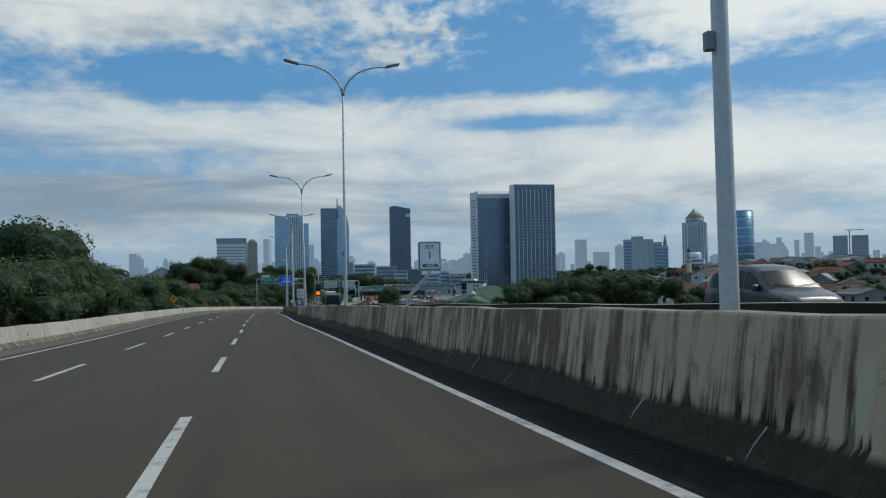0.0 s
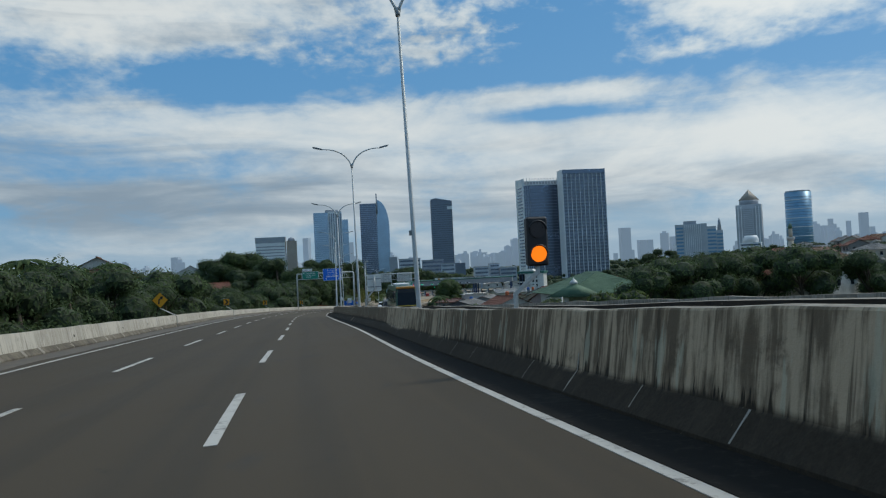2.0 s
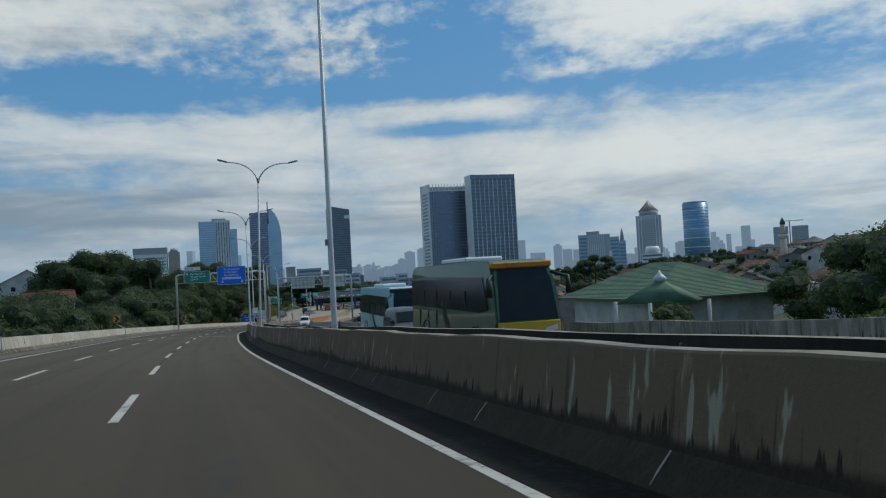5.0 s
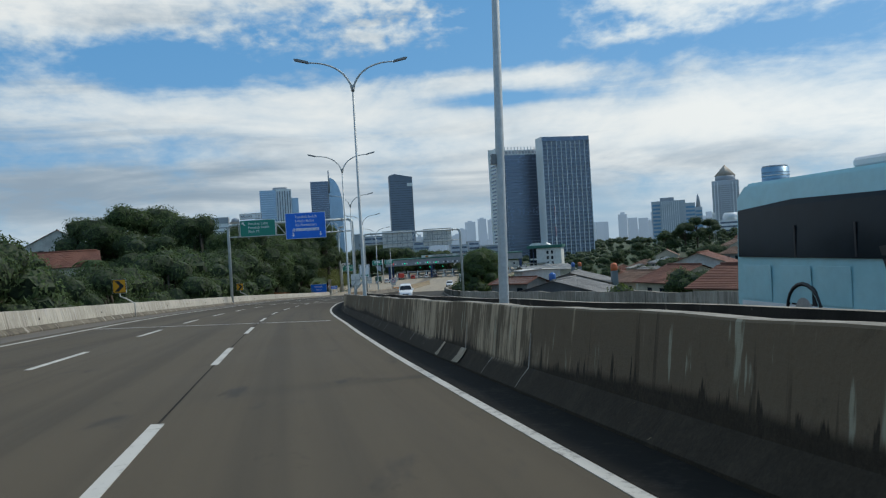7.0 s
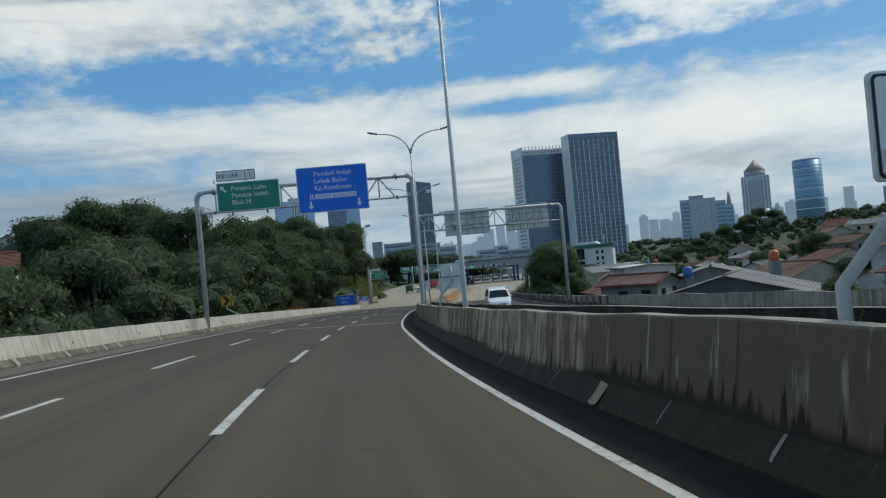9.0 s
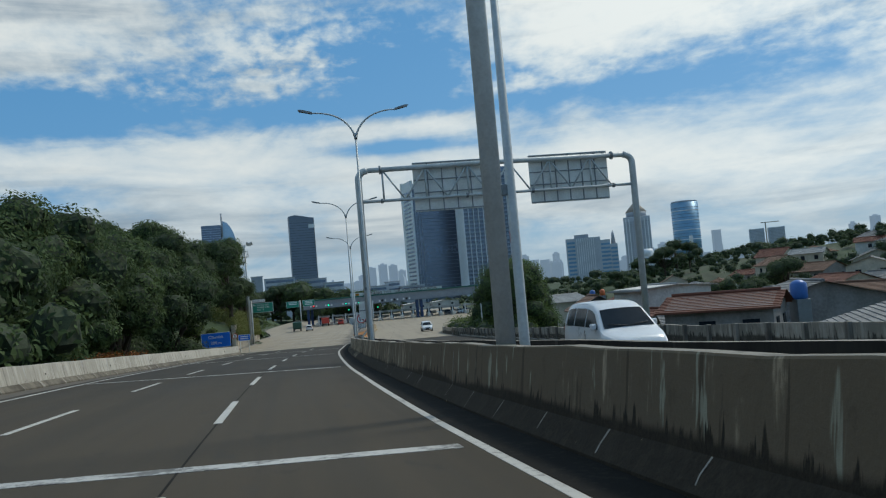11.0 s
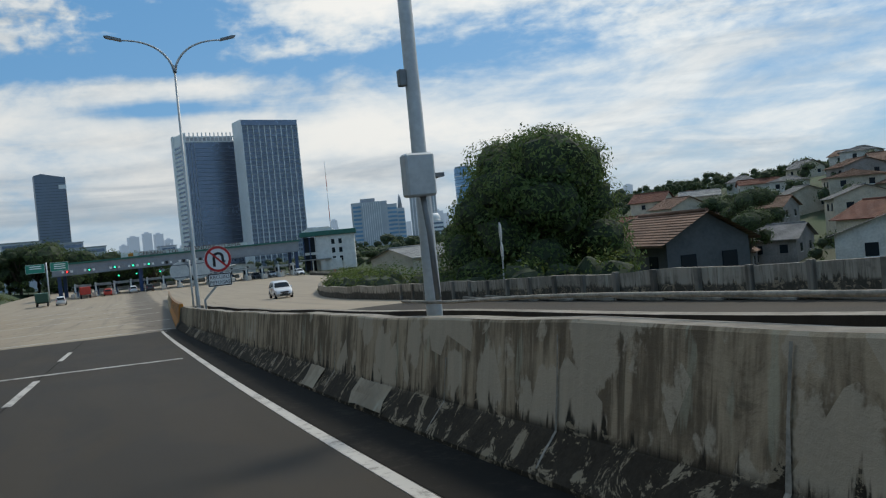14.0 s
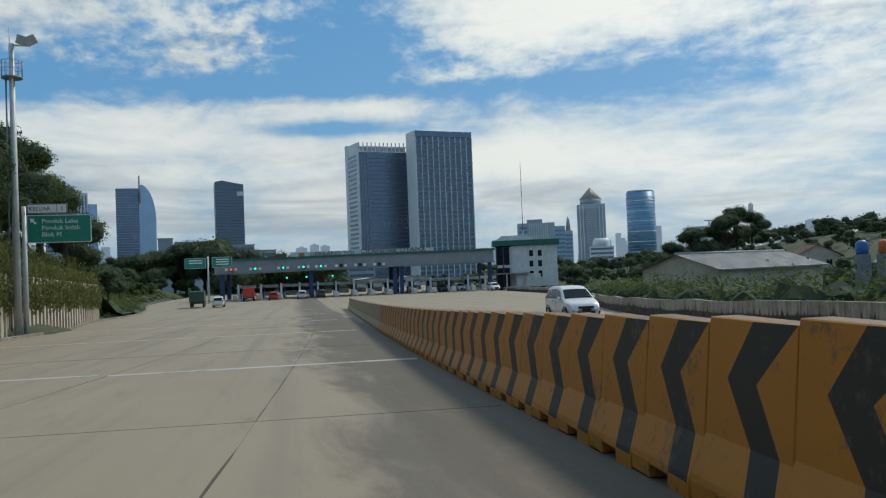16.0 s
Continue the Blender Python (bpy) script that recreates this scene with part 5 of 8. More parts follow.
# ---- toll gate ----
FASCIA = plain("ribbed grey cladding", (0.30, 0.33, 0.36), 0.55, 0.2, 0.10, 0.6)
TRIM_GREEN = plain("dark green trim", (0.02, 0.13, 0.10), 0.5, 0.0, 0.08, 1.0)
COLUMN_BLUE = plain("blue column paint", (0.022, 0.055, 0.14), 0.5, 0.0, 0.1, 1.0)
PALE_WALL = plain("pale plaster", (0.74, 0.73, 0.69), 0.8, 0.0, 0.10, 0.8)
BOOTH = plain("cream booth panel", (0.66, 0.63, 0.56), 0.6, 0.0, 0.12, 1.0)
DARK_GLASS = plain("tinted glass", (0.02, 0.026, 0.032), 0.13, 0.0, 0.1, 0.3)
DARK_GLASS.node_tree.nodes["Principled BSDF"].inputs["Specular IOR Level"].default_value = 0.15
ROOF_METAL = plain("weathered roof sheet", (0.34, 0.34, 0.33), 0.6, 0.2, 0.16, 0.7)
RED_PAINT = plain("red paint", (0.50, 0.05, 0.03), 0.45, 0.0, 0.08, 1.0)


def lamp_mat(name, col, strength):
    return material(name, lambda n, b, co: (n.feed(b.inputs["Base Color"], (*col, 1)), n.feed(b.inputs["Emission Color"], (*col, 1)), n.feed(b.inputs["Emission Strength"], strength)))


GO, HALT = lamp_mat("green signal", (0.02, 0.9, 0.45), 1.5), lamp_mat("red signal", (0.95, 0.05, 0.05), 1.5)


LETTERS = plain("weathered red letters", (0.20, 0.10, 0.09), 0.6)


def toll_gate():
    a, b = Vector((-45.5, 511.4)), Vector((13.0, 505.7))
    span = (b - a).length
    turn = math.degrees(math.atan2(b.y - a.y, b.x - a.x))
    z0 = -17.1
    t = empty("toll_canopy", pose(a.x, a.y, z0, 0, 0, turn), "long grey toll canopy with green trim, blue columns and raised lettering", "toll gate")
    lo, hi = 5.65, 8.1
    lift = lambda x: 0.5 * x / span
    bm = B()
    n = 210
    for k in range(n):
        x0 = span * k / n
        x1 = span * (k + 1) / n
        y = 0.0 if k % 2 else 0.09
        vs = [bm.verts.new(v) for v in ((x0, y, lo + lift(x0)), (x1, y, lo + lift(x1)), (x1, y, hi + lift(x1)), (x0, y, hi + lift(x0)))]
        bm.faces.new(vs)
        w = [bm.verts.new(v) for v in ((x1, 0.0, lo + lift(x1)), (x1, 0.09, lo + lift(x1)), (x1, 0.09, hi + lift(x1)), (x1, 0.0, hi + lift(x1)))]
        bm.faces.new(w)
    part("fascia", bm, FASCIA, t)
    bm = B()
    for y0, y1, c0, c1 in ((0.1, 15.0, lo + 0.1, hi - 0.1),):
        vs = [bm.verts.new((x, y, z + lift(x))) for x in (0.0, span) for y in (y0, y1) for z in (c0, c1)]
        for q in ((0, 1, 3, 2), (4, 6, 7, 5), (0, 4, 5, 1), (2, 3, 7, 6), (1, 5, 7, 3), (0, 2, 6, 4)):
            bm.faces.new([vs[i] for i in q])
    bmesh.ops.recalc_face_normals(bm, faces=bm.faces)
    part("roof", bm, FASCIA, t)
    for z, h, d in ((hi, 0.42, 0.35), (lo - 0.16, 0.18, 0.2)):
        bm = B()
        vs = [bm.verts.new((x, y, q + lift(x))) for x in (-0.3, span + 0.3) for y in (-d, 15.1) for q in (z, z + h)]
        for q in ((0, 1, 3, 2), (4, 6, 7, 5), (0, 4, 5, 1), (2, 3, 7, 6), (1, 5, 7, 3), (0, 2, 6, 4)):
            bm.faces.new([vs[i] for i in q])
        bmesh.ops.recalc_face_normals(bm, faces=bm.faces)
        part("trim", bm, TRIM_GREEN if z > 7 else STEEL_DARK, t)
    for x in (1.4, 19.6, 37.4, 38.8, 58.0):
        for y in (1.0, 13.0):
            part("column", box(B(), x - 0.42, y - 0.35, 0, x + 0.42, y + 0.35, lo + 0.3, 0.04), COLUMN_BLUE, t)
    board = part("name_board", box(B(), 15.5, 2.0, hi + 0.4, 46.0, 2.15, hi + 1.55), PALE_WALL, t, "white board behind the raised lettering")
    words("GERBANG TOL", 1.25, LETTERS, board, pose(19.5, 1.9, hi + 0.62), thick=0.05, stretch=1.15)
    words("CILANDAK UTAMA", 1.45, LETTERS, board, pose(30.2, 1.9, hi + 0.78), thick=0.05, stretch=1.12)
    part("emblem", box(B(), 17.2, 1.85, hi + 0.65, 18.4, 1.98, hi + 1.4), YELLOW, board)
    # lane signals on the fascia
    for i, x in enumerate((3.4, 8.3, 14.0, 18.2, 21.8, 26.0, 30.0, 34.0)):
        s = part("lane_signal", box(B(), x - 0.32, -0.35, lo + 0.5, x + 0.32, -0.02, lo + 1.2, 0.03), INK, t)
        part("lens", disc(B(), 0.24, -0.38, -0.35, x, lo + 0.85, 20), HALT if i == 0 else GO if i < 5 else INK, s, ("red" if i == 0 else "green" if i < 5 else "dark") + " signal lens")
        for dx in (-0.95, 0.95):
            part("lane_plate", box(B(), x + dx - 0.27, -0.2, lo + 0.55, x + dx + 0.27, -0.12, lo + 1.1), WHITE_SIGN, s)
    for i, x in enumerate((14.4, 18.6, 24.2)):
        s = part("hanging_signal", box(B(), x - 0.3, 6.0, lo - 1.6, x + 0.3, 6.2, lo - 1.0), INK, t)
        part("lens", disc(B(), 0.2, 5.96, 6.0, x, lo - 1.3, 16), GO, s, "green signal lens")
    # islands and booths
    first = None
    xs = [4.6, 9.2, 13.4, 17.2, 21.0, 24.8, 28.6, 32.2, 35.8, 41.0, 45.0, 49.0, 53.2, 57.0]
    for i, x in enumerate(xs):
        m = pose(a.x, a.y, z0, 0, 0, turn) @ pose(x, 4.0, 0)
        if first is None:
            first = empty("toll_booth", m, "cream toll booth on a concrete island with a flat roof", "toll booth", "booths under the canopy")
            part("island", prism(B(), [(-0.55, 0), (-0.55, 0.28), (0.55, 0.28), (0.55, 0)], -9.0, 9.0), PALE_WALL, first)
            part("bumper", prism(B(), [(-0.5, 0.25), (-0.42, 1.15), (0.42, 1.15), (0.5, 0.25)], -9.6, -6.6), BOOTH, first)
            cabin = part("cabin", box(B(), -0.6, -1.3, 0.28, 0.6, 1.3, 1.35, 0.03), BOOTH, first)
            part("glazing", box(B(), -0.56, -1.26, 1.35, 0.56, 1.26, 2.4), DARK_GLASS, cabin)
            part("roof", box(B(), -0.75, -1.5, 2.4, 0.75, 1.5, 2.6, 0.03), ROOF_METAL, cabin)
            for q, h in ((-2.6, 3.3), (1.9, 3.1)):
                part("portal_post", box(B(), -0.2, q - 0.2, 0.28, 0.2, q + 0.2, h, 0.02), PALE_WALL, first)
            part("lane_screen", box(B(), 0.2, 1.85, 2.35, 3.3, 1.95, 3.0, 0.02), PALE_WALL, first, "pale lane header board")
            part("lane_screen", box(B(), 0.2, 6.2, 0.5, 2.9, 6.3, 1.5, 0.02), BOOTH, first, "low pale barrier board")
            part("bollard", tube(B(), [(0.3, -5.6, 0.28), (0.3, -5.6, 1.3)], 0.1, 8), YELLOW, first)
            part("barrier_arm", box(B(), 0.55, 3.0, 1.0, 3.2, 3.06, 1.1), WHITE_SIGN, first)
            part("reader", box(B(), 0.35, -2.4, 0.28, 0.6, -2.0, 1.6, 0.02), COLUMN_BLUE, first)
        else:
            copy_thing(first, m)
    # guide signs before the gate
    g = empty("guide_sign", pose(-46.2, 498.3, -17.1, 0, 0, 2), "two green guide signs on one grey post before the gate", "road sign")
    part("post", tube(B(), [(0, 0.1, 0), (0, 0.1, 9.0)], 0.16, 10), STEEL, g)
    for cx, w, cz in ((-2.3, 3.9, 7.75), (2.6, 3.7, 7.85)):
        p = panel(g, w, 1.95, cx, cz, GREEN_SIGN, -0.05)
        for i in range(3 if cx > 0 else 2):
            part("bar", box(B(), cx - w * 0.3, -0.072, cz + 0.42 - 0.46 * i, cx + w * 0.33, -0.062, cz + 0.62 - 0.46 * i), WHITE_SIGN, p)


toll_gate()


def windows(face, w, z0, z1, cols, rows, mat, fill=(0.7, 0.6), y=-0.04, frame=None):
    """A grid of panes on the wall y = 0 of a building; returns one bmesh per column."""
    out = []
    for c in range(cols):
        bm = B()
        cw, ch = w / cols, (z1 - z0) / rows
        for r in range(rows):
            x, z = -w / 2 + cw * (c + 0.5), z0 + ch * (r + 0.5)
            box(bm, x - cw * fill[0] / 2, y, z - ch * fill[1] / 2, x + cw * fill[0] / 2, 0.05, z + ch * fill[1] / 2)
        out.append(bm)
    return out


def gate_office():
    z0 = -17.0
    t = empty("gate_office", pose(24.5, 517.5, z0, 0, 0, -19), "white two-storey gate office with a dark green roof band", "building")
    part("wall", box(B(), -3.5, 0.0, 0, 7.2, 8, 9.6, 0.05), PALE_WALL, t)
    part("glass_wing", box(B(), -7.0, 0.6, 0, -3.5, 8, 9.4), DARK_GLASS, t, "dark glazed corner wing")
    for x in (-6.9, -5.3, -3.7):
        part("mullion", box(B(), x - 0.15, 0.35, 0, x + 0.15, 0.65, 9.4), COLUMN_BLUE if x < -5 else PALE_WALL, t)
    part("floor_band", box(B(), -7.1, 0.4, 4.5, -3.5, 0.7, 5.2), PALE_WALL, t)
    part("roof", box(B(), -7.8, -0.8, 9.6, 7.8, 8.8, 10.9, 0.08), TRIM_GREEN, t, "overhanging dark green roof band")
    part("roof_cap", prism(B(), [(-7.2, 10.9), (-5.5, 12.0), (0.5, 12.0), (2.0, 10.9)], 0.2, 7), PALE_WALL, t)
    for x in (1.2, 3.2):
        for z in (2.2, 4.6, 7.0):
            w = part("window", box(B(), x - 0.45, -0.05, z, x + 0.45, 0.05, z + 1.4), DARK_GLASS, t)
            part("sill", box(B(), x - 0.55, -0.14, z - 0.12, x + 0.55, 0.05, z), PALE_WALL, w)
    part("porch", box(B(), -9.5, -3.2, 3.0, 0.5, 0.4, 3.3, 0.03), ROOF_METAL, t)
    for x in (-9.2, -4.6, 0.2):
        part("porch_column", box(B(), x - 0.15, -3.0, 0, x + 0.15, -2.7, 3.0), PALE_WALL, t)
    part("annex", box(B(), -2.5, -2.2, 0, 3.2, 0, 3.0, 0.03), PALE_WALL, t)
    m = empty("radio_mast", pose(35.6, 551, terrain(35.6, 551)), "thin red and white radio mast", "mast")
    zz = terrain(35.6, 551)
    for k in range(8):
        za, zb = (16.6 - zz) * k / 8, (16.6 - zz) * (k + 1) / 8
        part("section", tube(B(), [(0, 0, za), (0, 0, zb)], 0.16 - 0.012 * k, 6), (RED_PAINT, WHITE_SIGN)[k % 2], m)


gate_office()

# ---- towers of the skyline ----
GLASS_DARK = plain("dark blue curtain wall", (0.17, 0.22, 0.30), 0.25, 0.7, 0.10, 0.05)
GLASS_BLUE = plain("blue curtain wall", (0.17, 0.34, 0.50), 0.35, 0.25, 0.10, 0.05)
GLASS_PALE = plain("pale blue curtain wall", (0.34, 0.48, 0.62), 0.22, 0.7, 0.10, 0.05)
CLAD_WHITE = plain("white cladding", (0.80, 0.81, 0.81), 0.6, 0.0, 0.06, 0.05)
CLAD_GREY = plain("grey cladding", (0.36, 0.385, 0.42), 0.6, 0.0, 0.08, 0.05)
# slate and pale cladding are lightened to carry distance haze
CLAD_DARK = plain("slate cladding", (0.175, 0.21, 0.26), 0.4, 0.4, 0.08, 0.05)
CLAD_PALE = plain("haze-lightened stone", (0.50, 0.53, 0.57), 0.7, 0.0, 0.08, 0.05)
CLAD_TAN = plain("tan stone cladding", (0.42, 0.36, 0.30), 0.7, 0.0, 0.08, 0.05)


def tower(x, y, turn, label, base=None):
    z = terrain(x, y) - 1 if base is None else base
    return empty("tower", pose(x, y, z, 0, 0, turn), label, "tower", "towers of the skyline"), z


def twin_office():
    # slab with white vertical fins
    t, z = tower(98.5, 987.0, 10.6, "tall dark glass office slab with thin white vertical fins")
    W, D, H = 50.0, 19.0, 100.6 - z
    part("core", box(B(), 0, 0, 0, W, D, H), CLAD_DARK, t)
    part("end_wall", box(B(), -0.4, -0.3, 0, 0.2, D + 0.2, H + 0.6), CLAD_WHITE, t, "blank white end wall")
    part("end_wall", box(B(), W - 0.2, -0.3, 0, W + 0.4, D + 0.2, H + 0.6), CLAD_GREY, t)
    bays, floors = 10, 30
    for k in range(bays + 1):
        fx = W * k / bays
        part("fin", box(B(), fx - 0.28, -1.0, 2, fx + 0.28, 0.1, H - 4.5), CLAD_WHITE, t)
    for k in range(bays):
        bm = B()
        for f in range(floors):
            z0 = 4 + (H - 10) * f / floors
            for q in (0.27, 0.73):
                fx = W * (k + q) / bays
                box(bm, fx - 0.85, -0.25, z0, fx + 0.85, 0.1, z0 + 2.1)
        tagged(part("window_bay", bm, GLASS_DARK, t), kind="stuff")
        bm = B()
        for f in range(floors):
            z0 = 4 + (H - 10) * f / floors
            box(bm, W * k / bays + 0.4, -0.45, z0 + 2.2, W * (k + 1) / bays - 0.4, 0.1, z0 + 2.55)
        tagged(part("ledge", bm, CLAD_GREY, t), kind="stuff")
    part("top_band", box(B(), 0, -0.6, H - 4.2, W, 0.1, H + 0.3), GLASS_DARK, t)
    # neighbour with a striped stair side and a crown of posts
    t, z = tower(55.0, 1013.0, 10.6, "dark glass office tower with white striped flank and crown posts")
    W, D, H = 46.0, 30.0, 90.8 - z
    part("core", box(B(), 0, 0, 0, W, D, H - 3), GLASS_DARK, t)
    part("flank", box(B(), -0.6, -0.4, 0, 1.0, D, H + 4.5), CLAD_WHITE, t, "white flank with dark bands")
    bm = B()
    for f in range(28):
        z0 = 5 + (H - 8) * f / 28
        box(bm, -0.9, 2.0, z0, 0, D - 7.0, z0 + 1.5)
    tagged(part("flank_window", bm, GLASS_DARK, t), kind="stuff")
    part("stair_core", box(B(), -1.2, D - 6, 0, 2.0, D, H + 5.5), CLAD_WHITE, t)
    for fx in (3.0, 5.6, 8.2):
        part("pilaster", box(B(), fx - 0.2, -0.5, 0, fx + 0.2, 0.1, H - 4), CLAD_GREY, t)
    bm = B()
    for f in range(31):
        z0 = 3 + (H - 8) * f / 31
        box(bm, 1.0, -0.25, z0, W, 0.1, z0 + 0.45)
    tagged(part("floor_band", bm, CLAD_DARK, t), kind="stuff")
    for k in range(13):
        fx = 1.5 + (W - 3) * k / 12
        part("crown_post", box(B(), fx - 0.35, -0.4, H - 3, fx + 0.35, 0.5, H + 5.0), CLAD_WHITE, t)
    for z0 in (H - 3.2, H + 0.9):
        part("crown_rail", box(B(), 1.0, -0.5, z0, W, 0.5, z0 + 0.9), CLAD_WHITE, t)
    part("plant_room", box(B(), 2, 4, H - 3, W - 2, D - 4, H + 1.5), CLAD_GREY, t)


def banded(bm, w, d, h, floors, t=0.7, out=0.2, z0=4.0):
    for f in range(floors):
        z = z0 + (h - z0) * f / floors
        box(bm, -w / 2 - out, -out, z, w / 2 + out, d + out, z + t)
    return bm


def others():
    # dark leaning slab
    t, z = tower(-53.0, 1393.0, 6, "dark slate glass tower with a pale corner panel")
    H = 107 - z
    part("core", prism(B(), [(-17, 0), (-17, H), (-9, H + 2.0), (8, H - 1.5), (17, H - 3), (17, 0)], 0, 20), CLAD_DARK, t)
    tagged(part("floor_band", banded(B(), 33, 18, H - 6, 34, 0.5, 0.15), GLASS_DARK, t), kind="stuff")
    part("east_face", box(B(), 16.9, -0.2, 0, 17.3, 20.4, H - 3), CLAD_TAN, t)
    part("panel", box(B(), 9, -0.5, H - 17, 17.5, 0, H - 12), CLAD_WHITE, t)
    part("podium", box(B(), -20, -6, 0, 34, 24, 25), CLAD_DARK, t)
    part("podium_sign", box(B(), -12, -6.4, 17, 0, -6, 22), COLUMN_BLUE, t)
    # sail topped tower
    t, z = tower(-184.0, 1574.0, 4, "blue-grey glass tower with a curved sail and a mast")
    H = 82 - z
    rise = 120 - z
    sail = [(26, 0)] + [(27 - 24 * (1 - math.cos(a)) * 0.9, H - 6 + (rise + 12 - H) * math.sin(a)) for a in [k * math.pi / 16 for k in range(9)]] + [(3, 0)]
    part("sail", prism(B(), sail, 2, 26), GLASS_PALE, t)
    part("core", box(B(), -26, 0, 0, 4, 28, rise, 0.3), GLASS_DARK, t)
    bm = B()
    for f in range(36):
        zz = 6 + (rise - 8) * f / 36
        box(bm, -26.2, -0.2, zz, 4.2, 28.2, zz + 0.5)
    tagged(part("floor_band", bm, CLAD_GREY, t), kind="stuff")
    part("mast", tube(B(), [(5.5, 1, rise - 20), (5.5, 1, 138 - z)], 1.3, 8), CLAD_GREY, t)
    # pair of pale and white slabs
    t, z = tower(-229.0, 1370.0, 10, "pale blue glass tower beside a white ribbed slab")
    H = 93 - z
    part("glass_slab", box(B(), -29, 0, 0, -4, 24, H), GLASS_PALE, t)
    part("white_slab", box(B(), -6, -1.5, 0, 16, 22, H + 1), CLAD_WHITE, t, "white ribbed slab")
    for k in range(6):
        part("rib", box(B(), -4.5 + 3.6 * k, -2.2, 0, -3.4 + 3.6 * k, -1.4, H - 2), GLASS_DARK, t)
    part("roof_ring", box(B(), -10, 2, H, 10, 18, H + 4), CLAD_GREY, t)
    part("rear_slab", box(B(), 14, 4, 0, 26, 24, H - 12), GLASS_PALE, t)
    bm = B()
    for f in range(32):
        box(bm, -29.2, -0.2, 4 + (H - 6) * f / 32, -6, 24, 4.4 + (H - 6) * f / 32)
    tagged(part("floor_band", bm, CLAD_GREY, t), kind="stuff")
    # white block at the left
    t, z = tower(-318.0, 1350.0, 8, "broad white office block with a grey roof storey")
    H = 48 - z
    part("wall", box(B(), -30, 0, 0, 16, 20, H), CLAD_WHITE, t)
    part("roof_storey", box(B(), -30.5, -0.5, H, 16.5, 20, H + 9), CLAD_GREY, t)
    bm = B()
    for f in range(12):
        box(bm, -29, -0.3, 6 + (H - 8) * f / 12, 15, 0.1, 7.6 + (H - 8) * f / 12)
    tagged(part("window_column", bm, CLAD_GREY, t), kind="stuff")
    part("wing", box(B(), 18, 4, 0, 33, 22, H + 2), CLAD_TAN, t)
    part("wing_dome", tube(B(), [(25, 12, H + 2), (25, 12, H + 6), (25, 12, H + 8)], [6, 5, 1.5], 12), CLAD_GREY, t)
    # low broad office with bays
    t, z = tower(357.0, 1385.0, -16, "broad grey office block with white vertical ribs and stepped wing")
    H = 46 - z
    part("wall", box(B(), -37, 0, 0, 12, 24, H), CLAD_PALE, t)
    part("roof_house", box(B(), -24, 4, H, -4, 20, H + 5), CLAD_GREY, t)
    for k in range(9):
        part("rib", box(B(), -22 + 3.0 * k, -0.8, 4, -21.2 + 3.0 * k, 0, H - 1), CLAD_WHITE, t)
    for x0, x1, h, col in ((-36, -24, H, 10), (12, 26, H - 5, 9), (26, 36, H - 12, 8)):
        if x0 > 0:
            part("wing", box(B(), x0, 2, 0, x1, 24, h), CLAD_PALE, t)
        bm = B()
        for f in range(col):
            zz = 6 + (h - 8) * f / col
            box(bm, x0 + 0.5, (2 if x0 > 0 else 0) - 0.25, zz, x1 - 0.5, 3, zz + (h - 8) / col * 0.5)
        tagged(part("window_column", bm, GLASS_BLUE, t), kind="stuff")
    part("spire", tube(B(), [(31, 10, H - 12), (31, 10, H + 2), (31, 10, H + 8)], [3.5, 2.0, 0.3], 8), CLAD_GREY, t)
    # pyramid-topped tower
    t, z = tower(476.0, 1504.0, -22, "grey stone tower with a pale pyramid roof")
    H = 79 - z
    part("shaft", box(B(), -21, 0, 0, 21, 38, H, 0.5), CLAD_PALE, t)
    part("bay", box(B(), -8, -3, 0, 8, 6, H - 6), CLAD_PALE, t)
    bm = B()
    for f in range(26):
        zz = 4 + (H - 10) * f / 26
        box(bm, -20, -0.25, zz, 20, 0.1, zz + 1.7)
        box(bm, -6.5, -3.25, zz, 6.5, -2.9, zz + 1.7)
    tagged(part("window_band", bm, CLAD_GREY, t), kind="stuff")
    for x in (-17, -12, 12, 17):
        part("rib", box(B(), x - 0.8, -0.7, 0, x + 0.8, 0.1, H - 3), CLAD_WHITE, t)
    part("drum", tube(B(), [(0, 19, H), (0, 19, H + 8)], 16, 12), CLAD_GREY, t)
    part("roof", tube(B(), [(0, 19, H + 8), (0, 19, 106 - z)], [17.5, 0.4], 4), CLAD_TAN, t, "pale pyramid roof")
    t, z = tower(437.0, 1385.0, -22, "white stepped round-topped building")
    H = 12 - z
    part("wall", box(B(), -16, 0, 0, 16, 24, H), CLAD_WHITE, t)
    part("upper", tube(B(), [(0, 12, H), (0, 12, H + 6), (0, 12, H + 11)], [12, 12, 9], 16), CLAD_WHITE, t)
    bm = B()
    for f in range(4):
        box(bm, -15, -0.3, H - 5 - 6 * f, 15, 0.1, H - 2.4 - 6 * f)
    tagged(part("window_column", bm, GLASS_DARK, t), kind="stuff")
    # round blue tower
    t, z = tower(574.0, 1535.0, 0, "rounded bright blue glass tower with pale floor lines")
    H = 98 - z
    part("shaft", tube(B(), [(0, 0, 0), (0, 0, H)], 22, 40), GLASS_BLUE, t)
    for f in range(20):
        zz = 6 + (H - 10) * f / 20
        part("floor_line", tube(B(), [(0, 0, zz), (0, 0, zz + (1.3 if f % 3 == 0 else 0.7))], 22.3, 40), CLAD_WHITE if f % 3 == 0 else GLASS_PALE, t)
    part("roof_rim", tube(B(), [(0, 0, H), (0, 0, H + 2.5)], 20.5, 40), CLAD_GREY, t)
    # twin blocks under construction
    t, z = tower(1175.0, 2322.0, -26, "pair of unfinished grey apartment blocks with a crane")
    H = 78 - z
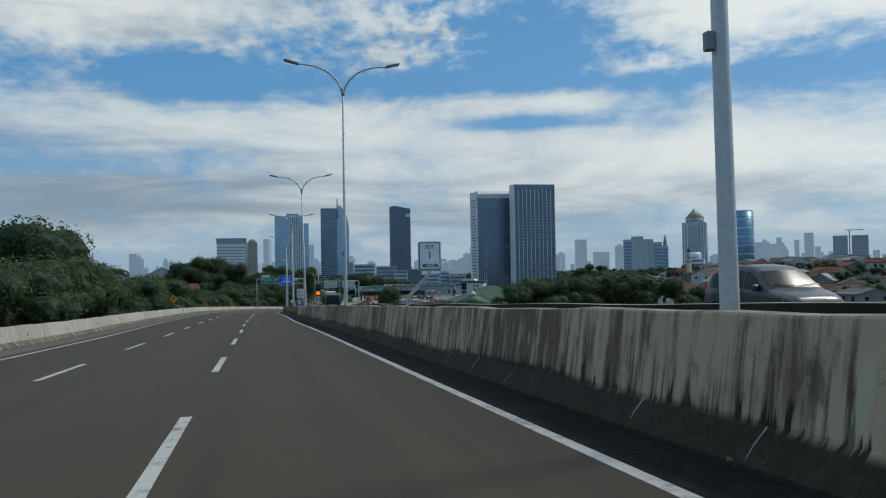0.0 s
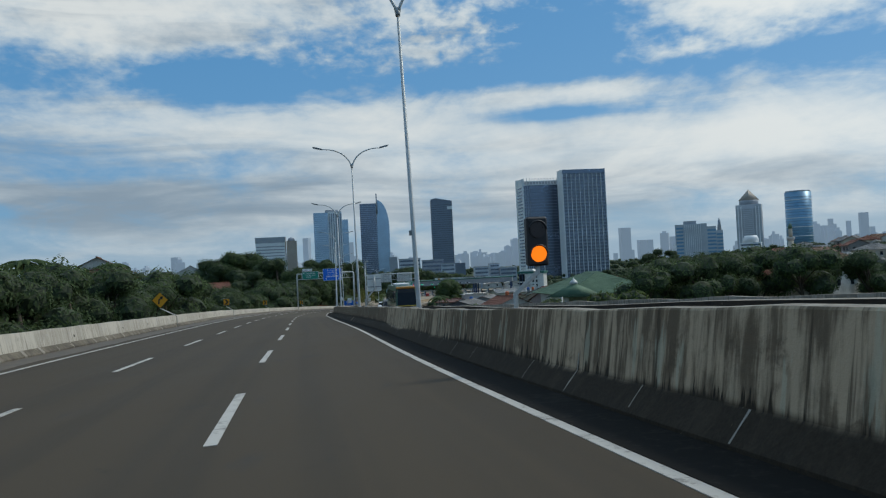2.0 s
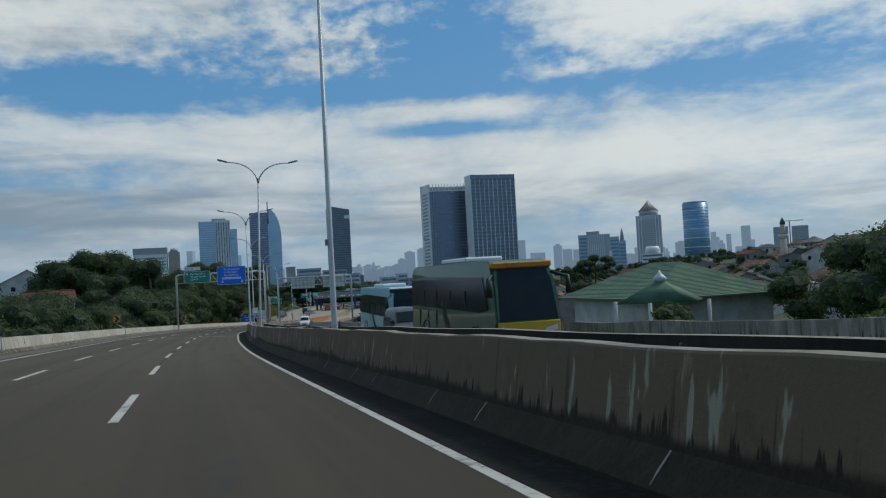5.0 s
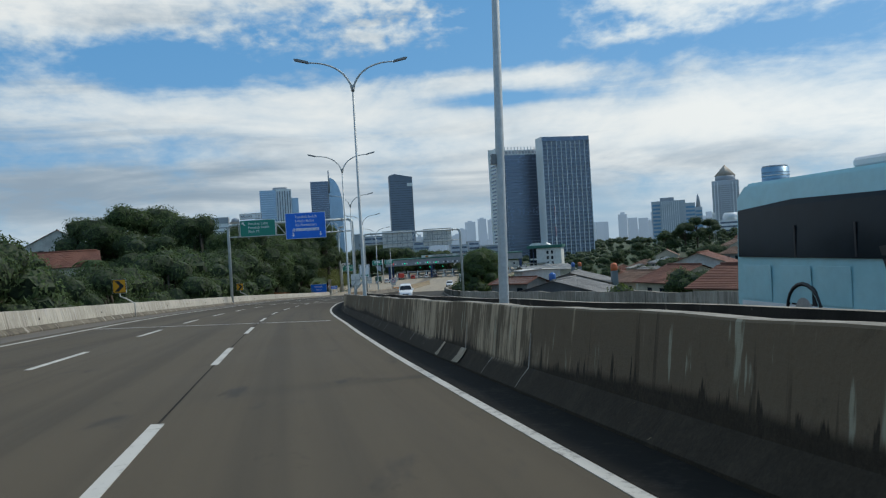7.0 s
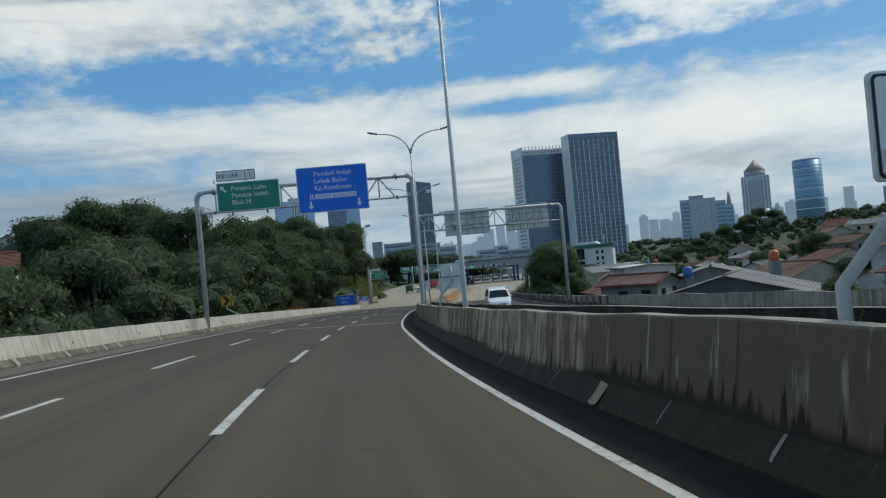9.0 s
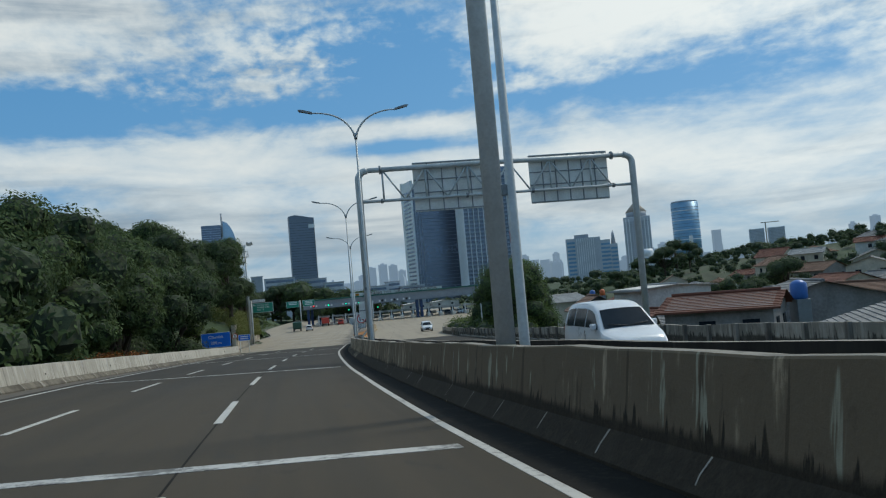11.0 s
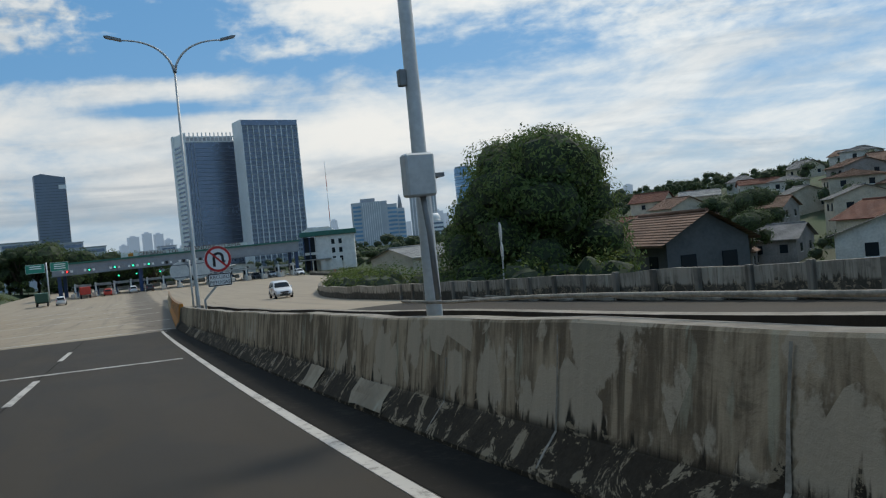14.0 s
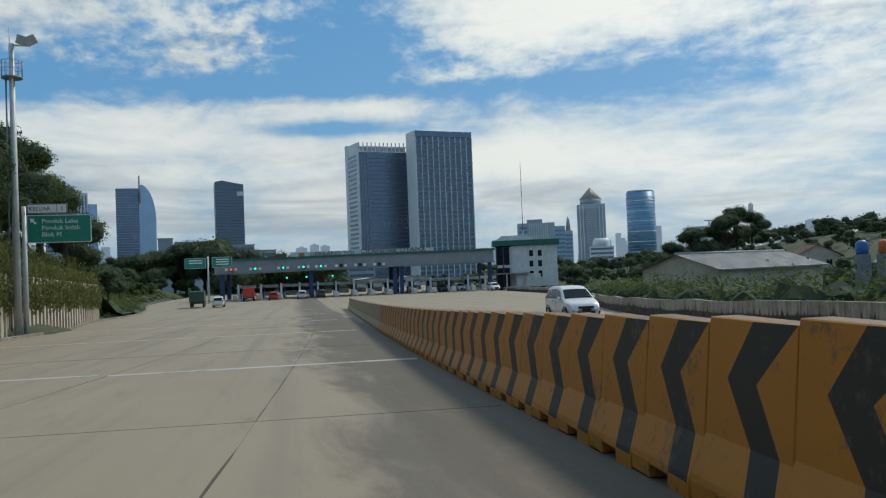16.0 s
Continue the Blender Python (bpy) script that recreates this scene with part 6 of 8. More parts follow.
    for x0, x1 in ((-44, -6), (4, 46)):
        part("block", box(B(), x0, 0, 0, x1, 30, H), CLAD_PALE, t)
        bm = B()
        for f in range(24):
            box(bm, x0 + 1, -0.5, 4 + (H - 5) * f / 24, x1 - 1, 0, 5.6 + (H - 5) * f / 24)
        tagged(part("window_column", bm, CLAD_GREY, t), kind="stuff")
    part("crane_mast", box(B(), -3, 2, 0, 0, 5, H + 16), CLAD_TAN, t)
    part("crane_jib", box(B(), -14, 2, H + 14, 34, 4, H + 16), CLAD_TAN, t)


twin_office()
others()


def mid_rise_blocks():
    """Low office blocks beyond the toll gate."""
    for x, y, w, d, top, wallm, rows in ((-77, 770, 7, 12, 8.6, CLAD_GREY, 0), (-63, 772, 19, 14, 6.6, CLAD_PALE, 5), (-43, 778, 19, 14, 4.6, CLAD_GREY, 4), (-29, 764, 12, 10, 1.0, CLAD_PALE, 3), (0, 790, 13, 12, -3.4, CLAD_PALE, 3), (12, 800, 9, 12, -1.2, CLAD_PALE, 4), (24, 790, 15, 12, -5.0, CLAD_GREY, 3)):
        z = terrain(x, y) - 1
        t = empty("office_block", pose(x, y, z, 0, 0, 4), "hazy mid-rise office block with a flat roof and window bands", "building", "mid-rise blocks beyond the gate")
        h = top - z
        part("body", box(B(), -w / 2, 0, 0, w / 2, d, h), wallm, t)
        part("parapet", box(B(), -w / 2 - 0.3, -0.3, h, w / 2 + 0.3, d + 0.3, h + 0.4), CLAD_GREY if wallm is CLAD_PALE else CLAD_PALE, t)
        for i in range(rows):
            part("window_band", box(B(), -w / 2 + 0.8, -0.08, h - 2.6 - i * 3.4, w / 2 - 0.8, 0.05, h - 1.1 - i * 3.4), GLASS_DARK, t)


mid_rise_blocks()


def far_skyline():
    """Small far blocks of the city, as one backdrop."""
    # distance haze is put into the blue-grey colour and a faint glow
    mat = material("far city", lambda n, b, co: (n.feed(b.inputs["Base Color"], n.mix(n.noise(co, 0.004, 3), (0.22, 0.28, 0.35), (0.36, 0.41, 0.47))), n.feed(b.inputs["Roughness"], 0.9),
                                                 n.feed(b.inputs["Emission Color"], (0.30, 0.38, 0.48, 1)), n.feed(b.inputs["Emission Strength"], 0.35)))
    rnd = random.Random(11)
    bm = B()
    for k in range(300):
        az = radians(rnd.uniform(-32, 52))
        d = rnd.uniform(2900, 4200)
        x, y = -20 + d * math.sin(az), 150 + d * math.cos(az)
        w, dep = rnd.uniform(13, 38), rnd.uniform(14, 34)
        cl = 0.5 + 0.5 * math.sin(math.degrees(az) * 0.55 + 1.0)
        h = rnd.uniform(30, 70) + (95 if math.degrees(az) > 6.5 or math.degrees(az) < -6 else 6) * cl * rnd.random() ** 2
        m = pose(x, y, PLAZA_Z - 1, 0, 0, rnd.uniform(-30, 30))
        box(bm, -w / 2, -dep / 2, 0, w / 2, dep / 2, h, 0, m)
        if rnd.random() < 0.4:
            box(bm, -w / 4, -dep / 4, h, w / 4, dep / 4, h + rnd.uniform(4, 14), 0, m)
    # a cluster of taller blocks over the toll gate
    for az, w, h in ((2.9, 34, 62), (3.25, 26, 84), (3.85, 38, 112), (4.70, 30, 122), (5.40, 30, 116), (6.0, 26, 92), (2.2, 46, 55), (0.9, 44, 66), (-0.2, 50, 58)):
        m = pose(-40 + 3300 * math.sin(radians(az)), 264 + 3300 * math.cos(radians(az)), PLAZA_Z - 1, 0, 0, 12)
        box(bm, -w / 2, -12, 0, w / 2, 12, h, 0, m)
        box(bm, -w / 4, -6, h, w / 5, 6, h + 5, 0, m)
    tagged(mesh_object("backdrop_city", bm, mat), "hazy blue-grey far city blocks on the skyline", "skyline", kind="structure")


far_skyline()

# ---- trees ----
BARK = plain("bark", (0.09, 0.07, 0.05), 0.9, 0.0, 0.2, 3.0)
# the cores' dark colour stands in for shade between the leaves
CORE_SHADE = plain("shaded crown core", (0.046, 0.064, 0.032), 0.9, 0.0, 0.3, 2.0)
LEAVES = [leaf_mat("dark leaves", (0.034, 0.054, 0.025), (0.104, 0.148, 0.062)),
          leaf_mat("mid leaves", (0.038, 0.064, 0.027), (0.122, 0.172, 0.066)),
          leaf_mat("fresh leaves", (0.038, 0.068, 0.017), (0.145, 0.190, 0.050))]


def leaf_cloud(lobes, count, size, rnd, droop=0.0):
    """Many small leaf cards spread over and inside lobes (centre, radii), as vertex and face lists."""
    vs, fs = [], []
    weights = [r[0] * r[1] + r[1] * r[2] + r[0] * r[2] for _, r in lobes]
    for _ in range(count):
        (cx, cy, cz), (rx, ry, rz) = rnd.choices(lobes, weights)[0]
        d = Vector((rnd.gauss(0, 1), rnd.gauss(0, 1), rnd.gauss(0, 1))).normalized()
        k = (0.35 + 0.65 * rnd.random() ** 0.4) * (1 + 0.22 * noise.noise(Vector((d.x * 2.2 + cx, d.y * 2.2 + cy, d.z * 2.2 + cz))) + 0.12 * noise.noise(d * 6 + Vector((cx, cy, cz))))
        p = Vector((cx + d.x * rx * k, cy + d.y * ry * k, cz + d.z * rz * k))
        n = (d + Vector((rnd.gauss(0, 0.36), rnd.gauss(0, 0.36), rnd.gauss(0.3, 0.36)))).normalized()
        a = n.orthogonal().normalized()
        a = (Matrix.Rotation(rnd.uniform(0, 6.28), 3, n) @ a)
        b = n.cross(a)
        s = size * rnd.uniform(0.6, 1.35)
        i = len(vs)
        tip = Vector((0, 0, -droop * s))
        vs += [p - a * s * 0.55, p + b * s * 0.26 + tip * 0.3, p + a * s * 0.55 + tip, p - b * s * 0.26 + tip * 0.3]
        fs.append((i, i + 1, i + 2, i + 3))
    return vs, fs


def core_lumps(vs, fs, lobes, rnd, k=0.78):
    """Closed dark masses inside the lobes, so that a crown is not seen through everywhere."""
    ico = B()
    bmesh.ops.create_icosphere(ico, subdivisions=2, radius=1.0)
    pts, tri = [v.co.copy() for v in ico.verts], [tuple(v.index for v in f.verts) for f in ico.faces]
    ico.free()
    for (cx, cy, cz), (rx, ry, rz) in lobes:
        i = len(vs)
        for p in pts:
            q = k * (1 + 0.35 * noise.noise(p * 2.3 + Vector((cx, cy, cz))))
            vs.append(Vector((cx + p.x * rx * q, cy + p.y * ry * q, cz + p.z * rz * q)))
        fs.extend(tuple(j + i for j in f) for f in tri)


def leaf_mesh(name, vs, fs, mat, parent=None):
    me = bpy.data.meshes.new(name)
    me.from_pydata([tuple(v) for v in vs], [], fs)
    me.materials.append(mat)
    me.materials.append(CORE_SHADE)
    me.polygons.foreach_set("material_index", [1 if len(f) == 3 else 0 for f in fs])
    ob = new(name, me)
    if parent is not None:
        ob.parent = parent
    return ob


def make_tree(h, w, seed, mat, leaves=2300, size=0.5, label="broad leafy green tree", m=None, low=0.28, dome=0):
    """A tree h high and w wide: trunk with limbs, crown of leaf cards in uneven lobes."""
    rnd = random.Random(seed)
    t = empty("tree", m or Matrix(), label, "tree", "trees by the road")
    bm = B()
    tube(bm, [(0, 0, -1.5), (0.05 * w, 0.02 * w, h * 0.25), (0.02 * w, 0.05 * w, h * 0.5), (0, 0, h * 0.8)], [h * 0.03, h * 0.024, h * 0.016, h * 0.005], 8)
    lobes = []
    for k in range(11):
        a = k * 2.4 + rnd.uniform(-0.4, 0.4)
        q = rnd.uniform(0.18, 0.36) * w * (0.4 if k > 8 else 1)
        z = h * (low + 0.16 + (0.92 - low - 0.26) * ((k * 0.37 + rnd.uniform(0, 0.3)) % 1.0)) if k <= 8 else h * rnd.uniform(0.74, 0.84)
        r = w * rnd.uniform(0.15, 0.24)
        c = (q * math.cos(a), q * math.sin(a), z)
        lobes.append((c, (r, r, r * rnd.uniform(0.65, 0.9))))
        tube(bm, [(0.02 * w, 0.02 * w, h * rnd.uniform(0.22, 0.5)), (c[0] * 0.6, c[1] * 0.6, z * 0.85), c], [h * 0.012, h * 0.008, h * 0.003], 6)
    for k in range(dome):
        # round full crown down to the ground
        up = (k + 0.5) / dome
        a = k * 2.39996
        q = w * 0.36 * math.sqrt(1 - up * up) * rnd.uniform(0.85, 1.1)
        r = w * rnd.uniform(0.12, 0.17)
        lobes.append(((q * math.cos(a), q * math.sin(a), h * (low + 0.08 + (0.78 - low) * up)), (r, r, r * rnd.uniform(0.75, 0.95))))
    part("trunk", bm, BARK, t)
    vs, fs = leaf_cloud(lobes, leaves, size, rnd, 0.3)
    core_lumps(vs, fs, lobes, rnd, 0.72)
    leaf_mesh("crown", vs, fs, mat, t)
    return t


def palm(h, seed, m=None):
    rnd = random.Random(seed)
    t = empty("palm_tree", m or Matrix(), "slender palm with drooping fronds", "palm", "palms by the road")
    part("trunk", tube(B(), [(0, 0, -1), (0.2, 0, h * 0.5), (0.1, 0.1, h)], [0.2, 0.15, 0.1], 8), BARK, t)
    for k in range(15):
        a, el = k * 2.4, rnd.uniform(-0.1, 1.0)
        bm = B()
        last = None
        for j in range(8):
            u = j / 7
            r = 2.6 * u
            p = Vector((0.1 + math.cos(a) * r * math.cos(el * (1 - u)), 0.1 + math.sin(a) * r * math.cos(el * (1 - u)), h + 1.5 * math.sin(el) * u - 1.7 * u * u))
            side = Vector((-math.sin(a), math.cos(a), 0)) * (0.42 * math.sin(math.pi * min(1, u + 0.12)) + 0.03)
            row = [bm.verts.new(p - side - Vector((0, 0, 0.25 * u))), bm.verts.new(p), bm.verts.new(p + side - Vector((0, 0, 0.25 * u)))]
            if last:
                bm.faces.new((last[0], last[1], row[1], row[0])), bm.faces.new((last[1], last[2], row[2], row[1]))
            last = row
        part("frond", bm, LEAVES[1], t)
    return t


# models to copy from: a woodland row on the left and single trees elsewhere
KINDS = []
_home = {}


def plant(kind, x, y, scale=1.0, sink=0.0, squash=1.0, z=None):
    """Sets the model the first time it is used, a copy after that."""
    rnd = random.Random(int(x * 13 + y * 7))
    zz = terrain(x, y) if z is None else z
    m = pose(x, y, zz - sink, 0, 0, rnd.uniform(0, 360))
    src = KINDS[kind]
    if kind not in _home:
        _home[kind] = True
        src.matrix_world = m
        src.scale = (scale, scale, scale * squash)
        return src
    ob = copy_thing(src, m)
    ob.scale = (scale, scale, scale * squash)
    return ob


KINDS.append(make_tree(10.0, 9.0, 1, LEAVES[0], 7600, 0.25, "broad dark green tree with dense foliage"))
KINDS.append(make_tree(11.0, 7.5, 2, LEAVES[0], 7600, 0.25, "tall dark green tree with uneven crown"))
KINDS.append(make_tree(8.0, 8.0, 3, LEAVES[1], 5000, 0.28, "spreading tree with mid green leaves"))
KINDS.append(make_tree(5.0, 5.5, 4, LEAVES[2], 2600, 0.28, "low tree with fresh green leaves", low=0.1))
KINDS.append(palm(9.0, 5))
KINDS.append(make_tree(14.0, 10.5, 31, LEAVES[0], 17000, 0.27, "tall broad dark green tree with dense foliage", low=0.12))
KINDS.append(make_tree(15.0, 9.5, 32, LEAVES[1], 17000, 0.27, "tall tree with mid green leaves and uneven crown", low=0.12))


def left_wood():
    rnd = random.Random(21)
    # two uneven rows behind the parapet; height follows what stands there
    rows = [(24, 62, 5.5, -19, 0.62), (62, 118, 5.5, -19, 0.66), (118, 150, 6.0, -26, 0.62), (150, 192, 5.0, -23, 0.85), (192, 206, 4.5, -21, 0.74), (206, 246, 4.8, -20, 0.5), (250, 266, 4.6, -21, 0.85), (266, 284, 4.6, -20, 0.90), (284, 300, 5.5, -20, 1.10), (300, 331, 5.2, -19.5, 1.68), (331, 343, 4.6, -24.5, 1.9)]
    for s0, s1, step, l0, k in rows:
        s = s0
        while s < s1:
            for row in (0,) if 244 < s < 272 else (0, 1):
                l = l0 - row * (9 if k < 1.3 else 5.5) + rnd.uniform(-2.5, 2.5)
                p = on_road(s + rnd.uniform(-1.5, 1.5), l)
                g = terrain(p.x, p.y)
                want = (7.0 + row * 0.8) * k + (p.z - g)
                kind = (rnd.choice((0, 0, 1, 2)) if s > 40 else 0) if want < 13 else rnd.choice((5, 6))
                full = {0: 9.3, 1: 10.3, 2: 7.5, 5: 13.0, 6: 14.0}[kind]
                sc = min(max(want / full * rnd.uniform(0.85, 1.1), 0.6), 2.1)
                plant(kind, p.x, p.y, sc)
            s += step * rnd.uniform(0.8, 1.25)
    for s, l, sc in ((128, -24, 1.0), (133, -30, 1.1), (139, -33, 1.0), (182, -34, 1.25), (186, -36, 1.15), (300, -32, 1.3)):
        p = on_road(s, l)
        plant(4, p.x, p.y, sc)
    for s, l, sc in ((36, -15.2, 1.1), (118, -16, 0.9), (126, -16.5, 1.0), (163, -16.5, 0.9), (176, -17, 1.0), (190, -16, 0.9), (204, -16.2, 1.0), (222, -15.8, 0.9), (240, -15.6, 1.0), (252, -15.5, 0.9), (268, -15.2, 0.9), (281, -14.6, 0.85)):
        p = on_road(s, l)
        plant(3, p.x, p.y, sc)
    # tall clump by the gabled house
    for x, y, k, top in ((-97, 321, 5, 6.0), (-91.5, 324, 6, 8.2), (-86, 328, 5, 8.0), (-81, 325, 6, 6.6), (-75, 322, 5, 5.4)):
        plant(k, x, y, (top - terrain(x, y)) / (13.0 if k == 5 else 14.0))
    plant(0, -65.0, 220.5, 0.95)
    plant(2, -70.5, 231, 1.15)
    plant(4, -75.5, 268, 1.0)
    plant(0, -87, 316, 1.75)
    plant(1, -81, 315, 1.5)
    # the last of the wood, above and behind the blue boards
    for x, y, k, top in ((-58.5, 336, 5, 1.6), (-61.5, 341, 6, 3.4), (-59.0, 353, 5, 1.8), (-62, 349, 5, 4.2), (-66.5, 345, 6, 4.5)):
        plant(k, x, y, (top - terrain(x, y)) / (13.0 if k == 5 else 14.0))
    for x, y, sc in ((-60.5, 347.5, 0.75), (-57.2, 348.5, 0.7), (-55.0, 350.0, 0.6), (-63, 343.5, 0.8)):
        plant(3, x, y, sc)
    # near giant before the first bend
    for s, l, sc in ((72, -20.5, 1.40), (80, -20.2, 1.15), (89, -20, 1.0)):
        p = on_road(s, l)
        plant(0, p.x, p.y, sc)
    # behind the retaining wall at the plaza
    for x, y, k, sc, z in ((-58.6, 404, 5, 0.90, -11.0), (-57.4, 413, 6, 0.86, -11.4), (-57.0, 421, 0, 1.0, -11.8), (-62, 411, 5, 0.62, -10.2), (-60, 421, 6, 0.55, -10.8), (-66, 402, 5, 0.6, -9.5), (-57.5, 429, 0, 0.75, -13.0), (-56.8, 386, 3, 0.7, -11.0)):
        plant(k, x, y, sc, z=z)
    for x, y, k, sc in ((-58.0, 370, 5, 1.12), (-55.3, 373, 1, 1.22), (-56.6, 379, 6, 1.10), (-58.4, 388, 5, 1.0)):
        plant(k, x, y, sc, z=-11.6)
    # belt of trees beyond the toll gate, below the mid-rise blocks
    for x, y, k, top in ((-84, 598, 0, -5.5), (-78, 606, 1, -4.0), (-72, 600, 0, -4.6), (-66, 596, 2, -4.2), (-61, 604, 0, -2.4), (-57, 598, 1, -0.6), (-52, 601, 0, -0.2), (-47, 598, 2, -1.6), (-43, 604, 0, -3.2), (-38, 600, 2, -5.0), (-33, 602, 0, -5.8), (-27, 600, 2, -6.2), (-21, 604, 0, -7.2), (-15, 600, 2, -8.0)):
        g = terrain(x, y)
        plant(k, x, y, (top - g + 2.5) / {0: 9.3, 1: 10.3, 2: 7.5}[k], sink=2.5)
        plant(3, x + 2.5, y - 7, 0.95)
    rnd2 = random.Random(61)
    for s in range(436, 566, 9):
        for row in (0, 1, 2):
            p = on_road(s + rnd2.uniform(-3, 3), plaza_left(s) - 6 - 6.5 * row + rnd2.uniform(-2, 2), 1.2 + row)
            plant(rnd2.choice((0, 2, 2)) if row else rnd2.choice((3, 3, 2)), p.x, p.y, rnd2.uniform(0.6, 0.85) if row else rnd2.uniform(0.55, 0.85), z=p.z)
    for s, l, k, sc in ((352, -27, 5, 0.9), (362, -24, 5, 0.75)):
        p = on_road(s, l)
        plant(k, p.x, p.y, sc, z=p.z + 0.4)


left_wood()


def right_trees():
    big = make_tree(10.7, 12.2, 40, leaf_mat("sunlit leaves", (0.048, 0.086, 0.030), (0.155, 0.215, 0.075)), 62000, 0.21, "large round bright green tree behind the parapet", pose(-17.3, 334.5, -15.6), low=0.04, dome=30)
    for x, y, k, sc in ((-22.2, 338.4, 0, 0.56), (-12.6, 331.5, 2, 0.5), (-24.5, 341.5, 3, 0.9), (-20.5, 346, 3, 0.9), (-14, 341, 3, 1.0), (-8, 338, 3, 1.1), (-18, 352, 3, 0.8), (-14, 360, 3, 0.7), (-10, 367, 3, 0.8), (-9, 378, 3, 0.7), (-7, 388, 3, 0.75), (-3, 396, 3, 0.8), (4, 400, 3, 0.9), (10, 396, 3, 1.0), (16, 392, 3, 1.0), (1, 386, 3, 0.8), (8, 384, 3, 0.9),
                        (29.1, 186, 0, 1.25), (24, 180, 2, 1.35), (34, 190, 0, 1.25), (20, 172, 2, 1.35), (38, 182, 2, 1.5), (16, 165, 2, 1.2), (30, 172, 0, 1.15), (44, 176, 0, 1.25), (33, 178, 2, 1.4), (25, 168, 2, 1.3), (40, 170, 2, 1.4), (12, 158, 3, 1.3), (25, 196, 2, 1.0), (50, 170, 0, 1.1), (58, 180, 2, 1.1), (7, 152, 3, 1.3), (66, 172, 0, 1.0), (74, 186, 2, 1.0),
                        (-14.4, 178.6, 4, 0.75), (98, 552, 0, 1.5), (106, 558, 1, 1.5), (114, 561, 0, 1.4), (90, 556, 2, 1.5), (3, 178, 3, 1.2), (-3, 230, 3, 1.1), (-8, 243, 3, 1.1), (-4, 262, 3, 1.0), (0, 248, 2, 0.8), (6, 266, 2, 0.8), (18, 300, 2, 0.9), (4, 320, 2, 0.8), (22, 340, 0, 0.8), (10, 352, 2, 0.8), (35, 372, 0, 0.9), (52, 388, 0, 1.1), (44, 398, 2, 1.0), (60, 404, 0, 1.0), (30, 420, 2, 0.9), (20, 430, 2, 0.8), (24, 452, 0, 0.8), (34, 470, 2, 0.9), (45, 490, 0, 0.9), (55, 512, 0, 1.0), (64, 496, 2, 1.0), (42, 530, 0, 0.9), (70, 530, 0, 1.1), (30, 485, 3, 1.2), (18, 470, 3, 1.2), (12, 448, 3, 1.2), (6, 430, 3, 1.1), (0, 418, 3, 1.0)):
        plant(k, x, y, sc)
    rnd = random.Random(8)
    vs, fs = [], []
    for _ in range(760):
        x = rnd.uniform(8, 260)
        y = rnd.uniform(200, 600)
        if x < 0.12 * (y - 100):
            continue
        k = rnd.uniform(0.45, 0.85)
        z = terrain(x, y)
        lobes = []
        for _ in range(5):
            a, q, r = rnd.uniform(0, 6.28), rnd.uniform(0.5, 2.6) * k, rnd.uniform(1.6, 2.6) * k
            lobes.append(((x + q * math.cos(a), y + q * math.sin(a), z + rnd.uniform(3.0, 6.4) * k), (r, r, r * 0.8)))
        v, f = leaf_cloud(lobes, 300, 0.62 * k, rnd, 0.3)
        core_lumps(v, f, lobes, rnd, 0.6)
        i = len(vs)
        vs += v
        fs += [tuple(j + i for j in g) for g in f]
    tagged(leaf_mesh("hillside_woods", vs, fs, LEAVES[0]), "dark green woods scattered over the hillside houses", "trees", kind="stuff")


right_trees()


def far_woods():
    """Belts of distant trees and the scrub of the plain, nobody could count them."""
    rnd = random.Random(5)
    vs, fs = [], []
    def add(x, y, r, count, size):
        z = terrain(x, y)
        lobes = []
        for _ in range(3):
            q = r * rnd.uniform(0.45, 0.75)
            lobes.append(((x + rnd.uniform(-0.8, 0.8) * r, y + rnd.uniform(-0.8, 0.8) * r, z + r * rnd.uniform(0.45, 1.0)), (q, q, q * rnd.uniform(0.6, 0.95))))
        a, b = leaf_cloud(lobes, count, size, rnd)
        core_lumps(a, b, lobes, rnd, 0.66)
        k = len(vs)
        vs.extend(a)
        fs.extend(tuple(i + k for i in f) for f in b)
    for _ in range(900):
        az, d = radians(rnd.uniform(-38, 52)), rnd.uniform(330, 900)
        x, y = -25 + d * math.sin(az), 250 + d * math.cos(az)
        if -80 < x < 40 and y < 640:
            continue
        add(x, y, rnd.uniform(3, 5.4), 150, 0.8)
    for _ in range(700):
        az, d = radians(rnd.uniform(-40, 55)), rnd.uniform(900, 2300)
        add(-25 + d * math.sin(az), 200 + d * math.cos(az), rnd.uniform(6, 11), 110, 2.0)
    tagged(leaf_mesh("far_woods", vs, fs, LEAVES[0]), "distant dark green belts of trees over the plain", "trees", kind="stuff")


far_woods()


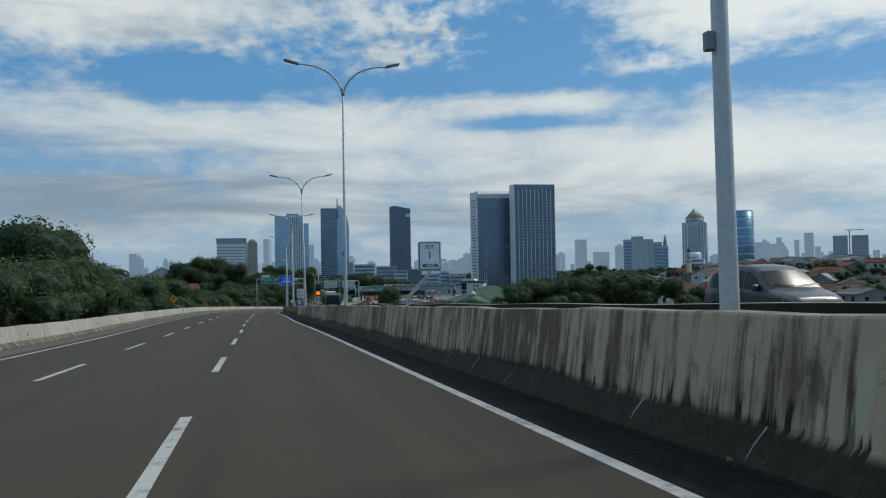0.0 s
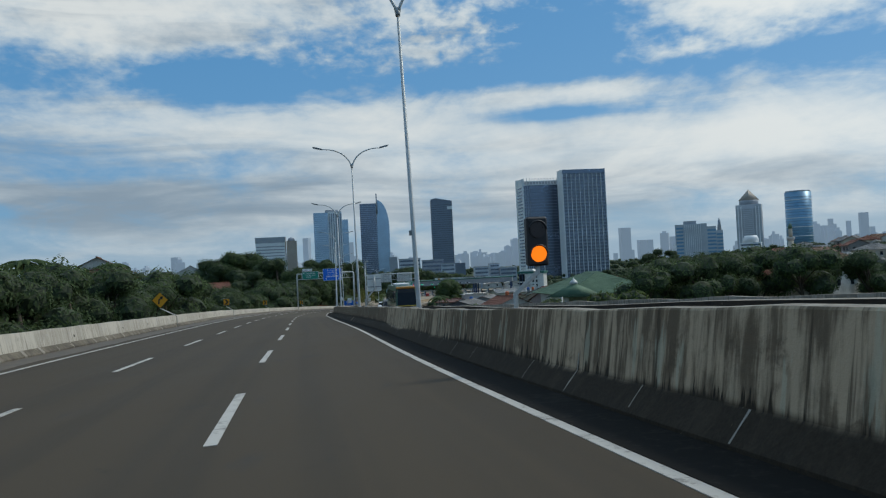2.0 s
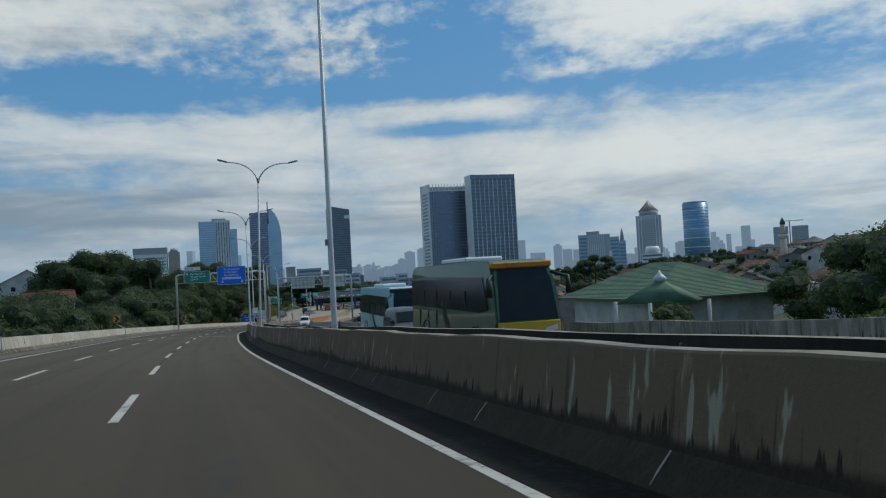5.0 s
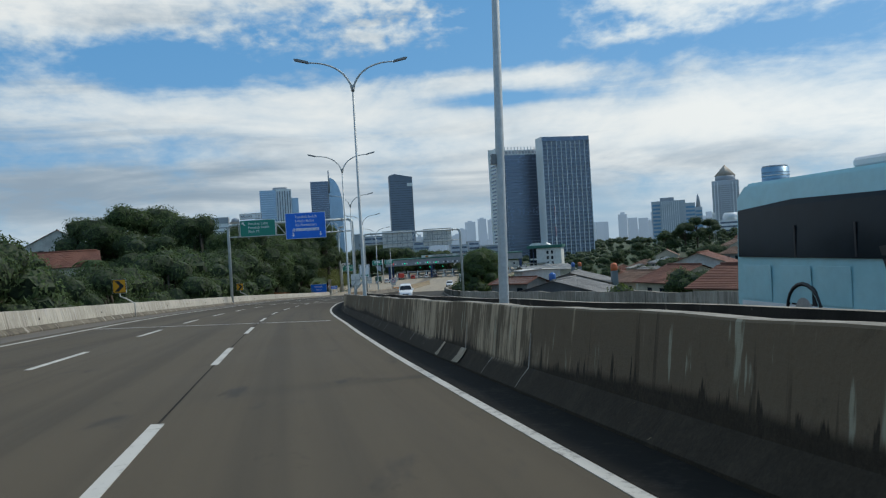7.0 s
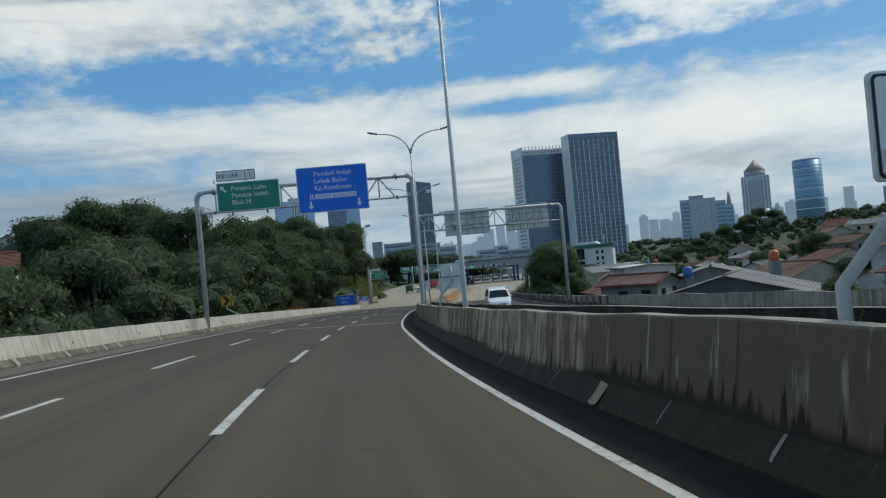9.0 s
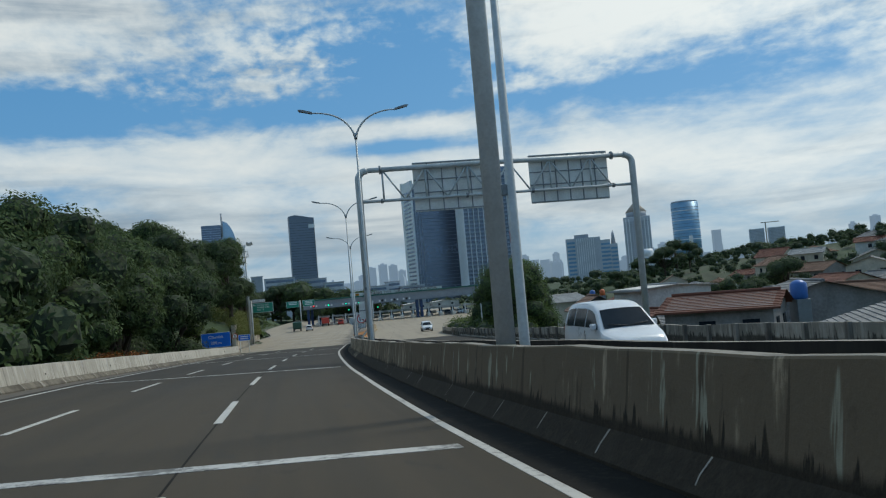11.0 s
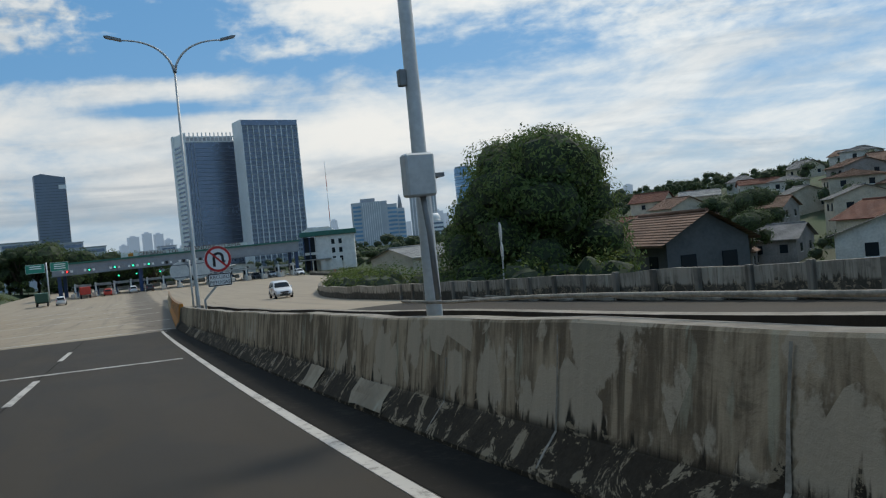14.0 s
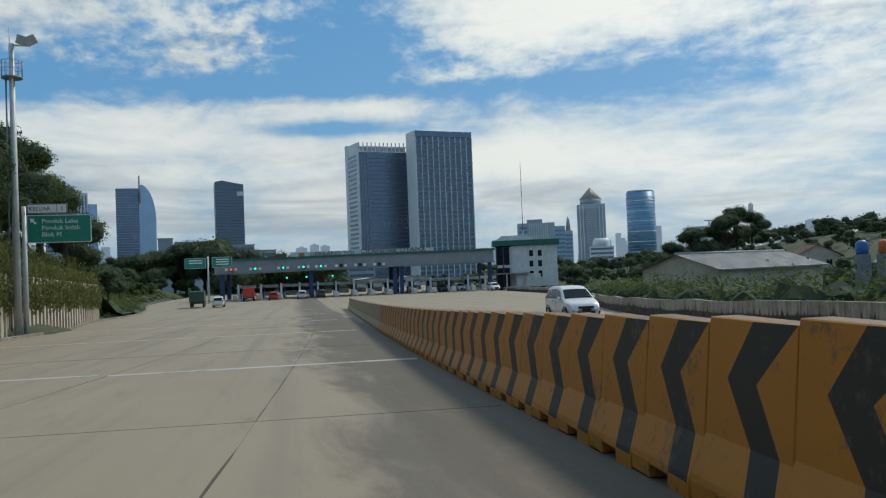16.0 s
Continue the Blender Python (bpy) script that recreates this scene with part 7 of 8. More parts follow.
def scrub():
    """Creepers and low scrub along walls and verges."""
    rnd = random.Random(9)
    vs, fs = [], []
    def add(c, r, count, size):
        a, b = leaf_cloud([(c, r)], count, size, rnd, 0.3)
        core_lumps(a, b, [(c, r)], rnd, 0.55)
        k = len(vs)
        vs.extend(a)
        fs.extend(tuple(i + k for i in f) for f in b)
    s = 150.0
    while s < 332:
        p = on_road(s, -14.2 + 1.0 * smooth(230, 329, s) + rnd.uniform(-0.8, 0.3))
        g = p.z - 1.0
        add((p.x, p.y, g), (1.2, 1.2, rnd.uniform(0.9, 1.9)), 70, 0.26)
        s += 1.7
    s = 330.0
    while s < 432:
        w = 27 * smooth(352, 480, s)
        for _ in range(3):
            p = on_road(s + rnd.uniform(0, 2), 14.8 + w + rnd.uniform(0, 6))
            add((p.x, p.y, p.z + 0.3), (1.7, 1.7, rnd.uniform(1.1, 2.3)), 230, 0.22)
        s += 2.2
    tagged(leaf_mesh("scrub", vs, fs, LEAVES[2]), "low fresh green scrub along walls and verges", "bushes", kind="stuff")
    vs2, fs2 = [], []
    for _ in range(16):
        s = rnd.uniform(284, 300)
        p = on_road(s, -13.6)
        a, b = leaf_cloud([((p.x, p.y, p.z + 0.6), (0.8, 0.8, 0.7))], 60, 0.2, rnd)
        k = len(vs2)
        vs2.extend(a)
        fs2.extend(tuple(i + k for i in f) for f in b)
    tagged(leaf_mesh("copper_shrubs", vs2, fs2, leaf_mat("copper leaves", (0.06, 0.02, 0.01), (0.28, 0.11, 0.03))), "copper-leaved shrubs above the parapet", "bushes", kind="stuff")


scrub()


def retaining_wall():
    """Ribbed sheet wall under creepers at the left of the plaza."""
    mat = material("stained ribbed wall", stained((0.62, 0.55, 0.44), (0.34, 0.29, 0.22), 0.6, 0.25))
    a, b = Vector((-53.8, 366.0)), Vector((-54.4, 425.0))
    t = empty("retaining_wall", pose(a.x, a.y, -14.95, 0, 0, math.degrees(math.atan2(b.y - a.y, b.x - a.x))), "pale ribbed retaining wall stained brown and hung with creepers", "wall")
    n = 100
    L = (b - a).length
    for k in range(n):
        x0 = L * k / n
        drop = -1.5 * x0 / L
        part("rib", prism(B(), [(x0, drop - 0.8), (x0, drop + 3.9), (x0 + L / n * 0.8, drop + 3.9), (x0 + L / n * 0.8, drop - 0.8)], -0.16 if k % 2 else -0.05, 0.2), mat, t)
    bm = B()
    prism(bm, [(0, -0.8), (0, 3.85), (L, 2.35), (L, -2.3)], 0.12, 0.6)
    part("backing", bm, mat, t)
    rnd = random.Random(77)
    vs, fs = [], []
    for k in range(90):
        p = a.lerp(b, k / 89)
        z = -14.95 - 1.5 * k / 89 + 3.8
        for c, r, cnt in (((p.x - 0.5, p.y, z + 0.5), (1.0, 0.9, 1.0), 90), ((p.x + 0.25, p.y, z - 0.7 - rnd.random() * 0.6), (0.32, 0.7, 1.2), 110), ((p.x - 3.0, p.y, z + 1.9), (2.2, 1.2, 1.3), 90), ((p.x - 6.0, p.y, z + 3.0), (2.5, 1.5, 1.3), 70)):
            q, w = leaf_cloud([(c, r)], cnt, 0.24, rnd, 0.6)
            i = len(vs)
            vs.extend(q)
            fs.extend(tuple(j + i for j in f) for f in w)
    tagged(leaf_mesh("creepers", vs, fs, leaf_mat("dry creeper leaves", (0.060, 0.082, 0.026), (0.185, 0.195, 0.066))), "thick green creepers hanging over the retaining wall", "plants", kind="stuff")
    # green bank above the wall
    bm = B()
    rows = []
    for i in range(25):
        y = 350 + 5.0 * i
        fade = smooth(350, 370, y) * (1 - smooth(422, 446, y))
        row = []
        for j, (dx, up) in enumerate(((-0.4, 3.6), (-2.0, 4.3), (-4.5, 5.6), (-8.0, 6.2), (-16.0, 6.2), (-30.0, 4.0), (-44.0, -2.0))):
            base = terrain(-54.4 + dx, y) - 0.3
            zz = -14.95 - 1.5 * (y - 366) / 59 + up
            row.append(bm.verts.new((-54.2 + dx, y, base + max(0.0, zz - base) * fade)))
        rows.append(row)
    for p, q in zip(rows, rows[1:]):
        for j in range(6):
            bm.faces.new((p[j], p[j + 1], q[j + 1], q[j]))
    tagged(mesh_object("bank", bm, GROUND), "overgrown earth bank above the retaining wall", "bank", kind="structure")
    bm = sweep(lambda s: [(plaza_left(s) - 1.6, 0.0), (plaza_left(s) - 4.5, 1.5 + 1.6 * (1 - smooth(428, 480, s))), (plaza_left(s) - 9, 3.0), (plaza_left(s) - 24, 3.6), (plaza_left(s) - 28, -2.0), (plaza_left(s) - 1.6, -2.0)], 412.0, 575, 4.0)
    tagged(mesh_object("bank_far", bm, GROUND), "grassy bank with bushes along the plaza", "bank", kind="structure")
    vs, fs = [], []
    for k in range(480):
        s = rnd.uniform(426, 560) if k < 420 else rnd.uniform(419, 431)
        u = rnd.random()
        p = on_road(s, plaza_left(s) - 1.8 - 9 * u, 0.1 + 3.0 * min(1, u * 1.4))
        r = rnd.uniform(0.6, 1.5)
        v, f = leaf_cloud([(tuple(p), (r, r, r * 0.7))], 170, 0.22, rnd, 0.4)
        core_lumps(v, f, [(tuple(p), (r, r, r * 0.7))], rnd, 0.5)
        i = len(vs)
        vs.extend(v)
        fs.extend(tuple(j + i for j in g) for g in f)
    tagged(leaf_mesh("bank_scrub", vs, fs, LEAVES[2]), "fresh green scrub covering the grassy bank", "bushes", kind="stuff")
    # kerb and grass strip of the plaza's left side
    k = sweep(lambda s: [(plaza_left(s) - 0.25, -0.2), (plaza_left(s) - 0.25, 0.17), (plaza_left(s), 0.15), (plaza_left(s), -0.2)], 341, 520, 1.5)
    tagged(mesh_object("kerb", k, CAPPING), "worn pale concrete kerb", "kerb", kind="structure")


retaining_wall()

# ---- houses ----
TILE_RED = tiles_mat("red clay tiles", (0.13, 0.052, 0.036), (0.215, 0.088, 0.056))
TILE_BROWN = tiles_mat("brown clay tiles", (0.13, 0.075, 0.05), (0.24, 0.14, 0.095))
TILE_GREEN = tiles_mat("green roof tiles", (0.06, 0.12, 0.075), (0.11, 0.19, 0.12))
SHEET_GREY = tiles_mat("grey fibre sheets", (0.13, 0.13, 0.13), (0.26, 0.255, 0.245), 0.9)
WALLS = [plain("white render", (0.60, 0.58, 0.54), 0.85, 0.0, 0.14, 0.6), plain("cream render", (0.52, 0.46, 0.36), 0.85, 0.0, 0.14, 0.6),
         plain("raw block wall", (0.27, 0.25, 0.235), 0.9, 0.0, 0.18, 0.6), plain("dark block wall", (0.10, 0.105, 0.11), 0.9, 0.0, 0.15, 0.6)]


def gable_courses(bm, w, d, z0, rise, over=0.5, course=0.32, hip=False):
    """A roof of stepped, overlapping courses in one skin; the ridge runs along y."""
    n = max(3, round(math.hypot(w / 2 + over, rise) / course))
    rings = []
    for k in range(n + 1):
        a = k / n
        x, y = (w / 2 + over) * (1 - a) + 0.02, (d / 2 + over) * (1 - (a * 0.72 if hip else 0))
        z = z0 + rise * a - 0.15
        for dz in ((0.05, ) if k == 0 else (0.0,) if k == n else (0.0, 0.05)):
            rings.append([bm.verts.new((sx * x, sy * y, z + dz)) for sx, sy in ((1, -1), (1, 1), (-1, 1), (-1, -1))])
    for r0, r1 in zip(rings, rings[1:]):
        for k in range(4):
            if hip or k in (0, 2):
                bm.faces.new((r0[k], r0[(k + 1) % 4], r1[(k + 1) % 4], r1[k]))
    bm.faces.new(rings[-1])
    under = [bm.verts.new(v.co - Vector((0, 0, 0.14))) for v in rings[0]]
    for k in range(4):
        if hip or k in (0, 2):
            bm.faces.new((under[k], under[(k + 1) % 4], rings[0][(k + 1) % 4], rings[0][k]))
    bmesh.ops.recalc_face_normals(bm, faces=bm.faces)
    return bm


def house(x, y, turn, w, d, eave, rise, roof, wall, label, hip=False, base=None, wins=True):
    """eave: height of the eaves in the world."""
    z = (terrain(x, y) if base is None else base) - 0.6
    h = eave - z
    t = empty("house", pose(x, y, z, 0, 0, turn), label, "house", "houses beside the road")
    bm = box(B(), -w / 2, -d / 2, 0, w / 2, d / 2, h)
    if not hip:
        prism(bm, [(-w / 2, h), (0, h + rise * 0.96 - 0.1), (w / 2, h)], -d / 2, d / 2)
    part("wall", bm, wall, t)
    part("roof", gable_courses(B(), w, d, h, rise, hip=hip), roof, t)
    part("ridge", tube(B(), [(0, -d / 2 * (0.28 if hip else 1.05), h + rise - 0.08), (0, d / 2 * (0.28 if hip else 1.05), h + rise - 0.08)], 0.14, 6), roof, t)
    if wins:
        for face in (-1, 1):
            for k in (-0.25, 0.25):
                f = part("window", box(B(), k * w - 0.5, face * d / 2 - 0.06, h - 1.9, k * w + 0.5, face * d / 2 + 0.06, h - 0.8), DARK_GLASS, t)
                part("frame", box(B(), k * w - 0.6, face * d / 2 - 0.04, h - 2.0, k * w + 0.6, face * d / 2 + 0.04, h - 1.9), CLAD_WHITE, f)
        for k in (-0.3, 0.1):
            part("window", box(B(), -w / 2 - 0.06, k * d - 0.5, h - 1.9, -w / 2 + 0.06, k * d + 0.5, h - 0.8), DARK_GLASS, t)
    return t


def mosque():
    z = terrain(13, 205)
    t = empty("mosque", pose(14.5, 207, z, 0, 0, 12), "green hip-roofed prayer hall with a small silver dome", "mosque")
    h = -6.6 - z
    part("wall", box(B(), -8, -9, -1, 8, 9, h), WALLS[0], t)
    part("roof", gable_courses(B(), 17, 20, h, 3.9, 0.9, 0.36, True), TILE_GREEN, t, "green tiled hip roof")
    p = part("porch_roof", tube(B(), [(-7.5, -10.5, h - 0.4), (-7.5, -10.5, h + 1.9)], [5.4, 0.3], 4), TILE_GREEN, t)
    part("dome", tube(B(), [(-7.5, -10.5, h + 1.6 + 0.62 * k) for k in (0, 0.4, 0.8, 1.2, 1.6, 2.2)], [0.4, 0.72, 0.74, 0.5, 0.2, 0.03], 14), STEEL, p, "small silver dome")
    for x in (-11, -4):
        for y in (-14, -7):
            part("porch_column", tube(B(), [(x, y, -1), (x, y, h - 0.3)], 0.2, 8), WALLS[0], p)
    m = empty("minaret", pose(112, 362, terrain(112, 362)), "pale stone minaret with a balcony and a small dome", "minaret")
    H = 9.3 - terrain(112, 362)
    part("shaft", tube(B(), [(0, 0, -1), (0, 0, H * 0.7)], [1.3, 1.0], 8), WALLS[1], m)
    part("balcony", tube(B(), [(0, 0, H * 0.62), (0, 0, H * 0.66), (0, 0, H * 0.70)], [1.0, 1.6, 1.6], 8), WALLS[0], m)
    part("lantern", tube(B(), [(0, 0, H * 0.7), (0, 0, H * 0.88)], 0.75, 8), WALLS[1], m)
    part("dome", tube(B(), [(0, 0, H * 0.88), (0, 0, H * 0.93), (0, 0, H)], [0.9, 0.8, 0.05], 8), TILE_GREEN, m)


mosque()

# near roofs over the right parapet, in the order of the drive
house(-10.5, 268, -28, 17, 10, -12.2, 2.4, SHEET_GREY, WALLS[3], "low grey shed with a shallow gable roof and dark walls", wins=False)
house(-16.5, 262.5, 62, 7, 12, -12.4, 1.0, ROOF_METAL, WALLS[1], "cream shed with a pale metal roof")
house(-15, 284.5, 52, 6.0, 6.5, -10.8, 0.9, TILE_RED, WALLS[2], "bare block two-storey house with a shallow red roof")
house(-13.2, 303.5, 5, 7, 9, -12.6, 1.3, TILE_RED, WALLS[2], "low house under a long red clay tile roof")
house(-8.5, 309.5, 10, 7.5, 5, -9.8, 0.3, ROOF_METAL, WALLS[0], "plain white rendered block with a flat roof", wins=False)
house(-6.4, 336, -10, 5.5, 8, -12.4, 1.8, TILE_BROWN, WALLS[3], "brown-roofed house with a dark gable wall")
house(-4.5, 292, -20, 12, 10, -11.6, 1.8, SHEET_GREY, WALLS[2], "house under weathered grey sheet roofing")
house(-12.0, 291.5, 75, 6, 8, -12.4, 1.0, SHEET_GREY, WALLS[2], "low shed under grey sheets")
house(10.5, 304, 20, 10, 9, -12.6, 1.8, TILE_BROWN, WALLS[1], "cream house with a brown tiled roof")
house(7.5, 407, -70, 9, 16, -13.2, 1.5, ROOF_METAL, WALLS[1], "long grey warehouse with a shallow pale roof", wins=False)
house(41, 187, 15, 12, 10, -4.2, 2.4, TILE_RED, WALLS[1], "cream house with an orange-red hip roof", hip=True)
house(57, 196, -12, 16, 13, -4.8, 3.6, TILE_BROWN, WALLS[1], "large house with a broad brown hip roof", hip=True)
house(49, 185, 40, 9, 9, -4.8, 1.6, SHEET_GREY, WALLS[0], "house with a dark grey roof")
house(-2, 222, 30, 8, 7, -9.2, 1.8, TILE_RED, WALLS[0], "small white house with a red tiled roof")
house(8, 236, -18, 9, 8, -8.6, 2.0, TILE_BROWN, WALLS[1], "small cream house with a brown roof")
house(2, 254, 15, 9, 7, -10.2, 1.9, TILE_RED, WALLS[1], "cream house with a red tiled roof")
house(12, 276, -30, 10, 8, -9.4, 2.0, TILE_RED, WALLS[0], "white house with a red tiled roof")
# left of the road, among the trees
house(-80.5, 271, -66, 8, 8, -4.2, 2.2, TILE_RED, WALLS[0], "house with a red tiled roof among trees")
house(-109, 336, 20, 13, 12, 0.4, 3.6, TILE_BROWN, WALLS[0], "tall white house with a beige-brown gable roof")
house(-62, 160, 50, 10, 9, -0.6, 2.2, TILE_RED, WALLS[0], "white house with a red tiled roof among trees")
house(-70, 178, 20, 10, 9, 1.2, 2.6, TILE_BROWN, WALLS[0], "white house with a beige-brown gable roof")
house(-58, 158, 35, 8, 7, -4.2, 1.6, TILE_RED, WALLS[1], "small house with an orange-red roof")
house(-60.6, 393, 8, 8, 8, -6.0, 1.5, TILE_BROWN, WALLS[0], "white house with a brown tiled roof above the retaining wall", base=-12)
for _x, _w, _r, _n in ((-40, 13, ROOF_METAL, "pale metal"), (-25, 12, TILE_BROWN, "brown tiled"), (-10, 13, ROOF_METAL, "pale metal"), (5, 12, TILE_RED, "red tiled"), (20, 13, SHEET_GREY, "grey sheet")):
    house(_x, 632 + 4 * math.sin(_x), 4, _w, 9, -14.6, 0.7, _r, WALLS[0], "long white hall with a %s roof beyond the toll gate" % _n)


def hillside():
    rnd = random.Random(33)
    placed = []
    for _ in range(1800):
        x, y = rnd.uniform(-4, 200), rnd.uniform(205, 480)
        if x < 0.14 * (y - 190) - 2 or any(math.hypot(x - a, y - b) < 8.4 for a, b in placed):
            continue
        if y > 380 and x < 40:
            continue
        placed.append((x, y))
        z = terrain(x, y)
        roof = rnd.choice((TILE_RED, TILE_BROWN, TILE_BROWN, SHEET_GREY, SHEET_GREY, ROOF_METAL))
        name = {TILE_RED: "red tiled", TILE_BROWN: "brown tiled", SHEET_GREY: "grey sheet", ROOF_METAL: "pale metal"}[roof]
        wall = rnd.choice(WALLS[:3])
        wn = {0: "white", 1: "cream", 2: "bare block"}[WALLS.index(wall)]
        house(x, y, rnd.uniform(-60, 60), rnd.uniform(7, 11), rnd.uniform(7, 10), z + rnd.choice((3.0, 3.2, 5.6)), rnd.uniform(1.2, 2.4), roof, wall, "%s hillside house with a %s roof" % (wn, name), hip=rnd.random() < 0.35)
        if len(placed) > 165:
            break


hillside()


def mast_and_tank():
    x, y = 119, 569
    z = terrain(x, y)
    t = empty("cell_mast", pose(x, y, z), "grey lattice cell mast with aerials", "mast")
    H = 5.4 - z
    for k in range(3):
        a = k * math.tau / 3
        part("leg", tube(B(), [(0.7 * math.cos(a), 0.7 * math.sin(a), 0), (0.35 * math.cos(a), 0.35 * math.sin(a), H)], 0.1, 6), STEEL, t)
    for k in range(6):
        part("aerial", box(B(), 0.6 * math.cos(k) - 0.18, 0.6 * math.sin(k) - 0.18, H - 3.5, 0.6 * math.cos(k) + 0.18, 0.6 * math.sin(k) + 0.18, H - 0.5), WHITE_SIGN, t)
    orange = plain("orange plastic", (0.55, 0.12, 0.03), 0.4)
    blue = plain("blue plastic", (0.03, 0.13, 0.40), 0.4)
    for x, y, zz, m, c in ((16.5, 397, -12.2, orange, "orange"), (14.6, 397.6, -12.2, blue, "blue"), (-9.5, 285.0, -10.6, blue, "blue"), (1.0, 287, -9.7, orange, "orange")):
        t = empty("water_tank", pose(x, y, zz - 0.3), c + " plastic water tank on a roof frame", "water tank")
        part("tank", tube(B(), [(0, 0, 0), (0, 0, 0.1), (0, 0, 1.0), (0, 0, 1.2), (0, 0, 1.28)], [0.5, 0.55, 0.55, 0.35, 0.15], 14), m, t)
        part("stand", box(B(), -0.5, -0.5, -3.5, 0.5, 0.5, 0.0, 0.02), STEEL_DARK, t)


mast_and_tank()

# ---- vehicles ----
TYRE = plain("tyre rubber", (0.02, 0.02, 0.02), 0.85)
RIM = plain("alloy rim", (0.45, 0.46, 0.47), 0.35, 0.6)
LAMP_GLASS = plain("headlamp glass", (0.70, 0.72, 0.74), 0.15)
CAR_GREY = plain("metallic grey car paint", (0.045, 0.048, 0.054), 0.35, 0.1, 0.04, 1.0, 0.3)
CAR_WHITE = plain("white car paint", (0.72, 0.73, 0.74), 0.3, 0.0, 0.04, 1.0, 0.6)
BUS_BLUE = plain("pale blue coach paint", (0.351, 0.648, 0.700), 0.35, 0.0, 0.05, 0.5, 0.5)
TRUCK_GREEN = plain("dark green paint", (0.03, 0.09, 0.06), 0.5)


def slab_body(bm, outline, half_low, half_high, z_low, z_high, index=0):
    """An outline in y, z made solid across x, narrower towards the top."""
    def half(z):
        k = min(max((z - z_low) / (z_high - z_low), 0), 1)
        return half_low + (half_high - half_low) * k
    a = [bm.verts.new((-half(z), y, z)) for y, z in outline]
    b = [bm.verts.new((half(z), y, z)) for y, z in outline]
    n = len(outline)
    fs = [bm.faces.new((a[i], a[(i + 1) % n], b[(i + 1) % n], b[i])) for i in range(n)] + [bm.faces.new(a[::-1]), bm.faces.new(b)]
    for f in fs:
        f.material_index = index
    bmesh.ops.recalc_face_normals(bm, faces=fs)
    return bm


def wheel(t, x, y, r=0.31, w=0.2):
    s = 1 if x > 0 else -1
    ty = part("wheel", tube(B(), [(x - s * w, y, r), (x - s * 0.02, y, r), (x, y, r)], [r, r, r * 0.92], 20), TYRE, t)
    part("rim", tube(B(), [(x - 0.01 * s, y, r), (x + 0.012 * s, y, r)], r * 0.6, 14), RIM, ty)


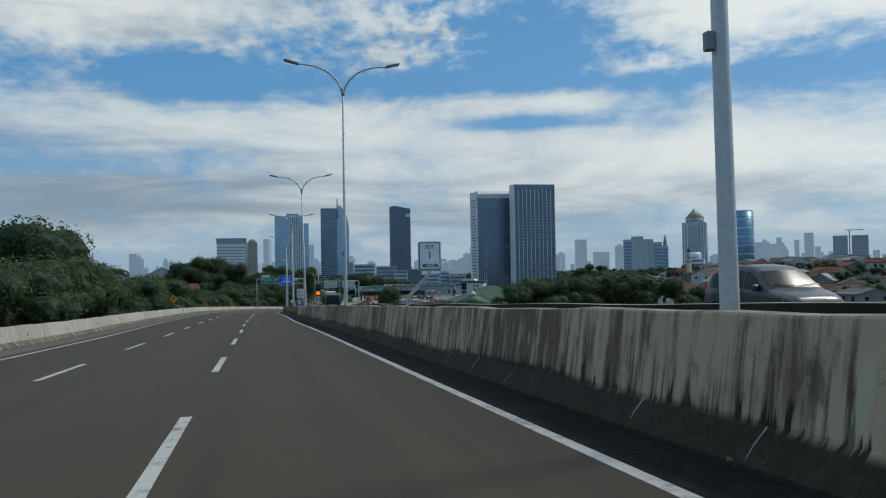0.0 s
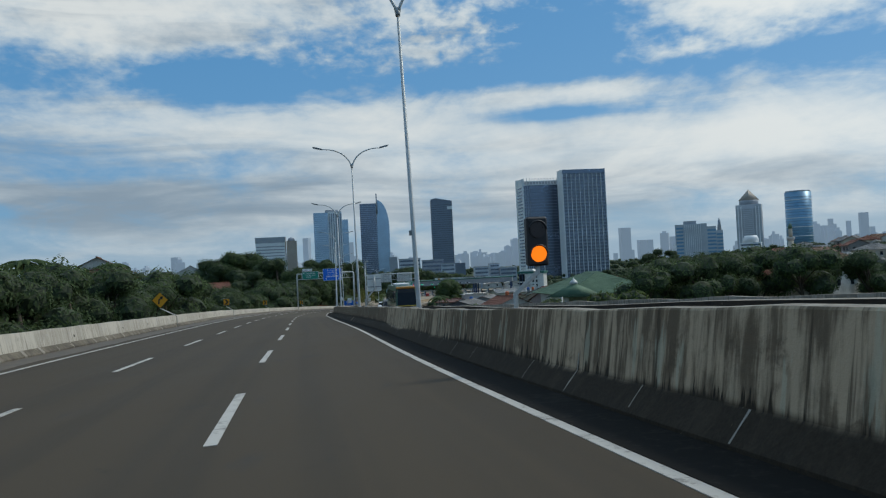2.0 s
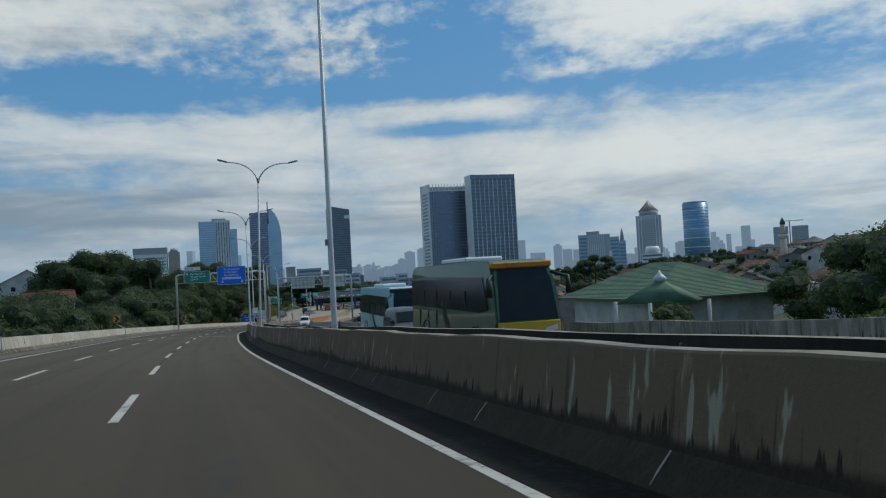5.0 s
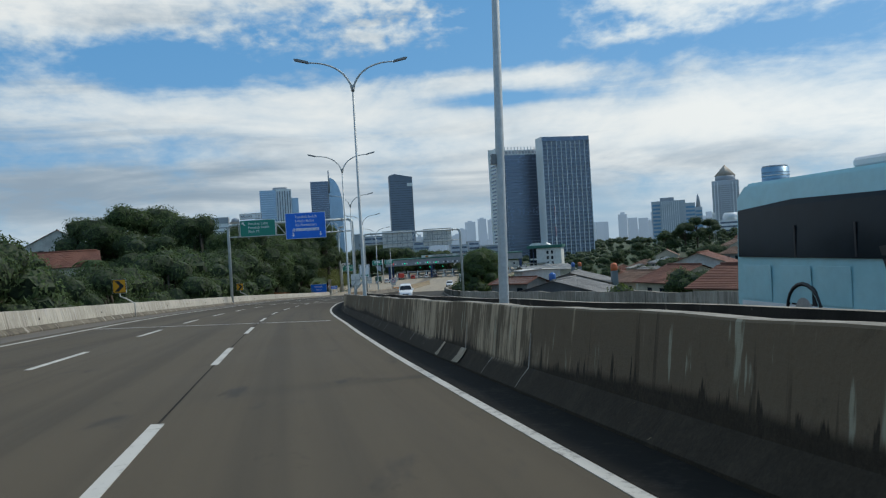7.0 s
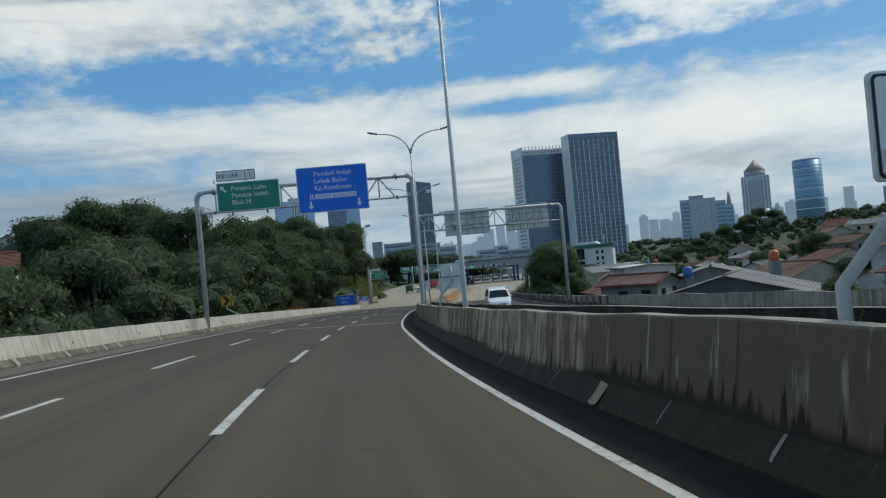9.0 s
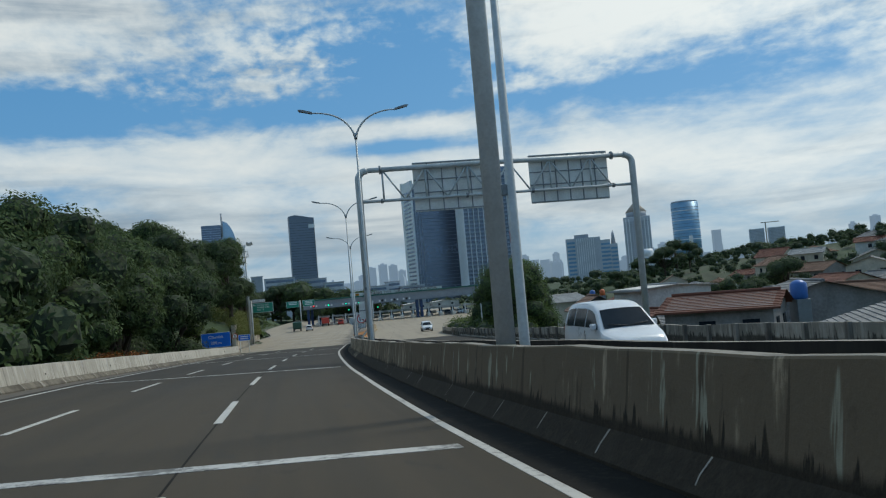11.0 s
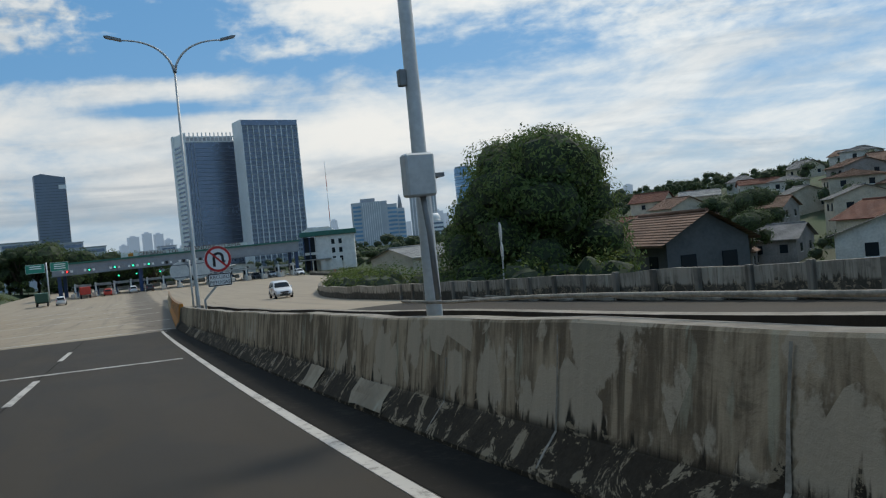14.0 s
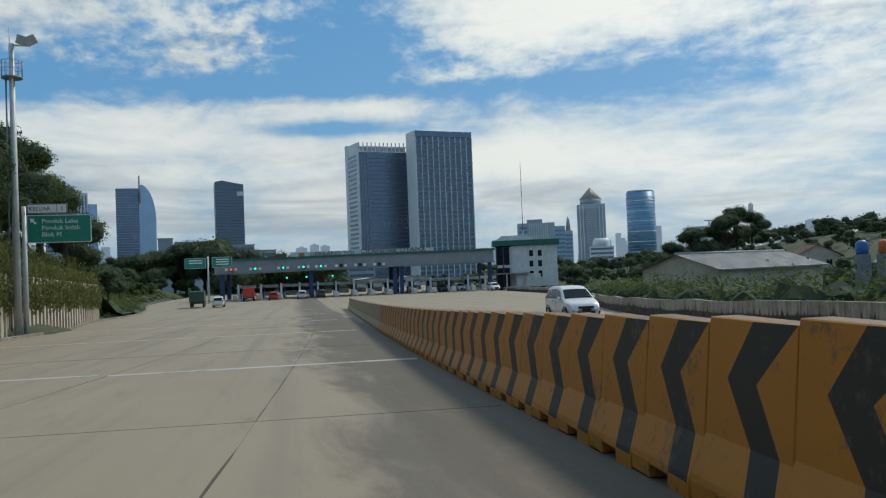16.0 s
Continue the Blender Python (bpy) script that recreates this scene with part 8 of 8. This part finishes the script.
def people_carrier(m, paint, label, van=False):
    """A one-box family car or van with a rounded, lofted shell; its nose points to -y."""
    t = empty("car", m, label, "car")
    W, belt = 0.86, 1.10 if van else 0.98
    line = ((-2.20, 0.62), (-2.14, 0.80), (-1.95, 0.92), (-1.50, 1.04), (-1.28, 1.10), (-0.62, 1.66), (-0.30, 1.80), (0.2, 1.86), (1.3, 1.85), (1.85, 1.76), (2.08, 1.52), (2.18, 1.05), (2.20, 0.8)) if van else \
           ((-2.16, 0.58), (-2.10, 0.76), (-1.90, 0.87), (-1.42, 0.98), (-1.15, 1.03), (-0.45, 1.52), (-0.15, 1.64), (0.3, 1.69), (1.2, 1.67), (1.75, 1.58), (2.00, 1.35), (2.13, 0.98), (2.16, 0.75))
    roof = lambda y: float(np.interp(y, [a for a, _ in line], [b for _, b in line]))
    side = lambda y: W * (1 - 0.20 * smooth(1.35, 2.25, -y) - 0.10 * smooth(1.5, 2.25, y))

    def skin(y, q, out=0.0):
        """Point on the right flank: q 0 at the belt, 1 at the edge of the roof."""
        z0, z1 = min(belt, roof(y) - 0.05), roof(y) - 0.05
        return (side(y) + out - 0.20 * (z1 - z0) / 0.7 * q ** 1.3, y, z0 + (z1 - z0) * q)

    def over(y, u, out=0.0):
        """Point on the top skin: u -1 to 1 across."""
        x = skin(y, 1.0)[0] - 0.05
        return (u * x, y - out, roof(y) + 0.03 * (1 - u * u) + out)

    bm = B()
    rings = []
    for y in [line[0][0] + (line[-1][0] - line[0][0]) * k / 36 for k in range(37)]:
        w = side(y)
        sill = 0.24 + 0.14 * smooth(1.9, 2.2, abs(y))
        half = [(w * 0.86, y, sill), (w * 0.97, y, sill + 0.08), (w + 0.012, y, 0.55), (w + 0.008, y, min(0.85, roof(y) - 0.12))]
        half += [skin(y, q) for q in (0.0, 0.3, 0.6, 0.85, 1.0)] + [over(y, u) for u in (1.0, 0.7, 0.35)]
        pts = half + [over(y, 0.0)] + [(-a, b, c) for a, b, c in half[::-1]]
        rings.append([bm.verts.new(v) for v in pts])
    for a, b in zip(rings, rings[1:]):
        for k in range(len(a)):
            bm.faces.new((a[k], b[k], b[(k + 1) % len(a)], a[(k + 1) % len(a)]))
    bm.faces.new(rings[0][::-1]), bm.faces.new(rings[-1])
    bmesh.ops.recalc_face_normals(bm, faces=bm.faces)
    part("body", bm, paint, t, smooth=True)

    def sheet(name, f, us, vs, mat, note=""):
        g = B()
        rows = [[g.verts.new(f(u, v)) for v in vs] for u in us]
        for a, b in zip(rows, rows[1:]):
            for k in range(len(vs) - 1):
                g.faces.new((a[k], a[k + 1], b[k + 1], b[k]))
        bmesh.ops.recalc_face_normals(g, faces=g.faces)
        return part(name, g, mat, t, note, smooth=True)

    y0, y1 = (-1.24, -0.64) if van else (-1.10, -0.47)
    span = lambda a, b, n: [a + (b - a) * k / n for k in range(n + 1)]
    sheet("windscreen", lambda y, u: over(y, u, 0.012), span(y0, y1, 6), span(-0.93, 0.93, 8), DARK_GLASS)
    sheet("rear_window", lambda q, u: (u * 0.62, 2.20 - 0.30 * max(0.0, q), 1.08 + 0.42 * q), span(0.0, 1.0, 4), span(-1, 1, 4), DARK_GLASS)
    for s in (-1, 1):
        flank = lambda y, q: (s * skin(y, q, 0.008)[0],) + skin(y, q)[1:]
        cut = lambda y: min(0.86, max(0.16, (y - y0) / 0.62)) if y < y1 + 0.25 else 0.86
        for a, b in ((y0 + 0.26, 0.0), (0.07, 0.95), (1.02, 1.80)):
            sheet("side_window", lambda y, q: flank(y, 0.12 + (cut(y) - 0.12) * q), span(a, b, 5), span(0, 1, 4), DARK_GLASS)
        part("headlight", sheet_box(s, roof, side, 0.10), LAMP_GLASS, t, "clear headlight", smooth=True)
        part("mirror", box(B(), s * (W + 0.06) - 0.09, y0 + 0.34, belt + 0.02, s * (W + 0.06) + 0.09, y0 + 0.48, belt + 0.2, 0.035), paint, t)
        part("fog_lamp", disc(B(), 0.06, -2.2, -2.12, s * 0.56, 0.42, 14), LAMP_GLASS, t)
        part("tail_light", box(B(), s * 0.72 - 0.05, 2.04, 0.85, s * 0.72 + 0.05, 2.18, 1.15, 0.02), RED_SIGN, t, "red tail light")
        part("door_line", box(B(), s * (W + 0.014) - 0.004, 0.03, 0.40, s * (W + 0.014) + 0.004, 0.042, belt - 0.02), INK, t)
        for y in (-1.38, 1.38):
            part("wheel_arch", tube(B(), [(s * (side(y) + 0.004), y + 0.37 * math.cos(a), 0.32 + 0.37 * math.sin(a)) for a in [k * math.pi / 8 for k in range(9)]], 0.035, 6), INK, t)
            wheel(t, s * (side(y) + 0.02), y)
    part("grille", box(B(), -0.40, -2.21, 0.60, 0.40, -2.10, 0.72, 0.02), INK, t)
    part("lower_grille", box(B(), -0.46, -2.215, 0.34, 0.46, -2.10, 0.46, 0.02), INK, t)
    part("plate", box(B(), -0.25, -2.235, 0.48, 0.25, -2.205, 0.58), INK, t)
    for s in (-1, 1):
        a, b = over(y0 + 0.02, 0.05 * s, 0.03), over(y0 + 0.10, 0.75 * s, 0.03)
        part("wiper", tube(B(), [a, b], 0.012, 5), INK, t)
    return t


def sheet_box(s, roof, side, deep):
    """Headlight wrapped round the corner of the nose."""
    bm = B()
    rows = []
    for k in range(6):
        y = -2.13 + 0.09 * k
        x = side(y) * (0.62 + 0.07 * k) if k < 5 else side(y) + 0.006
        z = roof(y) - 0.05
        rows.append([bm.verts.new((s * (x + 0.012), y - 0.03, z - deep - 0.06)), bm.verts.new((s * (x + 0.012), y - 0.03, z - 0.05))])
    for a, b in zip(rows, rows[1:]):
        bm.faces.new((a[0], a[1], b[1], b[0]))
    bmesh.ops.solidify(bm, geom=list(bm.faces), thickness=0.05)
    return bm


def coach(m, paint, front, label, brow=None):
    """A highway coach; its nose points to -y."""
    t = empty("coach", m, label, "bus")
    out = [(-5.9, 0.45), (-6.0, 1.3), (-5.75, 2.6), (-5.35, 3.35), (-4.9, 3.5), (5.6, 3.5), (5.95, 3.2), (6.0, 0.5), (5.8, 0.35), (-5.7, 0.35)]
    bm = slab_body(B(), out, 1.25, 1.12, 2.4, 3.5)
    bmesh.ops.bevel(bm, geom=list(bm.edges), offset=0.09, segments=2, affect="EDGES")
    part("body", bm, paint, t)
    part("skirt", box(B(), -1.262, -5.2, 0.4, 1.262, 5.7, 0.62), CLAD_WHITE, t)
    for s in (-1, 1):
        bm = B()
        pts = [(-5.2, 1.75), (-4.2, 1.62), (5.75, 1.70), (5.75, 2.85), (3.5, 3.0), (-4.6, 2.9)]
        vs = [bm.verts.new((s * (1.257 - max(0, z - 2.4) * 0.118 + 0.012), y, z)) for y, z in pts]
        bm.faces.new(vs)
        part("window_band", bm, DARK_GLASS, t)
        for y in (-2.6, -0.6, 1.4, 3.4):
            part("window_post", box(B(), s * 1.262 - 0.012, y - 0.03, 1.7, s * 1.262 + 0.012, y + 0.03, 2.4), INK, t)
        for y in (1.6, 2.9, 4.4):
            part("hatch", box(B(), s * 1.258 - 0.008, y, 0.66, s * 1.258 + 0.008, y + 1.1, 1.5, 0.004), paint, t)
        bm = B()
        vs = [bm.verts.new((s * 1.266, y, z)) for y, z in ((-0.9, 0.55), (-0.3, 0.5), (0.5, 1.2), (0.75, 1.9), (0.4, 1.95), (0.1, 1.3))]
        bm.faces.new(vs)
        part("stripe", bm, INK, t, "dark painted swoosh")
        part("mirror", tube(B(), [(s * 1.1, -5.5, 3.0), (s * 1.5, -6.1, 2.8), (s * 1.5, -6.15, 2.2)], [0.05, 0.08, 0.12], 8), INK, t)
        for y in (-3.7, 3.2):
            wheel(t, s * 1.26, y, 0.5, 0.3)
            part("arch", tube(B(), [(s * 1.255, y + 0.6 * math.cos(a), 0.5 + 0.6 * math.sin(a)) for a in [k * math.pi / 10 for k in range(11)]], 0.05, 6), INK, t)
        part("headlight", prism(B(), [(s * 0.55, 0.85), (s * 1.05, 0.95), (s * 1.05, 1.15), (s * 0.6, 1.02)], -6.05, -5.9), LAMP_GLASS, t, "clear headlight")
    bm = B()
    vs = [bm.verts.new(v) for v in ((-1.1, -6.02, 1.35), (1.1, -6.02, 1.35), (1.0, -5.74, 2.75), (0.9, -5.52, 3.15), (-0.9, -5.52, 3.15), (-1.0, -5.74, 2.75))]
    bm.faces.new((vs[0], vs[1], vs[2], vs[5])), bm.faces.new((vs[5], vs[2], vs[3], vs[4]))
    part("windscreen", bm, DARK_GLASS, t)
    part("bumper", box(B(), -1.2, -6.06, 0.4, 1.2, -5.85, 0.8, 0.05), front, t)
    part("brow", box(B(), -1.14, -5.58, 3.18, 1.14, -5.2, 3.42, 0.05), brow or INK, t, "destination panel over the windscreen")
    part("nose_panel", box(B(), -1.18, -6.03, 0.85, 1.18, -5.93, 1.3, 0.04), front, t)
    part("plate", box(B(), -0.26, -6.08, 0.55, 0.26, -6.05, 0.68), INK, t)
    part("roof_unit", box(B(), -0.8, -1.5, 3.5, 0.8, 2.0, 3.72, 0.06), CLAD_WHITE, t)


def lorry(m, cab, load, label):
    t = empty("lorry", m, label, "truck")
    bm = box(B(), -1.05, -3.6, 0.6, 1.05, -1.9, 2.5, 0.1)
    part("cab", bm, cab, t)
    part("windscreen", box(B(), -0.9, -3.64, 1.5, 0.9, -3.58, 2.25), DARK_GLASS, t)
    part("bumper", box(B(), -1.08, -3.75, 0.45, 1.08, -3.55, 0.8, 0.04), INK, t)
    part("load_bed", box(B(), -1.15, -1.8, 0.9, 1.15, 3.4, 2.6, 0.05), load, t)
    for s in (-1, 1):
        part("headlight", box(B(), s * 0.75 - 0.15, -3.66, 0.85, s * 0.75 + 0.15, -3.58, 1.1), LAMP_GLASS, t, "clear headlight")
        for y in (-2.8, 2.0):
            wheel(t, s * 1.1, y, 0.45, 0.28)


people_carrier(road_pose(20.6, 11.25), CAR_GREY, "dark metallic grey family car on the opposite carriageway")
people_carrier(road_pose(154.0, 8.2), CAR_GREY, "dark grey passenger van passing beside a highway coach", True)
coach(road_pose(144.5, 9.0), plain("bottle green coach paint", (0.03, 0.10, 0.045), 0.35, 0.0, 0.05, 0.5, 0.5), plain("yellow coach paint", (0.60, 0.38, 0.03), 0.4, 0.0, 0.05, 0.5, 0.5), "dark green highway coach with a yellow front", YELLOW)
coach(road_pose(168.3, 10.4), BUS_BLUE, CLAD_WHITE, "pale blue and white highway coach with dark windows")
people_carrier(road_pose(260.6, 7.25), CAR_WHITE, "white passenger van on the opposite carriageway", True)
people_carrier(road_pose(378.6, 12.6), CAR_WHITE, "white family car on the toll plaza")
people_carrier(pose(-43.6, 470, -16.9, 0, 0, 178), CAR_WHITE, "white family car queuing before the toll gate")
lorry(pose(-47.0, 474, -16.9, 0, 0, 180), TRUCK_GREEN, TRUCK_GREEN, "dark green lorry queuing before the toll gate")
for _x, _y, _m, _n in ((-34.0, 503.0, RED_PAINT, "red"), (-24.6, 504.5, CAR_GREY, "dark grey"), (-28.4, 503.5, CAR_WHITE, "white"), (1.5, 507, CAR_GREY, "dark grey"), (6.0, 509, CAR_WHITE, "white"), (-4.0, 512, CAR_GREY, "dark grey"), (11.0, 500, CAR_WHITE, "white")):
    people_carrier(pose(_x, _y, -17.08, 0, 0, 180 if _x < -20 else 0), _m, _n + " family car at the toll booths")
lorry(pose(-38.8, 503, -17.08, 0, 0, 180), CAR_WHITE, RED_PAINT, "white lorry with a red load bed at the toll booths")
